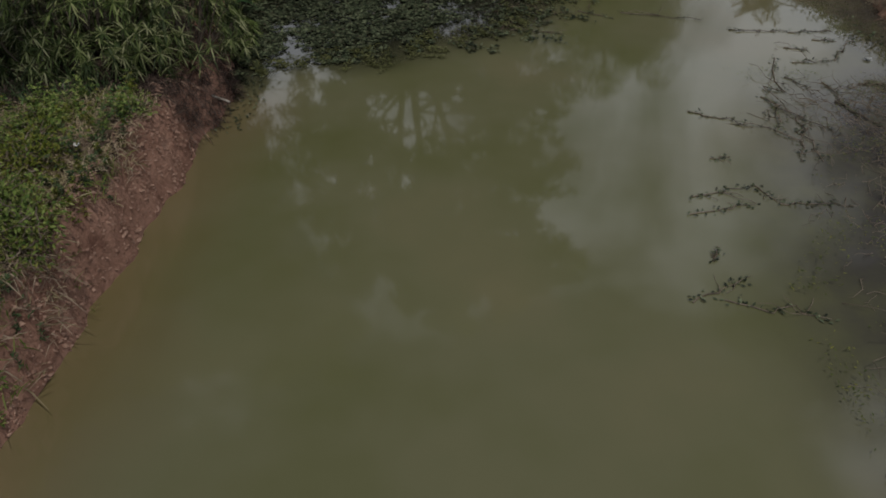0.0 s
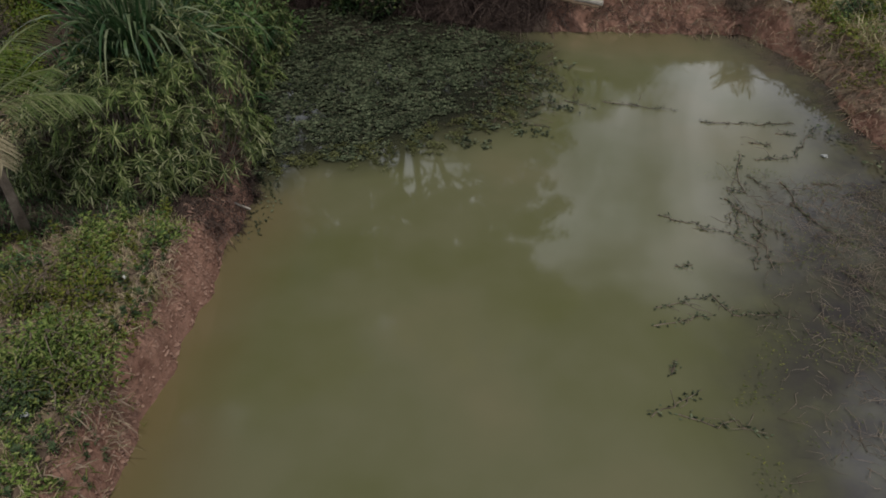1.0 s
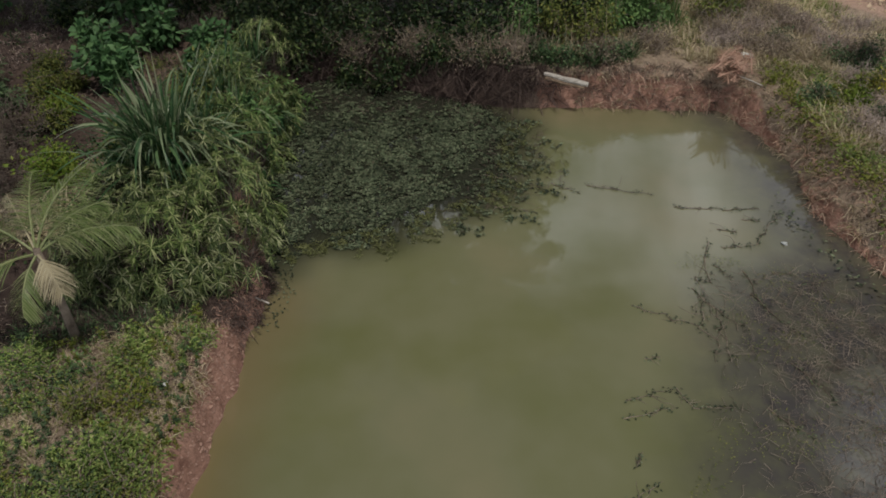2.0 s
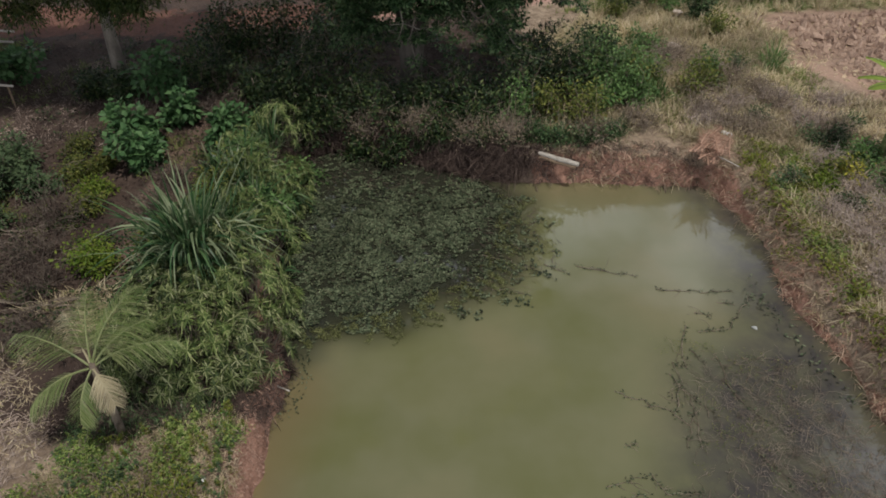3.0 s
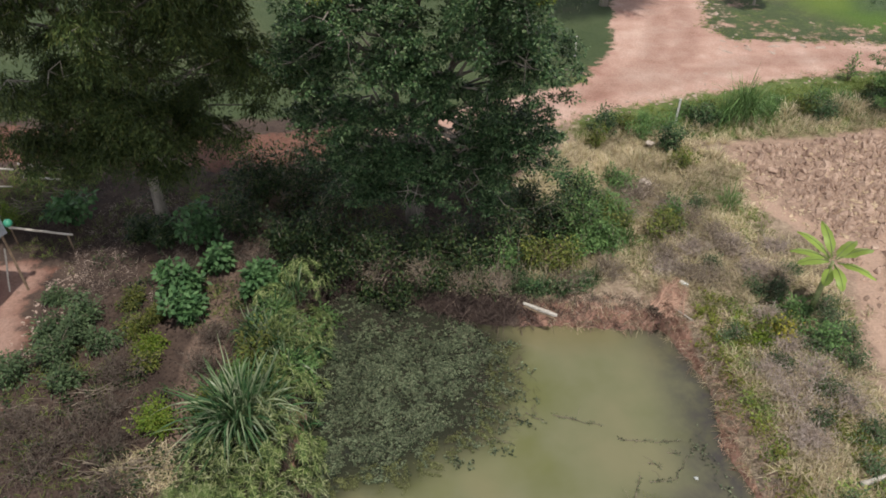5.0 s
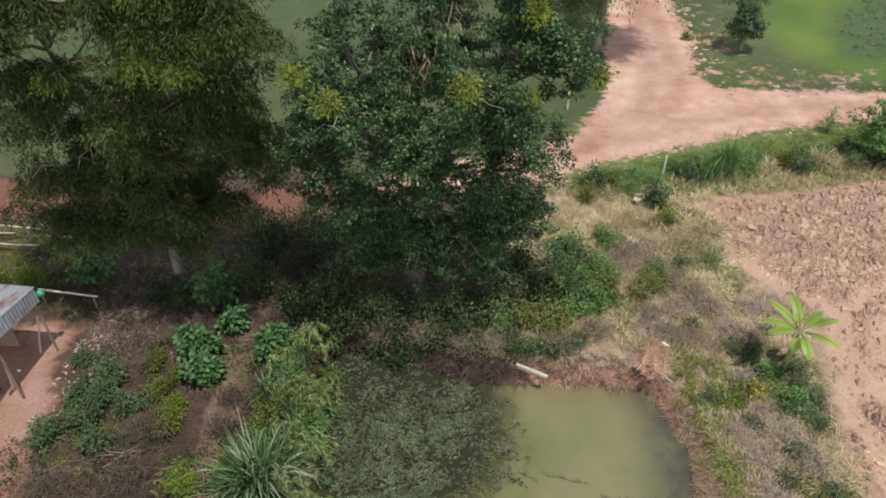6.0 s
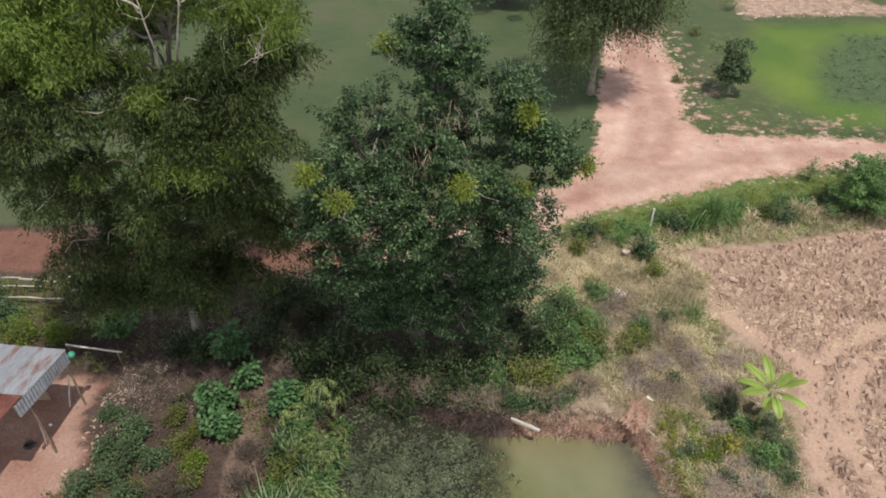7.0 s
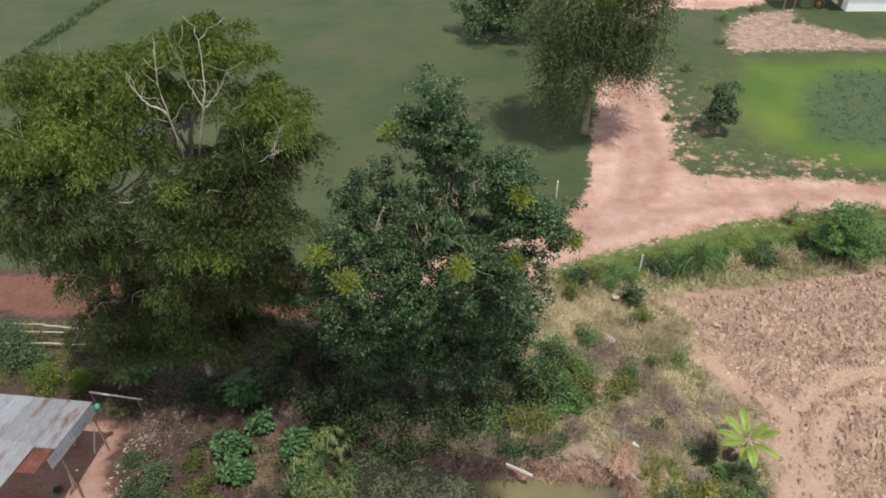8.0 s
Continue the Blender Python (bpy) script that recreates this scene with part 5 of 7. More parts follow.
def patchy(scale, lo, hi, seed):
    return lambda x, y: ease(wave(x, y, scale, 3, seed), lo, hi)


EAST_CORE = [(2.2, 18.3), (8.3, 17.8), (9.2, 14), (9.3, 3), (13.0, 3), (12.8, 14), (13.6, 17), (13.6, 20.5), (12.4, 23.5), (11.9, 27), (8.0, 29.5), (5.6, 28), (3.0, 24)]
EAST = [(2.2, 18.3), (8.3, 17.8), (9.2, 14), (9.3, 3), (14.6, 3), (14.4, 14), (15.4, 17), (15.4, 20.5), (14.2, 23.5), (13.6, 28), (8.0, 29.7), (5.6, 28), (3.0, 24)]


def ragged(scale, lo, hi, seed):
    """Patchy cover that thins out over the field's edge."""
    return lambda x, y: ease(wave(x, y, scale, 3, seed), lo, hi) * ease(-outside(x, y, EAST_CORE) + 2.4 * wave(x, y, 0.7, 3, 51.0), -1.0, 0.5) * ease(outside(x, y, POND) + 0.8 * wave(x, y, 1.1, 3, 57.0), 0.9, 1.7)


tufts("dry_grass", "straw-coloured dry grass in rough tussocks", scatter(5400, EAST, ragged(0.5, -0.25, 0.1, 1.0)), 14, 0.55, 0.017, GRASS_DRY, 0.75)
tufts("brown_grass", "flattened brown dead grass on the bank", scatter(1500, EAST, ragged(0.45, -0.12, 0.12, 6.0)), 12, 0.46, 0.014, GRASS_DEAD, 0.9)
tufts("green_grass", "green grass among the dry tussocks", scatter(2200, EAST, ragged(0.4, -0.05, 0.16, 9.0)), 12, 0.35, 0.014, GRASS_GREEN, 0.6)
BANK_E = [(7.6, 16.9), (8.1, 14.0), (8.0, 12.2), (8.3, 10.5), (8.5, 3), (9.6, 3), (9.7, 10), (9.5, 14), (8.6, 17.6), (4, 18.3), (2.5, 17.9), (4, 17.4)]
tufts("bank_straw", "matted brown straw along the water's edge", scatter(800, BANK_E), 9, 0.34, 0.011, GRASS_DEAD, 1.6, (0.3, 0.9))
tufts("road_edge_grass", "ragged grass creeping over the sandy road edge", scatter(900, [(3, 28), (12, 31), (30, 35), (30, 41), (19, 42), (21, 60), (17, 60), (15, 41), (8, 33)], lambda x, y: 1 - ease(np.abs(outside(x, y, ROAD) - 0.1), 0.1, 0.9)), 9, 0.2, 0.02, GRASS_GREEN, 0.9)
tufts("bank_straw_pale", "pale straw strewn down the dry bank", scatter(300, BANK_E), 9, 0.36, 0.011, GRASS_DRY, 1.8, (0.3, 0.9))
tufts("bank_litter_red", "reddish dead leaves and stems down the dry bank", scatter(700, BANK_E), 9, 0.3, 0.012, FROND_RUSSET, 1.8, (0.3, 0.9))
tufts("bank_sticks", "broken twigs strewn on the bare bank", scatter(420, BANK_E), 3, 0.5, 0.016, GRASS_DEAD, 3.0, (0.05, 0.3))
tufts("straw_heap", "heap of pale dry straw and palm litter", scatter(130, [(-8.8, 10.4), (-7.2, 10.3), (-6.9, 11.2), (-7.6, 11.9), (-8.7, 11.3)]), 9, 0.5, 0.018, GRASS_DRY, 2.0, (0.1, 0.5))
tufts("flank_straw", "pale dry grass and straw above the pond", scatter(950, [(9.3, 6), (12.8, 6), (12.8, 15), (9.6, 15.4)], patchy(0.9, -0.2, 0.15, 17.0)), 12, 0.42, 0.016, GRASS_DRY, 1.1)
VERGE = [(4.5, 28.3), (9, 28.6), (13, 29), (26, 31.2), (40, 32), (40, 35.2), (23, 35), (12.4, 31.9), (7, 29.9)]
tufts("verge_grass", "green roadside verge grass", scatter(2800, VERGE), 10, 0.38, 0.016, GRASS_GREEN, 0.6)
tufts("verge_straw", "dry straw along the field edge", scatter(900, [(10, 27.2), (14, 28.2), (26, 30.4), (40, 31), (40, 32), (24, 31.8), (13, 30), (9, 28.6)]), 12, 0.7, 0.016, GRASS_DRY, 0.5)
WEST = [(-9.0, 1.0), (-3.85, 1.0), (-3.62, 5), (-3.6, 8.0), (-4.0, 8.5), (-4.6, 8.15), (-5.4, 7.9), (-6.6, 7.7), (-7.1, 6.6), (-8.4, 5.6)]
tufts("bank_grass", "short green and straw grass on the bank", scatter(500, WEST, patchy(1.5, -0.15, 0.2, 91.0)), 10, 0.22, 0.009, GRASS_GREEN, 0.9)
tufts("bank_dry_grass", "dry grass tufts on the bank", scatter(2700, WEST, patchy(1.7, -0.2, 0.2, 2.0)), 8, 0.2, 0.007, GRASS_DRY, 1.2)
tufts("bank_litter", "brown dead stems lying between the bank weeds", scatter(2600, WEST, patchy(1.3, -0.15, 0.15, 93.0)), 9, 0.28, 0.009, GRASS_DEAD, 1.5, (0.2, 0.9))
THATCH = [(-4.3, 8.3), (-3.6, 8.2), (-3.2, 8.5), (-2.85, 9.0), (-2.9, 10.2), (-3.3, 11.0), (-4.3, 10.4)]
tufts("bank_thatch", "brown dead thatch hanging over the steep bank", scatter(900, THATCH), 10, 0.26, 0.008, GRASS_UMBER_SHADED, 1.3, (0.3, 1.0))
tufts("bank_roots", "reddish roots and dead stems on the steep bank", scatter(90, THATCH), 7, 0.24, 0.008, FROND_RUSSET, 1.4, (0.3, 1.0))
# The bushes' near-black shadow is put into this litter's dark colour.
tufts("gap_litter", "dead stems and litter under the star-leaved bushes, darkened as in shade", scatter(1500, [(-7.2, 7.6), (-5.4, 7.8), (-4.0, 8.4), (-4.2, 9.6), (-6.0, 10.3), (-7.2, 9.6)]), 9, 0.28, 0.009, GRASS_UMBER_SHADED, 1.2, (0.2, 0.9))
tufts("gap_grass", "dull green grass in the shade of the bushes", scatter(420, [(-6.8, 7.6), (-5.4, 7.8), (-4.0, 8.3), (-3.9, 8.9), (-6.8, 8.7)]), 8, 0.24, 0.01, LEAF_DARK, 0.8)
PALE = [(-11.5, 9.6), (-8.2, 10.0), (-7.1, 8.6), (-6.9, 7.3), (-7.4, 6.2), (-9.2, 5.2), (-12, 5)]
tufts("pale_litter", "pale grey-brown palm litter and dead stems on the ground", scatter(1500, PALE, patchy(0.9, -0.2, 0.2, 97.0)), 8, 0.3, 0.012, GRASS_PALE, 1.8, (0.2, 0.9))
tufts("pale_straw", "flattened straw among the palm litter", scatter(800, PALE, patchy(1.2, -0.1, 0.2, 99.0)), 8, 0.28, 0.011, GRASS_DRY, 1.8, (0.2, 0.9))
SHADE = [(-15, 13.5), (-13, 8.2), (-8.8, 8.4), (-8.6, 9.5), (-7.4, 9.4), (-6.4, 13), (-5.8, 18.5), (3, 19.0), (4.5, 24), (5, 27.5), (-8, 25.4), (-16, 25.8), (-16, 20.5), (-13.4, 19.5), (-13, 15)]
tufts("shade_grass", "thin grass and straw under the trees", scatter(1200, SHADE, patchy(0.4, -0.05, 0.2, 3.0)), 9, 0.35, 0.012, GRASS_GREEN, 0.7)
# Straw in the dark umber, so that its colour deepens the trees' shade.
tufts("shade_straw", "brown straw and dead stems under the trees", scatter(2400, SHADE, patchy(0.5, -0.1, 0.2, 7.0)), 9, 0.35, 0.011, GRASS_UMBER_SHADED, 1.2)
# Pale colour here stands in for light that the dense crowns keep out.
tufts("shade_litter", "leaf litter under the tall trees, coloured pale to lighten their shade", scatter(900, [(-14, 17.2), (-7, 17.2), (-5.4, 19.5), (-5.6, 24.3), (-13.5, 24)], patchy(0.6, -0.1, 0.2, 61.0)), 8, 0.3, 0.012, GRASS_PALE, 1.8, (0.2, 0.9))
tufts("ditch_rushes", "dark green rushes along a shallow ditch in the pasture", scatter(380, [(-38.2, 58), (-36.8, 58), (-35.6, 66), (-34.4, 75), (-35.8, 75), (-37, 66)]), 10, 0.5, 0.03, LEAF_DARK, 0.6)
tufts("fence_grass", "green grass by the fence", scatter(1300, [(-26, 22), (-15.5, 22), (-15.5, 26), (-26, 26.4)]), 9, 0.35, 0.014, GRASS_GREEN, 0.7)
FARBANK = [(-4.2, 16.5), (-3.9, 18.7), (-2.8, 18.9), (-1, 18.2), (1.0, 17.4), (2.6, 17.4), (3.2, 18.9), (-1, 20), (-5, 20.4), (-5, 17)]
tufts("far_bank_stems", "tangle of dry brown stems hanging over the far bank", scatter(900, FARBANK), 9, 0.6, 0.012, GRASS_UMBER_SHADED, 0.6, (0.1, 0.7))
# Purple-brown stems; the overhanging tree's shade is in their colour.
tufts("far_bank_tangle", "dense tangle of stems above the pond weed, coloured as if shaded", scatter(1100, [(-4.4, 17.6), (-3.2, 18.6), (-1.2, 18.0), (0.6, 17.4), (2.4, 17.1), (3.3, 17.5), (2.8, 18.6), (-0.5, 19.4), (-4.4, 19.8)]), 9, 0.6, 0.014, GRASS_UMBER_SHADED, 1.3, (0.3, 1.0))
tufts("bank_overhang", "dark dead grass hanging over the far clay bank", scatter(300, [(1.0, 17.9), (2.4, 17.5), (4, 17.45), (5.6, 17.3), (7.2, 17.0), (7.6, 17.6), (5.6, 17.9), (3, 18.2), (1, 18.6)]), 10, 0.42, 0.012, GRASS_UMBER_SHADED, 1.0, (0.3, 0.9))
tufts("far_bank_green", "dark green rank grass along the far bank's top", scatter(420, [(-1.0, 18.6), (1.2, 18.1), (3.2, 17.9), (5.2, 17.9), (5.6, 18.8), (3.0, 19.3), (-1.0, 19.6)], patchy(0.9, -0.15, 0.15, 55.0)), 12, 0.6, 0.018, LEAF_DARK, 0.5)
tufts("reed_stems", "thin upright yellow stems on the far bank", scatter(34, [(0.4, 18.0), (4.6, 18.2), (4.6, 19.0), (0.4, 19.0)]), 4, 1.5, 0.012, GRASS_DEAD, 0.15, (0.0, 0.2))


def weeds(name, label, spots, per, spread, length, width, material, lift=0.10):
    b = Build()
    c = np.repeat(spots, per, 0)
    n = len(c)
    off = RNG.normal(0, spread, (n, 3)) * (1, 1, 0)
    base = c + off + np.column_stack([np.zeros(n), np.zeros(n), RNG.uniform(0.02, lift, n)])
    way = RNG.normal(0, 1, (n, 3)) * (1, 1, 0.35) + (0, 0, 0.25)
    leaves(b, base, way, unit(RNG.normal(0, 0.4, (n, 3)) + (0, 0, 1)), RNG.uniform(0.6, 1.3, n) * length, RNG.uniform(0.6, 1.3, n) * width)
    tagged(part(name, b, material), label, "weeds", kind="stuff")


def whorled(name, label, spots, height, length, width, material, levels=3, m=6):
    """Small upright weeds: whorls of leaves up a thin stem."""
    lf, k = Build(), len(spots)
    tall = RNG.uniform(0.35, 1.3, k) * height
    lean = RNG.normal(0, 0.22, (k, 2))
    for lev in range(levels):
        s = (lev + 1) / levels
        at = spots + np.column_stack([lean[:, 0] * tall * s, lean[:, 1] * tall * s, tall * s])
        a = (RNG.uniform(0, 2 * np.pi, (k, 1)) + np.arange(m) * 2 * np.pi / m + RNG.normal(0, 0.3, (k, m))).ravel()
        way = np.column_stack([np.cos(a), np.sin(a), RNG.uniform(-0.25, 0.55, k * m)])
        leaves(lf, np.repeat(at, m, 0), way, unit(RNG.normal(0, 0.3, (k * m, 3)) + (0, 0, 1)), RNG.uniform(0.6, 1.25, k * m) * length * (1.15 - 0.4 * s), RNG.uniform(0.7, 1.2, k * m) * width, 0.15)
    tagged(part(name, lf, material), label, "weeds", kind="stuff")


whorled("bank_weeds", "upright green weeds in patches on the bank", scatter(1150, WEST, patchy(1.1, -0.05, 0.12, 12.0)), 0.26, 0.062, 0.022, LEAF_WEED)
whorled("bank_yellow_weeds", "yellowing weeds on the bank", scatter(520, WEST, patchy(1.4, -0.05, 0.15, 16.0)), 0.2, 0.056, 0.02, LEAF_CREEP)
whorled("bank_dark_weeds", "dull green weeds low on the bank", scatter(900, WEST, patchy(1.6, -0.1, 0.15, 19.0)), 0.18, 0.062, 0.022, LEAF_GREY)
for spot in scatter(14, WEST, patchy(0.8, -0.05, 0.15, 18.0)):
    size = RNG.uniform(0.2, 0.42)
    shrub("knee-high leafy weed on the pond bank", spot[0], spot[1], size, RNG.uniform(0.28, 0.5), (LEAF_WEED, LEAF_GREY, LEAF_CREEP, LEAF_YELLOW, LEAF_WEED)[RNG.integers(5)], 0.06, 0.026, 900, 12, group="weed bushes on the bank", name="bank_weed_bush")
for spot in scatter(20, WEST, patchy(1.2, -0.1, 0.15, 14.0)):
    size = RNG.uniform(0.12, 0.32)
    shrub("low clump of bright green bank weed", spot[0], spot[1], size, size * RNG.uniform(0.8, 1.3), (LEAF_WEED, LEAF_CREEP, LEAF_YELLOW, LEAF_WEED)[RNG.integers(4)], 0.05, 0.024, 560, 8, group="weed clumps on the bank", name="bank_weed_clump")
weeds("bank_creeper", "darker green creeper on the bank", scatter(120, WEST, patchy(0.7, 0.0, 0.2, 15.0)), 20, 0.10, 0.06, 0.028, LEAF_SHRUB, 0.18)
weeds("east_weeds", "low green weeds on the pond's dry bank", scatter(230, [(9.4, 15.5), (10.4, 14), (10.3, 9), (10.6, 4), (12.8, 4), (12.7, 15), (10, 17.6)], patchy(0.6, -0.05, 0.15, 21.0)), 26, 0.14, 0.10, 0.05, LEAF_WEED, 0.25)
STRIP = [(8.6, 17.2), (8.9, 15.4), (9.1, 13.2), (8.8, 11.9), (8.9, 10.6), (9.2, 8.5), (9.3, 4), (10.2, 4), (9.8, 8.8), (9.5, 10.8), (9.5, 12.2), (9.8, 13.4), (9.7, 15.4), (9.2, 17.0)]
weeds("bank_lime_weeds", "strip of fresh lime green weeds along the bank's top", scatter(140, STRIP, patchy(1.3, -0.05, 0.2, 27.0)), 26, 0.15, 0.085, 0.036, LEAF_WEED, 0.28)
CREEP = [(8.85, 16.9, 0.3), (8.8, 15.8, 0.3), (8.9, 14.8, 0.3), (8.95, 13.7, 0.35), (9.15, 12.6, 0.4), (9.2, 11.7, 0.35), (9.3, 10.6, 0.4), (9.4, 9.4, 0.4), (11.5, 12.2, 0.45), (11.7, 11.3, 0.45), (11.5, 13.4, 0.3), (9.9, 16.4, 0.3), (9.5, 15.6, 0.25), (9.2, 17.4, 0.3)]
creep_xy = np.concatenate([np.column_stack([RNG.normal(x, r * 0.6, 14), RNG.normal(y, r, 14)]) for x, y, r in CREEP])
weeds("lime_creeper", "bright lime green creeper in patches along the bank's top", np.column_stack([creep_xy, ground_height(creep_xy[:, 0], creep_xy[:, 1])]), 22, 0.09, 0.09, 0.05, LEAF_CREEP, 0.26)
weeds("far_bank_weeds", "dark leafy weeds along the far bank's top", scatter(170, [(-1.0, 18.5), (1.2, 18.0), (3.2, 17.9), (5.0, 18.0), (5.2, 18.9), (3.0, 19.4), (-1.0, 19.6)], patchy(0.9, -0.1, 0.15, 57.0)), 20, 0.16, 0.1, 0.05, LEAF_DARK, 0.5)
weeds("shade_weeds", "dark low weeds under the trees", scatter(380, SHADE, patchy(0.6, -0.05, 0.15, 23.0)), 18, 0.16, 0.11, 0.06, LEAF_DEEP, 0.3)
# Fallen leaves in the same umber, darkened for the shade below the crowns.
weeds("leaf_litter", "fallen brown leaves on dark soil", scatter(1500, SHADE), 8, 0.3, 0.09, 0.045, GRASS_UMBER_SHADED, 0.03)
weeds("field_seedlings", "small dark green crop seedlings", scatter(900, CROP), 7, 0.12, 0.14, 0.08, LEAF_DARK, 0.15)


# ---- the pond's plants and brush ----
def floating(name, label, xy, length, width, material, lift=0.05, category="water weed"):
    b = Build()
    n = len(xy)
    base = np.column_stack([xy, RNG.uniform(0.006, lift, n)])
    a = RNG.uniform(0, 2 * np.pi, n)
    way = np.column_stack([np.cos(a), np.sin(a), RNG.uniform(-0.02, 0.35, n)])
    leaves(b, base, way, unit(RNG.normal(0, 0.18, (n, 3)) + (0, 0, 1)), RNG.uniform(0.6, 1.4, n) * length, RNG.uniform(0.6, 1.3, n) * width, 0.06)
    return tagged(part(name, b, material), label, category, kind="stuff")


def rosettes(name, label, xy, size, material, lift=0.05, n=7):
    """Floating plants: a ring of spoon-shaped leaves round each heart."""
    b = Build()
    k = len(xy)
    a = (RNG.uniform(0, 2 * np.pi, (k, 1)) + np.arange(n) * 2 * np.pi / n + RNG.normal(0, 0.25, (k, n))).ravel()
    big = np.repeat(RNG.uniform(0.55, 1.35, k) * size, n)
    base = np.column_stack([np.repeat(xy, n, 0), np.repeat(RNG.uniform(0.004, lift, k), n)])
    way = np.column_stack([np.cos(a), np.sin(a), RNG.uniform(0.0, 0.3, k * n)])
    leaves(b, base + way * 0.012, way, unit(RNG.normal(0, 0.22, (k * n, 3)) + (0, 0, 1)), big * RNG.uniform(0.7, 1.2, k * n), big * 0.62, 0.1)
    return tagged(part(name, b, material), label, "water weed", kind="stuff")


MAT_WIDE = [(-3.4, 10.4), (-2.6, 11.1), (-1.0, 11.3), (0.0, 12.0), (1.2, 12.6), (2.4, 13.4), (2.5, 14.6), (2.3, 16.6), (1.6, 17.1), (0.5, 18.0), (-1.0, 18.6), (-2.8, 19.2), (-4.0, 18.9), (-4.2, 16.6), (-4.1, 14.6), (-3.8, 12.4)]
def strands(x, y):
    """Winding strands of weed with open water between."""
    u = 0.83 * x + 0.56 * y + 0.7 * wave(x, y, 1.3, 3, 71.0)
    v = -0.56 * x + 0.83 * y + 0.7 * wave(x, y, 1.3, 3, 73.0)
    return np.maximum(1 - ease(np.abs(wave(u, v, 2.1, 2, 37.0)), 0.02, 0.12), 0.7 * (1 - ease(np.abs(wave(v, u, 1.4, 2, 39.0)), 0.02, 0.10)))


mat_xy = scatter(7600, MAT_WIDE, lambda x, y: ease(-outside(x, y, MAT) + 3.8 * wave(0.8 * x + 0.6 * y, 0.8 * y - 0.6 * x, 0.9, 4, 31.0), -0.6, 1.5) * (0.12 + 0.88 * strands(x, y)) * (1 - 0.8 * ease(y - 0.15 * x, 16.3, 17.6)))[:, :2]
rosettes("pond_weed", "dull green mat of broad-leaved floating pond weed", mat_xy, 0.066, LEAF_POND, 0.045)
stray = scatter(330, [(0.4, 12.2), (2.0, 12.5), (3.6, 13.3), (3.6, 14.3), (2.6, 14.8), (2.2, 15.6), (2.4, 16.6), (1.3, 16.6), (1.0, 14.0)], lambda x, y: strands(x + 3.1, y + 1.7) * ease(-outside(x, y, MAT) + 1.6 * wave(x, y, 1.1, 3, 33.0), -1.8, 0.2))[:, :2]
rosettes("stray_pond_weed", "loose strands of pond weed beyond the mat", stray, 0.06, LEAF_POND, 0.05)
trails = []
for start, end in [((1.5, 14.7), (3.3, 14.0)), ((1.4, 13.7), (2.9, 13.1)), ((0.9, 12.6), (2.1, 12.2)), ((1.9, 15.7), (3.0, 15.3)), ((1.6, 14.2), (2.6, 14.5)), ((0.2, 12.0), (1.0, 11.7)), ((1.9, 16.3), (2.6, 16.5))]:
    line = bend((*start, 0), (*end, 0), 9, 0.2)
    s = RNG.random(75) ** 1.4 * 8
    trails.append(np.column_stack([np.interp(s, np.arange(9), line[:, 0]), np.interp(s, np.arange(9), line[:, 1])]) + RNG.normal(0, 0.07, (75, 2)))
floating("trailing_pond_weed", "ragged strands of pond weed trailing off the mat", np.concatenate(trails), 0.10, 0.055, LEAF_POND, 0.05)
sprigs = []
for px, py, way, reach in [(-3.0, 11.2, -60, 0.5), (-2.5, 11.5, -80, 0.7), (-2.0, 11.6, -95, 0.6), (-1.5, 11.7, -75, 0.9), (-1.1, 11.9, -100, 0.8), (-0.8, 12.0, -85, 1.0), (-0.4, 12.2, -70, 0.8), (0.0, 12.4, -95, 0.7), (0.4, 12.7, -60, 0.9), (0.8, 13.0, -80, 0.6), (1.1, 13.4, -35, 1.3), (1.3, 13.9, -50, 1.2),
                            (1.4, 14.3, -15, 1.6), (1.5, 14.8, -30, 1.2), (1.5, 15.2, -5, 1.5), (1.6, 15.6, -25, 1.1), (1.7, 16.0, 5, 1.2), (1.8, 16.4, -10, 0.9), (-2.8, 11.4, -40, 0.6), (-0.2, 12.3, -120, 0.6), (1.2, 13.2, -70, 0.7), (0.6, 12.8, -110, 0.6)]:
    for k in range(3):
        a = radians(way + RNG.normal(0, 22))
        walk_on = np.cumsum(RNG.normal(0, 0.16, 30)) + a
        step = reach * RNG.uniform(0.5, 1.1) / 30
        sx, sy = px + RNG.normal(0, 0.16) + np.cumsum(np.cos(walk_on)) * step, py + RNG.normal(0, 0.16) + np.cumsum(np.sin(walk_on)) * step
        sprigs.append(np.repeat(np.column_stack([sx, sy]), 2, 0) + RNG.normal(0, 0.028, (60, 2)))
sprigs = np.concatenate(sprigs)
floating("pond_weed_sprigs", "olive sprigs of pond weed at the mat's ragged edge", sprigs, 0.065, 0.026, LEAF_SPRIG, 0.06)
drift = scatter(650, [(-0.4, 12.0), (1.4, 12.6), (2.9, 13.3), (3.1, 14.6), (2.8, 16.2), (2.2, 17.0), (0.8, 17.3), (-3.6, 18.4), (-3.9, 17.0), (0.6, 16.8), (1.2, 14.4)])[:, :2]
floating("sunken_stems", "purple-brown dead stems lying at the water's surface", drift, 0.34, 0.011, GRASS_UMBER_SHADED, 0.03)
edge = scatter(160, [(-3.3, 8.6), (-2.9, 8.9), (-2.7, 10), (-2.9, 10.8), (-3.5, 10.8), (-3.3, 9.6)], None)[:, :2]
floating("bank_pond_weed", "pond weed caught along the steep bank", edge, 0.06, 0.03, LEAF_POND, 0.04)
eastw = scatter(3000, [(4.6, 11.2), (5.0, 8.6), (4.4, 6.6), (3.5, 5.4), (3.6, 1), (8.4, 1), (8.2, 9.6), (7.6, 10.4)], patchy(1.4, -0.1, 0.25, 35.0))[:, :2]
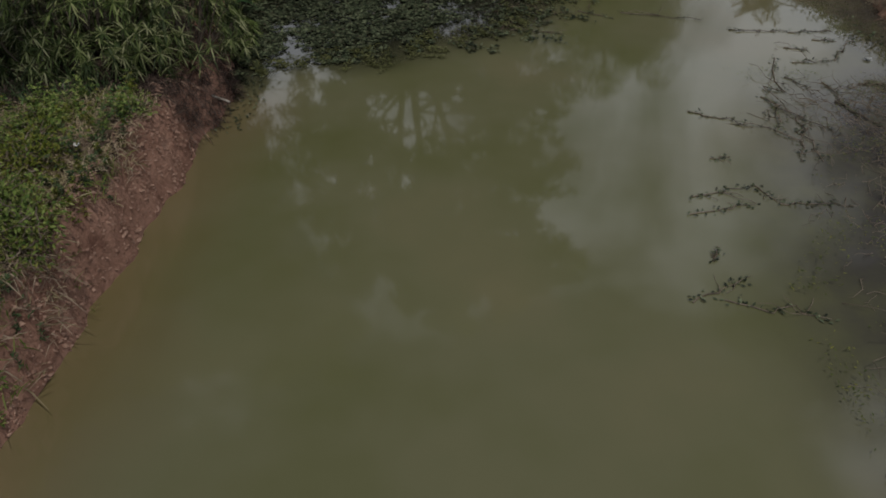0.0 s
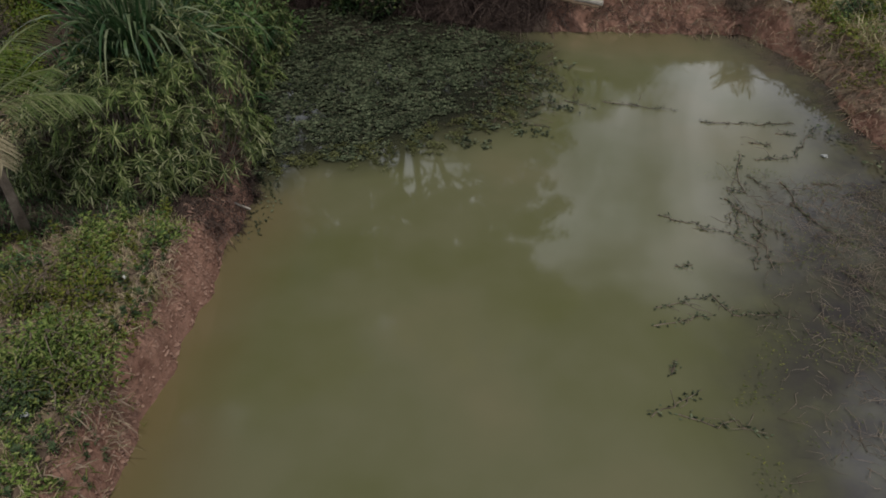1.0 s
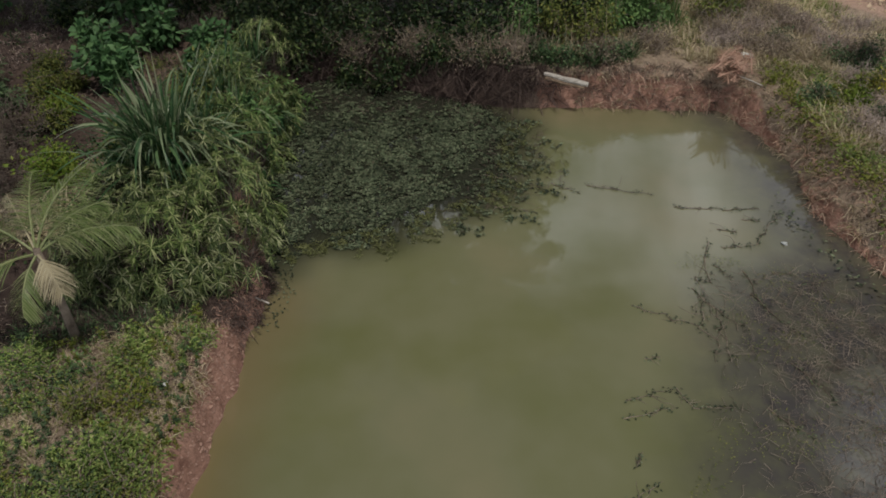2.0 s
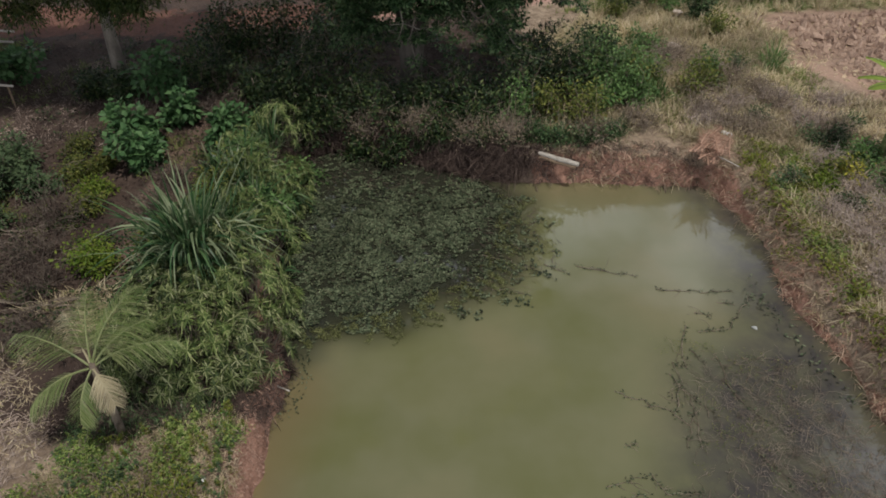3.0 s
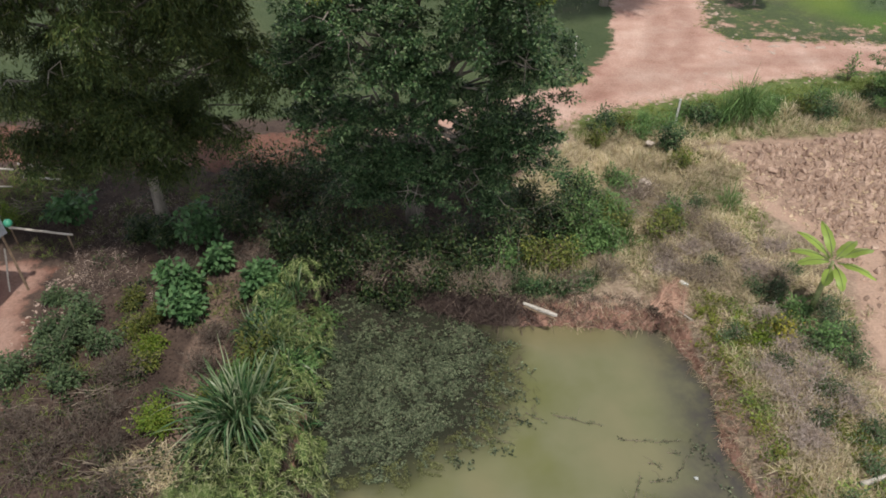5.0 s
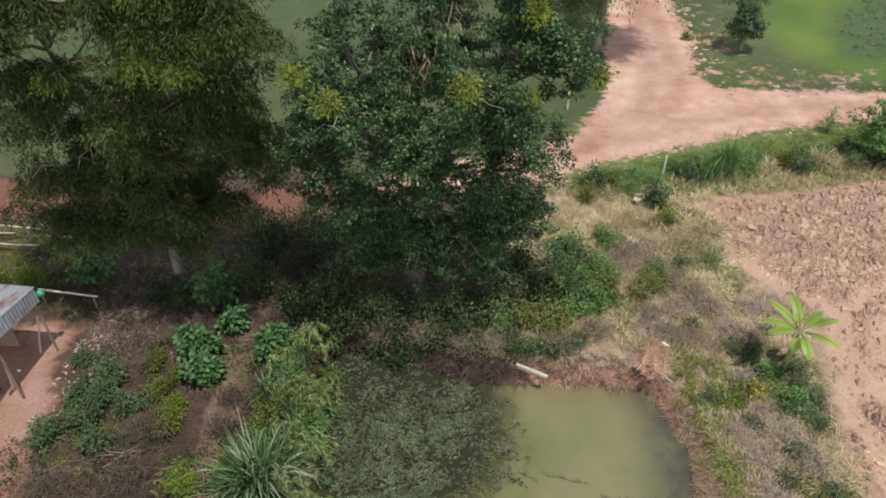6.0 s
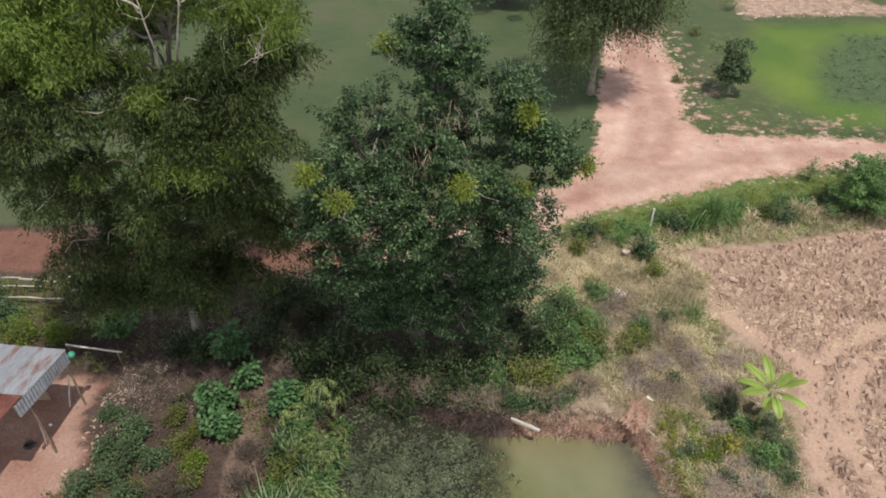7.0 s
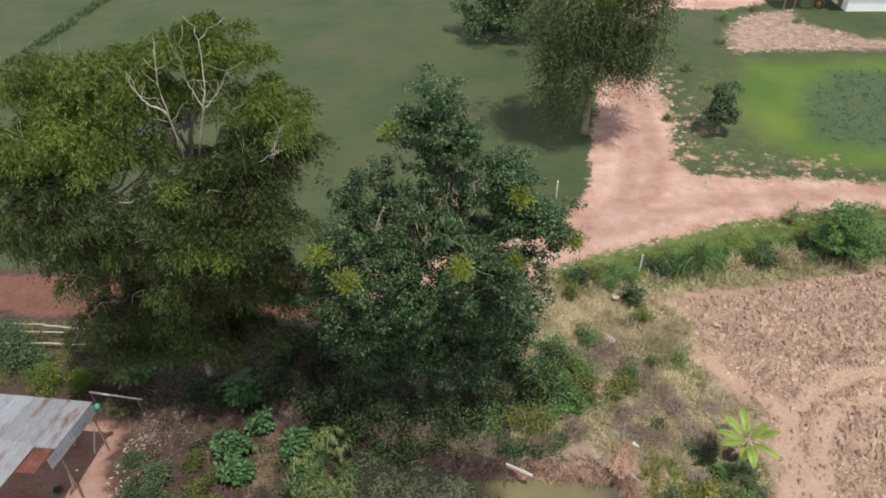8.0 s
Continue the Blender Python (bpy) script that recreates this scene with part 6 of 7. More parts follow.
floating("brush_weed", "yellow-brown weed caught in drowned branches", eastw, 0.038, 0.017, LEAF_YELLOW, 0.10)
rim = scatter(110, [(7.3, 12.6), (7.6, 11.4), (7.9, 10.2), (8.3, 9.0), (8.6, 9.2), (8.2, 10.6), (7.9, 12.0), (7.7, 13.2)])[:, :2]
floating("rim_weed", "green weed along the foot of the dry bank", rim, 0.09, 0.045, LEAF_POND, 0.12)


def drowned_brush():
    """The tangle of dead twigs that sticks out of the shallow side."""
    b = Build()
    keep = lambda x, y: ease(x - 0.12 * (y - 6), 3.7, 7.3) ** 1.3
    pts = scatter(3400, [(3.8, 1.0), (3.9, 6.0), (4.8, 8.0), (5.4, 10.6), (7.6, 10.4), (8.3, 8.5), (8.5, 1.0)], keep)
    for p in pts:
        a, L = RNG.uniform(0, 2 * np.pi), RNG.uniform(0.12, 0.62)
        s = np.array((p[0], p[1], RNG.uniform(-0.03, 0.05)))
        e = s + (np.cos(a) * L, np.sin(a) * L, RNG.uniform(-0.05, 0.16))
        tube(b, bend(s, e, 5, 0.22), np.linspace(RNG.uniform(0.0025, 0.0065), 0.002, 5), 4, False)
    tagged(part("drowned_brush", b, TWIG_DEAD), "tangle of grey-brown dead twigs standing in shallow water", "dead twigs", kind="stuff")


drowned_brush()


def branch(x0, y0, x1, y1, thick=0.010, leafy=True, fork=3, sag=0.0):
    root = thing("floating_branch", "thin dead branch with wet weed lying in the pond", "branch", pose(x0, y0, 0), "branches lying in the pond")
    b = Build()
    L = math.hypot(x1 - x0, y1 - y0)
    line = bend((0, 0, 0.01), (x1 - x0, y1 - y0, 0.02), 9, 0.09)
    line[:, 2] = np.abs(line[:, 2]) * 0.35 + 0.005
    tube(b, line, np.linspace(thick, thick * 0.35, 9), 5)
    part("stem", b, TWIG_DEAD, root)
    for i in range(fork):
        p = line[RNG.integers(2, 8)]
        tw = Build()
        tube(tw, bend(p, p + RNG.normal(0, 0.18 * L + 0.05, 3) * (1, 1, 0.12), 4, 0.2), np.linspace(thick * 0.5, 0.003, 4), 4, False)
        part("side_twig", tw, TWIG_DEAD, root)
    if leafy:
        lb = Build()
        n = int(34 * L) + 8
        s = RNG.random(n)
        c = np.array([np.interp(s * 8, np.arange(9), line[:, k]) for k in range(3)]).T + RNG.normal(0, 0.035, (n, 3)) * (1, 1, 0.3)
        c[:, 2] = np.abs(c[:, 2]) + 0.004
        leaves(lb, c, RNG.normal(0, 1, (n, 3)) * (1, 1, 0.2), np.tile((0, 0, 1.0), (n, 1)), RNG.uniform(0.03, 0.08, n), 0.028)
        tagged(part("clinging_weed", lb, LEAF_POND, root), kind="stuff")


for spec in [(3.43, 13.56, 4.89, 13.14), (2.63, 13.64, 3.25, 13.20), (5.25, 12.68, 6.31, 12.60), (6.29, 12.54, 7.09, 12.62), (6.58, 12.19, 6.99, 12.10),
             (5.95, 11.86, 6.31, 11.75), (5.86, 11.22, 6.61, 11.31), (6.61, 11.31, 7.44, 12.44), (3.63, 9.51, 4.69, 8.97), (4.89, 9.98, 5.53, 8.90)]:
    branch(*spec)
for spec in [(5.52, 10.67, 5.76, 10.28), (6.60, 10.43, 7.04, 10.34), (6.97, 10.05, 7.32, 10.13), (3.58, 8.18, 3.86, 8.21), (3.06, 7.26, 3.95, 7.52),
             (3.95, 7.52, 4.13, 7.11), (4.13, 7.11, 5.01, 7.07), (2.96, 6.90, 3.83, 7.11), (2.57, 5.35, 3.31, 5.77), (2.91, 5.39, 3.89, 5.10)]:
    branch(*spec, thick=0.008)
for spec in [(6.04, 10.49, 6.12, 9.19), (5.04, 9.82, 4.78, 8.08), (5.96, 9.81, 6.56, 8.61), (2.98, 6.02, 3.12, 6.27), (5.19, 9.34, 5.06, 8.08),
             (5.64, 11.42, 4.75, 9.20), (6.06, 8.07, 6.51, 7.10), (5.32, 7.11, 5.88, 6.46), (1.08, 14.03, 1.94, 13.64), (1.25, 12.71, 2.18, 12.48)]:
    branch(*spec, thick=0.011, fork=5)


def dead_shrub(x, y, r, h, n=70, withered=GRASS_DEAD, twig=TWIG_DEAD):
    root = thing("dead_shrub", "leafless grey-brown dead shrub among dry grass", "shrub", pose(x, y, on_ground(x, y)), "dead shrubs")
    b = Build()
    for i in range(n):
        a, rr = RNG.uniform(0, 2 * np.pi), r * RNG.uniform(0.2, 1.1)
        tip = np.array((rr * np.cos(a), rr * np.sin(a), h * RNG.uniform(0.4, 1.1)))
        line = bend((tip[0] * 0.2, tip[1] * 0.2, 0), tip, 6, 0.2)
        tube(b, line, np.linspace(0.012, 0.004, 6), 4, False)
        for k in range(4):
            p = line[RNG.integers(2, 6)]
            tube(b, bend(p, p + RNG.normal(0, 0.16, 3), 3, 0.2), (0.006, 0.004, 0.003), 4, False)
    tagged(part("twig_mass", b, twig, root), kind="stuff")
    lf = Build()
    m = n * 14
    p = RNG.normal(0, 0.5, (m, 3)) * (r, r, 0) + np.column_stack([np.zeros(m), np.zeros(m), RNG.uniform(0.05, h * 0.9, m)])
    leaves(lf, p, RNG.normal(0, 1, (m, 3)) + (0, 0, -0.4), unit(RNG.normal(0, 1, (m, 3)) + (0, 0, 0.5)), 0.07, 0.025)
    tagged(part("withered_leaf", lf, withered, root), kind="stuff")


for spec in [(9.4, 18.7, 0.7, 0.5), (8.2, 20.0, 0.7, 0.5), (7.4, 23.0, 0.8, 0.6), (8.3, 24.0, 0.8, 0.6), (9.2, 23.0, 0.6, 0.5), (6.0, 19.0, 0.7, 0.5), (4.6, 18.4, 0.7, 0.5),
             (10.6, 20.4, 0.6, 0.4), (11.8, 18.6, 0.7, 0.5), (9.6, 22.1, 0.8, 0.6), (10.4, 21.2, 0.6, 0.5), (8.8, 18.9, 0.6, 0.4), (0.9, 18.3, 0.6, 0.8), (2.0, 18.2, 0.6, 0.8), (-0.6, 18.9, 0.6, 0.8), (-2.3, 19.4, 0.7, 0.9)]:
    dead_shrub(*spec)
for spec in [(10.1, 14.4, 0.8, 0.55), (10.5, 13.3, 0.85, 0.6), (10.9, 15.4, 0.7, 0.5), (10.2, 11.9, 0.8, 0.5), (10.7, 16.6, 0.6, 0.5), (10.8, 20.4, 0.7, 0.45), (9.4, 20.3, 0.7, 0.45), (8.1, 19.2, 0.7, 0.5), (8.6, 21.5, 0.7, 0.5), (11.2, 19.1, 0.7, 0.5),
             (11.4, 14.2, 0.8, 0.6), (11.9, 13.0, 0.8, 0.55), (7.2, 22.4, 0.7, 0.5), (7.9, 24.0, 0.8, 0.5), (9.0, 22.6, 0.7, 0.5), (12.4, 20.4, 0.6, 0.4)]:
    dead_shrub(*spec, n=60, withered=GRASS_PALE, twig=TWIG_PALE)
for spec in [(-9.6, 12.9, 0.9, 0.7), (-10.4, 12.2, 0.9, 0.6), (-9.0, 11.8, 0.8, 0.5), (-9.8, 14.4, 0.9, 0.8), (-10.8, 11.2, 0.9, 0.6), (-11.8, 12.4, 0.9, 0.6),
             (-7.3, 14.6, 0.6, 0.6), (-8.6, 10.4, 0.8, 0.4), (-12.4, 11.4, 0.9, 0.6), (-7.2, 15.9, 0.6, 0.6), (-6.6, 19.6, 0.8, 0.9), (-9.2, 19.3, 0.7, 0.7)]:
    dead_shrub(*spec, n=64, withered=GRASS_UMBER_SHADED, twig=TWIG_DARK)


# ---- things lying about the pond ----
def lump(build, centre, size, rough=0.25, seg=7, rings=5):
    """A rough closed stone or clod."""
    v = [(0, 0, -1)]
    for i in range(1, rings):
        a = np.pi * i / rings
        for k in range(seg):
            p = 2 * np.pi * k / seg
            v.append((np.sin(a) * np.cos(p), np.sin(a) * np.sin(p), -np.cos(a)))
    v.append((0, 0, 1))
    v = np.array(v)
    v *= (1 + RNG.normal(0, rough, (len(v), 1)))
    v = v * size + centre
    q, t, e = [], [], len(v) - 1
    for k in range(seg):
        k2 = (k + 1) % seg
        t += [(0, 1 + k2, 1 + k), (e, e - seg + k, e - seg + k2)]
        for i in range(rings - 2):
            q.append((1 + i * seg + k, 1 + i * seg + k2, 1 + (i + 1) * seg + k2, 1 + (i + 1) * seg + k))
    build.add(v, q, t)


def rod(name, label, category, a, b, r, material, sides=8, wob=0.02, kind=""):
    a, b = np.array(a, float), np.array(b, float)
    bd = Build()
    tube(bd, bend(a, b, 7, wob) - a, np.linspace(r, r * 0.8, 7), sides)
    ob = part(name, bd, material, None, smooth=True)
    ob.location = a
    return tagged(ob, label, category, kind=kind)


def old_log():
    a, b = np.array((2.85, 17.55, 0.92)), np.array((3.93, 17.0, 0.86))
    root = thing("old_log", "split pale weathered log jutting from the far bank", "log", pose(*a))
    line = bend((0, 0, 0), b - a, 8, 0.015)
    bd = Build()
    tube(bd, line, (0.05, 0.06, 0.065, 0.07, 0.075, 0.075, 0.07, 0.06), 10)
    part("trunk", bd, WOOD_PALE, root)
    sl = Build()
    tube(sl, line * 0.9 + (0.02, -0.07, -0.09), np.linspace(0.05, 0.035, 8), 7)
    part("split_piece", sl, WOOD_BROWN, root, "darker split underside of the log")


old_log()
rod("dry_stick", "long pale dry stick on the bank", "stick", (7.85, 17.22, 1.02), (8.32, 16.62, 1.0), 0.022, WOOD_PALE)
rod("dry_stick", "short white stick at the water's edge", "stick", (-3.39, 9.45, 0.33), (-3.08, 9.33, 0.27), 0.02, WOOD_PALE)
rod("fallen_bough", "long grey fallen bough on the far bank", "branch", (0.6, 18.4, 1.05), (2.6, 17.75, 1.0), 0.05, TWIG_DEAD, wob=0.06)
rod("drain_pipe", "short end of white plastic drain pipe", "pipe", (8.42, 18.5, 1.02), (8.62, 18.28, 1.05), 0.075, WHITE_PLASTIC, 12, 0.0)
rod("fallen_log", "short grey weathered log in dry grass", "log", (11.0, 10.45, 1.08), (11.8, 10.65, 1.14), 0.075, WOOD_PALE, 9, 0.03)
rod("curved_root", "thin pale root trailing down the bank", "root", (-5.3, 8.9, 1.1), (-4.85, 8.35, 0.97), 0.012, WOOD_PALE, 5, 0.2)


def frond_pile(x, y):
    root = thing("dry_frond_pile", "heap of dry reddish palm fronds on the bank", "fronds", pose(x, y, on_ground(x, y)))
    for i in range(22):
        b = Build()
        a = RNG.uniform(0.6, 1.5)
        s = RNG.uniform(-0.4, 0.4, 2)
        L = RNG.uniform(0.9, 1.5)
        p = np.array((s[0], s[1], 0.18 + 0.02 * i))
        tube(b, bend(p - (np.cos(a) * L / 2, np.sin(a) * L / 2, 0), p + (np.cos(a) * L / 2, np.sin(a) * L / 2, 0.02), 5, 0.05), np.linspace(0.022, 0.008, 5), 5)
        lf = Build()
        m = 26
        at = np.linspace(-0.45, 0.45, m)[:, None] * np.array((np.cos(a), np.sin(a), 0.02)) * L + p
        blades(lf, at, np.array((-np.sin(a), np.cos(a), 0.05)) * np.where(np.arange(m) % 2, 1, -1)[:, None] + np.array((np.cos(a), np.sin(a), 0)) * 0.7, 0.2, 0.02, 0.15, 2)
        stalk = part("frond_stalk", b, FROND_RUSSET, root)
        part("leaf_blade", lf, FROND_RUSSET, stalk)


frond_pile(7.75, 17.5)


def crumpled(name, label, x, y, z, size, material=WHITE_PLASTIC):
    b = Build()
    for i in range(3):
        lump(b, RNG.normal(0, size * 0.4, 3) * (1, 1, 0.25) + (0, 0, size * 0.3), np.array((1, 1, 0.45)) * size * RNG.uniform(0.5, 0.9), 0.3)
    ob = part(name, b, material)
    ob.location = (x, y, z)
    tagged(ob, label, "litter")


crumpled("plastic_bag", "crumpled white plastic bag afloat at the weed's edge", 7.2, 11.33, 0.0, 0.055, PLASTIC_CLEAR)
crumpled("litter_scrap", "small white scrap floating by the pond weed", 2.03, 16.17, 0.0, 0.04)
crumpled("paper_cup", "round white scrap of litter in bank weeds", -3.99, 6.75, on_ground(-3.99, 6.75) + 0.12, 0.032)
crumpled("plastic_bag", "crumpled white bag lying in bank weeds", -4.3, 4.6, on_ground(-4.3, 4.6) + 0.1, 0.055)
crumpled("white_rock", "pale boulder beside the dark verge bush", 9.3, 27.6, on_ground(9.3, 27.6) + 0.3, 0.2, STONE)
crumpled("white_rock", "pale rock lying in dry grass", 8.55, 24.6, on_ground(8.55, 24.6) + 0.1, 0.28, STONE)


def marker_post(x, y, h):
    z = on_ground(x, y)
    root = thing("boundary_post", "slim pale concrete boundary post in roadside grass", "post", pose(x, y, z - 0.1), "boundary posts")
    b = Build()
    box(b, (-0.04, -0.04, 0), (0.04, 0.04, h))
    part("shaft", b, CONCRETE, root)
    c = Build()
    box(c, (-0.045, -0.045, h), (0.045, 0.045, h + 0.04))
    part("cap", c, CONCRETE, root)


marker_post(11.19, 29.9, 1.35)
marker_post(7.45, 37.2, 1.4)


# ---- fence, poles and shed on the west side ----
def fence():
    root = thing("pole_fence", "rough fence of pale bamboo rails on wooden posts", "fence", pose(-20, 25, 1.0))
    for x in np.arange(-28, -15.4, 1.6):
        b = Build()
        tube(b, bend((x + 20, 0.1 * math.sin(x), -0.2), (x + 20.05, 0.1 * math.sin(x), 0.9), 4, 0.03), (0.05, 0.045, 0.045, 0.04), 7)
        part("post", b, WOOD_BROWN, root)
    for x0, x1, y0, y1, z in [(-28, -20, 0.55, 0.35, 0.65), (-20, -17.7, 0.3, 0.0, 0.62), (-17.8, -15.6, 0.5, 0.1, 0.6), (-17.3, -15.4, -0.3, -0.5, 0.45), (-28, -19, 0.2, 0.1, 0.3), (-23, -17.6, -0.5, -0.7, 0.25)]:
        b = Build()
        tube(b, bend((x0 + 20, y0, z), (x1 + 20, y1, z), 7, 0.01), np.linspace(0.05, 0.04, 7), 7)
        part("rail", b, WOOD_PALE, root)


fence()


def pole_rail():
    root = thing("bamboo_rail", "long pale bamboo pole on low wooden props", "pole", pose(-15.95, 20.9, 1.0))
    b = Build()
    tube(b, bend((0, 0, 0.7), (2.5, -0.4, 0.66), 8, 0.006), np.linspace(0.05, 0.04, 8), 8)
    part("pole", b, WOOD_PALE, root)
    for x in (0.05, 2.3):
        p = Build()
        tube(p, [(x, -0.16 * x, -0.15), (x, -0.16 * x, 0.66)], 0.035, 7)
        part("prop", p, WOOD_BROWN, root)


pole_rail()


def brush_pile(x, y, n, L, wood=TWIG_DEAD):
    root = thing("brushwood_pile", "loose pile of grey cut branches on the ground", "branches", pose(x, y, on_ground(x, y)), "brushwood piles")
    for i in range(n):
        b = Build()
        a = RNG.normal(0.1, 0.35)
        p = RNG.normal(0, 0.3, 3) * (1.2, 0.7, 0) + (0, 0, 0.04 + 0.018 * i)
        w = np.array((np.cos(a), np.sin(a), 0)) * RNG.uniform(0.5, 1) * L / 2
        tube(b, bend(p - w, p + w, 6, 0.08), np.linspace(0.016, 0.006, 6), 5)
        part("stick", b, wood, root)


brush_pile(-16.4, 23.1, 14, 2.2)
brush_pile(-15.6, 24.2, 9, 1.8)
brush_pile(-7.9, 11.0, 14, 1.3)
brush_pile(-10.2, 13.4, 14, 1.3)
brush_pile(-9.2, 10.9, 12, 1.2)
brush_pile(-8.6, 12.9, 9, 1.0)
brush_pile(-12.0, 13.0, 10, 1.2)


def corrugated(w, l, waves, amp=0.018):
    """A corrugated sheet, w across and l long, 3 mm thick."""
    n = waves * 6 + 1
    x = np.linspace(0, w, n)
    z = amp * np.sin(np.linspace(0, waves * 2 * np.pi, n))
    v = np.concatenate([np.column_stack([x, np.full(n, y), z + dz]) for dz in (0.003, -0.003) for y in (0, l / 2, l)])
    q = []
    for s in (0, 1):
        for r in (0, 1):
            o = s * 3 * n + r * n
            for i in range(n - 1):
                f = (o + i, o + i + 1, o + n + i + 1, o + n + i)
                q.append(f if s == 0 else f[::-1])
    for i in range(n - 1):
        q += [(i, 3 * n + i, 3 * n + i + 1, i + 1), (2 * n + i, 2 * n + i + 1, 5 * n + i + 1, 5 * n + i)]
    for e in (0, n - 1):
        for r in (0, 1):
            q.append((r * n + e, (r + 1) * n + e, 3 * n + (r + 1) * n + e, 3 * n + r * n + e))
    return Build().add(v, q)


def shed():
    """An open shed: tin sheets on a pole frame."""
    root = thing("tin_shed", "open pole shed roofed with rusty corrugated tin sheets", "shed", pose(-14.2, 18.43, 1.0, 0, 0, -6.5))
    w, lift = 0.83, math.tan(radians(9))
    for i in range(10):
        ob = part("roof_sheet", corrugated(w + 0.05, 2.6, 8), TIN, root)
        ob.matrix_local = pose(-(i + 1) * w, -2.55, 3.02 + 2.5 * lift + 0.008 * (i % 2), -9, 0.4 * (i % 3 - 1), 0)
        if i >= 1:
            ob = part("roof_sheet", corrugated(w + 0.05, 2.6, 8), TIN, root, "streaked rusty tin sheet")
            ob.matrix_local = pose(-(i + 1) * w, -4.95, 3.04 + 4.95 * lift + 0.008 * (i % 2), -9, 0.5 * (i % 3 - 1), 0)
    ob = part("roof_sheet", corrugated(0.83, 1.35, 8), RUST_TIN, root, "dark red rusty tin sheet")
    ob.matrix_local = pose(-0.84, -3.78, 2.985 + 3.75 * lift, -9, 0, 2)
    for y0, y1 in ((-0.05, -1.6), (-1.55, -3.1)):
        n = 61
        y = np.linspace(y0, y1, n)
        wavy = 0.012 * np.sin(np.linspace(0, 20 * np.pi, n))
        top = 2.99 - y * lift
        v = np.concatenate([np.column_stack([0.04 + wavy + t, y, top - h]) for t in (0.002, -0.002) for h in (0.0, 0.62)])
        q = []
        for k in range(n - 1):
            q += [(k, k + 1, n + k + 1, n + k), (2 * n + k + 1, 2 * n + k, 3 * n + k, 3 * n + k + 1), (k, 2 * n + k, 2 * n + k + 1, k + 1), (n + k, n + k + 1, 3 * n + k + 1, 3 * n + k)]
        part("side_sheet", Build().add(v, q), TIN, root, "grey tin sheet hung under the roof edge")
    for x, y in [(-0.12, -0.15), (-0.12, -2.4), (-1.0, -4.6), (-3.0, -0.15), (-3.0, -4.6), (-5.6, -0.15), (-5.6, -4.6), (-8.1, -0.15), (-8.1, -4.6)]:
        b = Build()
        tube(b, [(x, y, -0.25), (x + 0.02, y, 1.4), (x, y, 2.98 - y * lift)], (0.045, 0.04, 0.04), 8)
        part("post", b, WOOD_BROWN, root)
    for y, z in [(-0.15, 2.98), (-2.4, 3.33), (-4.6, 3.68)]:
        b = Build()
        tube(b, [(-8.2, y, z), (-4, y, z), (-0.05 if y > -4 else -0.95, y, z)], 0.045, 7)
        part("beam", b, WOOD_BROWN, root)
    for p, q in [((-0.1, -0.3, 1.9), (-0.65, -0.35, 0.0)), ((-0.2, -2.3, 1.8), (-0.62, -2.15, 0.0))]:
        b = Build()
        tube(b, bend(p, q, 4, 0.01), 0.03, 7)
        part("prop", b, WOOD_PALE, root, "pale leaning prop")
    b = Build()
    box(b, (-8.2, -0.12, -0.1), (-1.6, -0.06, 1.4))
    part("back_wall", b, WOOD_BROWN, root, "dark board wall at the back")


shed()


def ball_float():
    b = Build()
    lump(b, (0, 0, 0), 0.14, 0.0, 14, 10)
    ob = part("plastic_float", b, GREEN_PLASTIC, None, smooth=True)
    root = thing("hanging_float", "round green plastic float hung at the shed's corner", "float", pose(-14.05, 18.45, 3.72))
    ob.parent = root
    c = Build()
    tube(c, [(0, 0, 0.1), (-0.1, -0.02, 0.3)], 0.008, 5)
    part("cord", c, RUBBER, root)


ball_float()


def ring(build, centre, r, thick, axis, n=20, k=8):
    a = np.linspace(0, 2 * np.pi, n, endpoint=False)
    t = np.linspace(0, 2 * np.pi, k, endpoint=False)
    A, T = np.meshgrid(a, t, indexing="ij")
    p = np.stack([(r + thick * np.cos(T)) * np.cos(A), thick * 1.2 * np.sin(T), (r + thick * np.cos(T)) * np.sin(A)], -1)
    m = pose(0, 0, 0, axis[0], axis[1], axis[2]).to_3x3()
    p = p.reshape(-1, 3) @ np.array(m).T + centre
    i = np.arange(n * k).reshape(n, k)
    q = np.stack([i, np.roll(i, -1, 0), np.roll(np.roll(i, -1, 0), -1, 1), np.roll(i, -1, 1)], -1).reshape(-1, 4)
    build.add(p, q)


def tyre(x, y):
    root = thing("discarded_tyre", "worn black tyre lying on bare earth", "tyre", pose(x, y, on_ground(x, y) + 0.06))
    b = Build()
    ring(b, (0, 0, 0), 0.15, 0.055, (90, 0, 0))
    part("carcass", b, RUBBER, root, smooth=True)


tyre(-15.75, 16.35)
crumpled("white_bottle", "small white plastic bottle on bare earth", -15.3, 17.3, on_ground(-15.3, 17.3), 0.06)


def two_wheeler(x, y, turn):
    root = thing("tractor", "small two-wheel farm tractor parked by the house", "tractor", pose(x, y, 1.0, 0, 0, turn))
    for sx in (-0.45, 0.45):
        b = Build()
        ring(b, (sx, 0, 0.5), 0.38, 0.12, (0, 0, 90))
        wheel = part("wheel", b, RUBBER, root, smooth=True)
        h = Build()
        tube(h, [(sx - 0.05, 0, 0.5), (sx + 0.05, 0, 0.5)], 0.2, 12)
        part("hub", h, RED_PAINT, wheel)
    b = Build()
    box(b, (-0.28, 0.1, 0.5), (0.28, 1.1, 0.95))
    part("engine", b, RED_PAINT, root)
    for sx in (-0.25, 0.25):
        c = Build()
        tube(c, bend((sx, 0, 0.8), (sx * 1.4, -1.6, 1.05), 5, 0.01), 0.025, 6)
        part("handlebar", c, RUBBER, root)


two_wheeler(38.2, 70.9, 65)


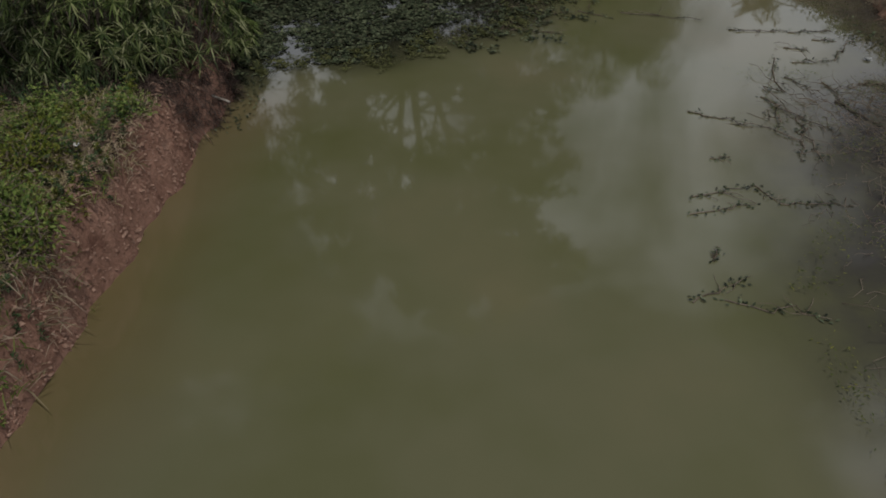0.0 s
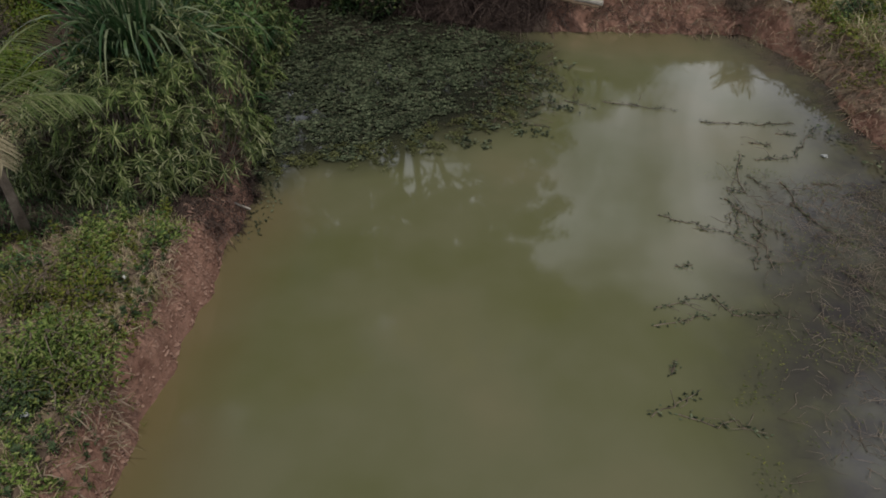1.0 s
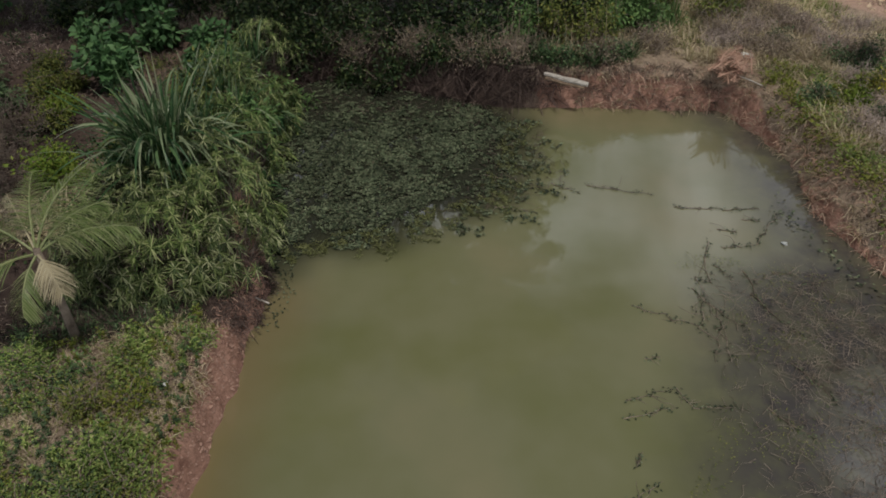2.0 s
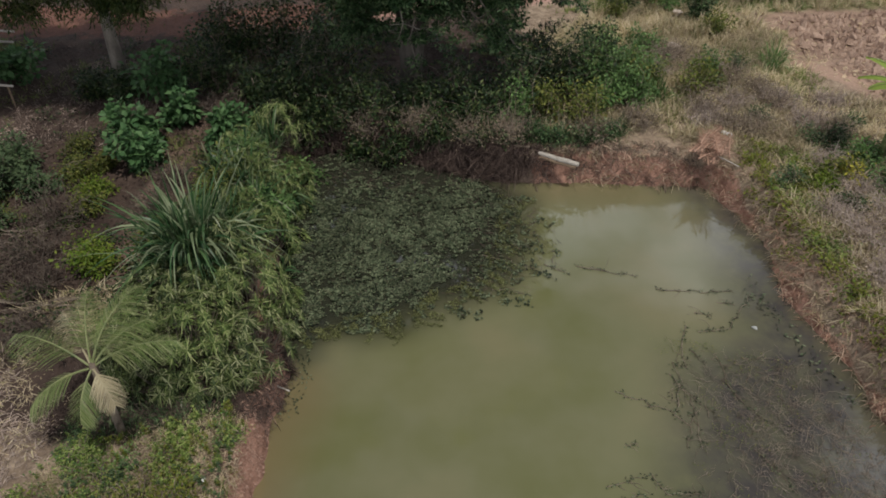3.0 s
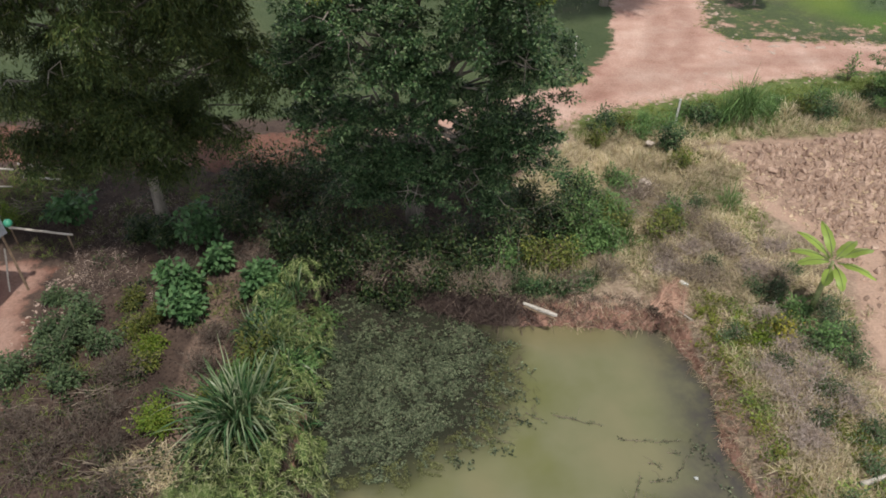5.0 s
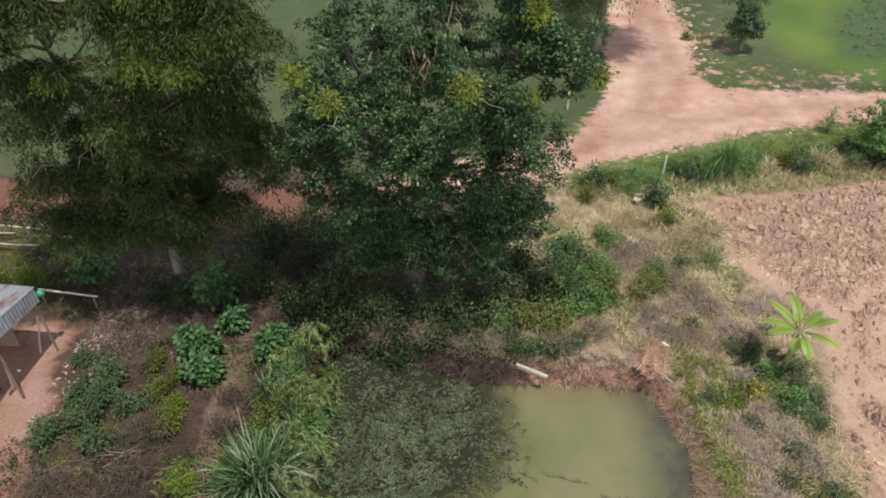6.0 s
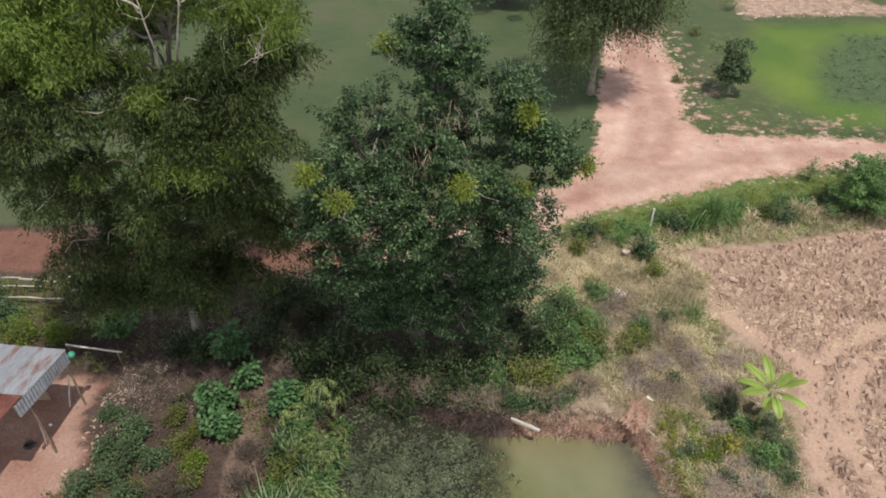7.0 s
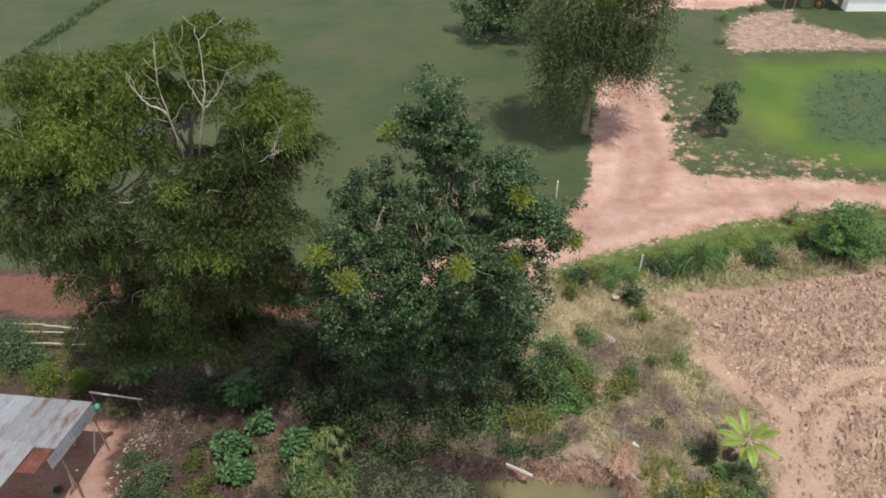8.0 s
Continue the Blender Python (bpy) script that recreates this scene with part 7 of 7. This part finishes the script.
def farmhouse():
    root = thing("farmhouse", "white-walled farmhouse with tin roof on timber posts", "house", pose(43.0, 72.2, 1.0))
    b = Build()
    box(b, (-2.6, -2.6, -0.2), (4.5, 3.5, 2.6))
    part("wall", b, WHITE_PLASTIC, root, "white rendered wall")
    r = Build()
    box(r, (-3.6, -2.9, 2.6), (5.0, 3.8, 2.75), pose(0, 0, 0, 3, 0, 0))
    part("roof", r, TIN, root)
    d = Build()
    box(d, (-2.64, -1.6, -0.1), (-2.59, -0.7, 1.9))
    part("door", d, WOOD_BROWN, root)
    for x in (-8.6, -7.6):
        p = Build()
        tube(p, [(x, -2.0, -0.2), (x, -2.0, 2.4)], 0.09, 8)
        part("timber_post", p, WOOD_BROWN, root)
    c = Build()
    box(c, (-9.0, -2.3, 2.4), (-3.6, 1.5, 2.5))
    part("awning", c, TIN, root)


farmhouse()


# ---- soil, clods and stones ----
def clods(name, label, pts, lo, hi, material, category, flat=0.55):
    """Jagged lumps, each its own shape."""
    b = Build()
    n = len(pts)
    body = np.array([(1, 0, 0), (0.5, 0.8, 0.1), (-0.5, 0.8, -0.1), (-1, 0, 0.1), (-0.5, -0.8, 0), (0.5, -0.8, 0.1), (0.25, 0.2, 0.8), (-0.3, -0.15, 0.75), (0, 0, -0.6)], float) * 0.5
    v = body[None] * RNG.uniform(0.55, 1.35, (n, 9, 1)) + RNG.normal(0, 0.09, (n, 9, 3))
    size = lo + (hi - lo) * RNG.random(n) ** 2.1
    a = RNG.uniform(0, 2 * np.pi, n)
    v = v * np.stack([RNG.uniform(0.8, 1.6, n), RNG.uniform(0.6, 1.0, n), np.full(n, flat * 1.5)], -1)[:, None]
    x = v[..., 0] * np.cos(a)[:, None] - v[..., 1] * np.sin(a)[:, None]
    y = v[..., 0] * np.sin(a)[:, None] + v[..., 1] * np.cos(a)[:, None]
    v = np.stack([x, y, v[..., 2]], -1) * size[:, None, None] + pts[:, None]
    f = np.array([(0, 1, 6), (1, 2, 6), (2, 7, 6), (2, 3, 7), (3, 4, 7), (4, 5, 7), (5, 6, 7), (5, 0, 6), (1, 0, 8), (2, 1, 8), (3, 2, 8), (4, 3, 8), (5, 4, 8), (0, 5, 8)])
    b.add(v, None, (np.arange(n)[:, None, None] * 9 + f).reshape(-1, 3))
    tagged(part(name, b, material), label, category, kind="stuff")


NEARFIELD = [(13.2, 27.6), (25.3, 30.0), (36, 31), (36, 13), (13.4, 13), (14.2, 16), (14.8, 18.5), (14.5, 20.8), (13.4, 23.4), (12.9, 26)]
clods("clods", "rough pinkish-brown clods of newly tilled earth", scatter(19000, NEARFIELD, lambda x, y: (1 - 0.9 * track_mask(x, y)) * (0.5 + 0.5 * ease(wave(x, y, 0.9, 3, 4.0), -0.15, 0.1)) * (1 - 0.6 * ease(14.9 - x, 0, 1.4))), 0.06, 0.40, CLOD, "soil", 0.85)
clods("field_stubble", "bits of pale straw and crumbs on the tilled field", scatter(6000, NEARFIELD, patchy(0.4, -0.1, 0.2, 61.0)), 0.04, 0.26, CLOD_STRAW, "soil", 0.6)
tufts("field_straw", "scattered straw on tilled earth", scatter(1300, NEARFIELD, patchy(0.3, -0.05, 0.2, 41.0)), 5, 0.28, 0.018, GRASS_DRY, 1.6, (0.3, 0.8))
clods("road_stones", "pale stones and lumps of sand along the road's edge", scatter(130, [(10, 33.5), (18, 36.6), (29, 38.6), (29, 39.8), (17, 41), (18.8, 48), (19, 55), (17, 55), (16.4, 42), (15.5, 39.5), (12, 37)], lambda x, y: 1 - ease(np.abs(outside(x, y, ROAD)), 0.2, 2.5)), 0.06, 0.5, SANDLUMP, "stones", 0.3)
clods("road_edge_stones", "small stones along the near road edge", scatter(120, [(4, 28.8), (12, 31.6), (23, 34.8), (30, 35.3), (30, 36.6), (23, 36.4), (12, 33.6), (4, 30.6)], lambda x, y: 1 - ease(np.abs(outside(x, y, ROAD)), 0.1, 1.5)), 0.05, 0.3, SANDLUMP, "stones", 0.35)
clods("rubble", "heaps of pale rubble on bare ground", scatter(520, GRAVEL[:5] + GRAVEL[7:]), 0.07, 0.42, SANDLUMP, "rubble", 0.45)
clods("bank_clods", "crumbled red clay along the pond's edge", scatter(3600, [(-3.95, 2.5), (-3.2, 2.5), (-2.8, 8.6), (-3.75, 8.6)], lambda x, y: (outside(x, y, POND) > 0.02) * 1.0), 0.012, 0.06, rough_material("clay_crumb", [(0.3, (0.20, 0.11, 0.08)), (0.7, (0.46, 0.30, 0.23))], 5.0, 0.9), "soil", 0.7)
clods("yard_litter", "pale rubble and scraps along the yard's edge", scatter(260, [(-14.0, 15), (-12.6, 15), (-12.2, 18), (-12.6, 19.5), (-13.6, 19.2)]), 0.03, 0.14, SANDLUMP, "rubble", 0.4)
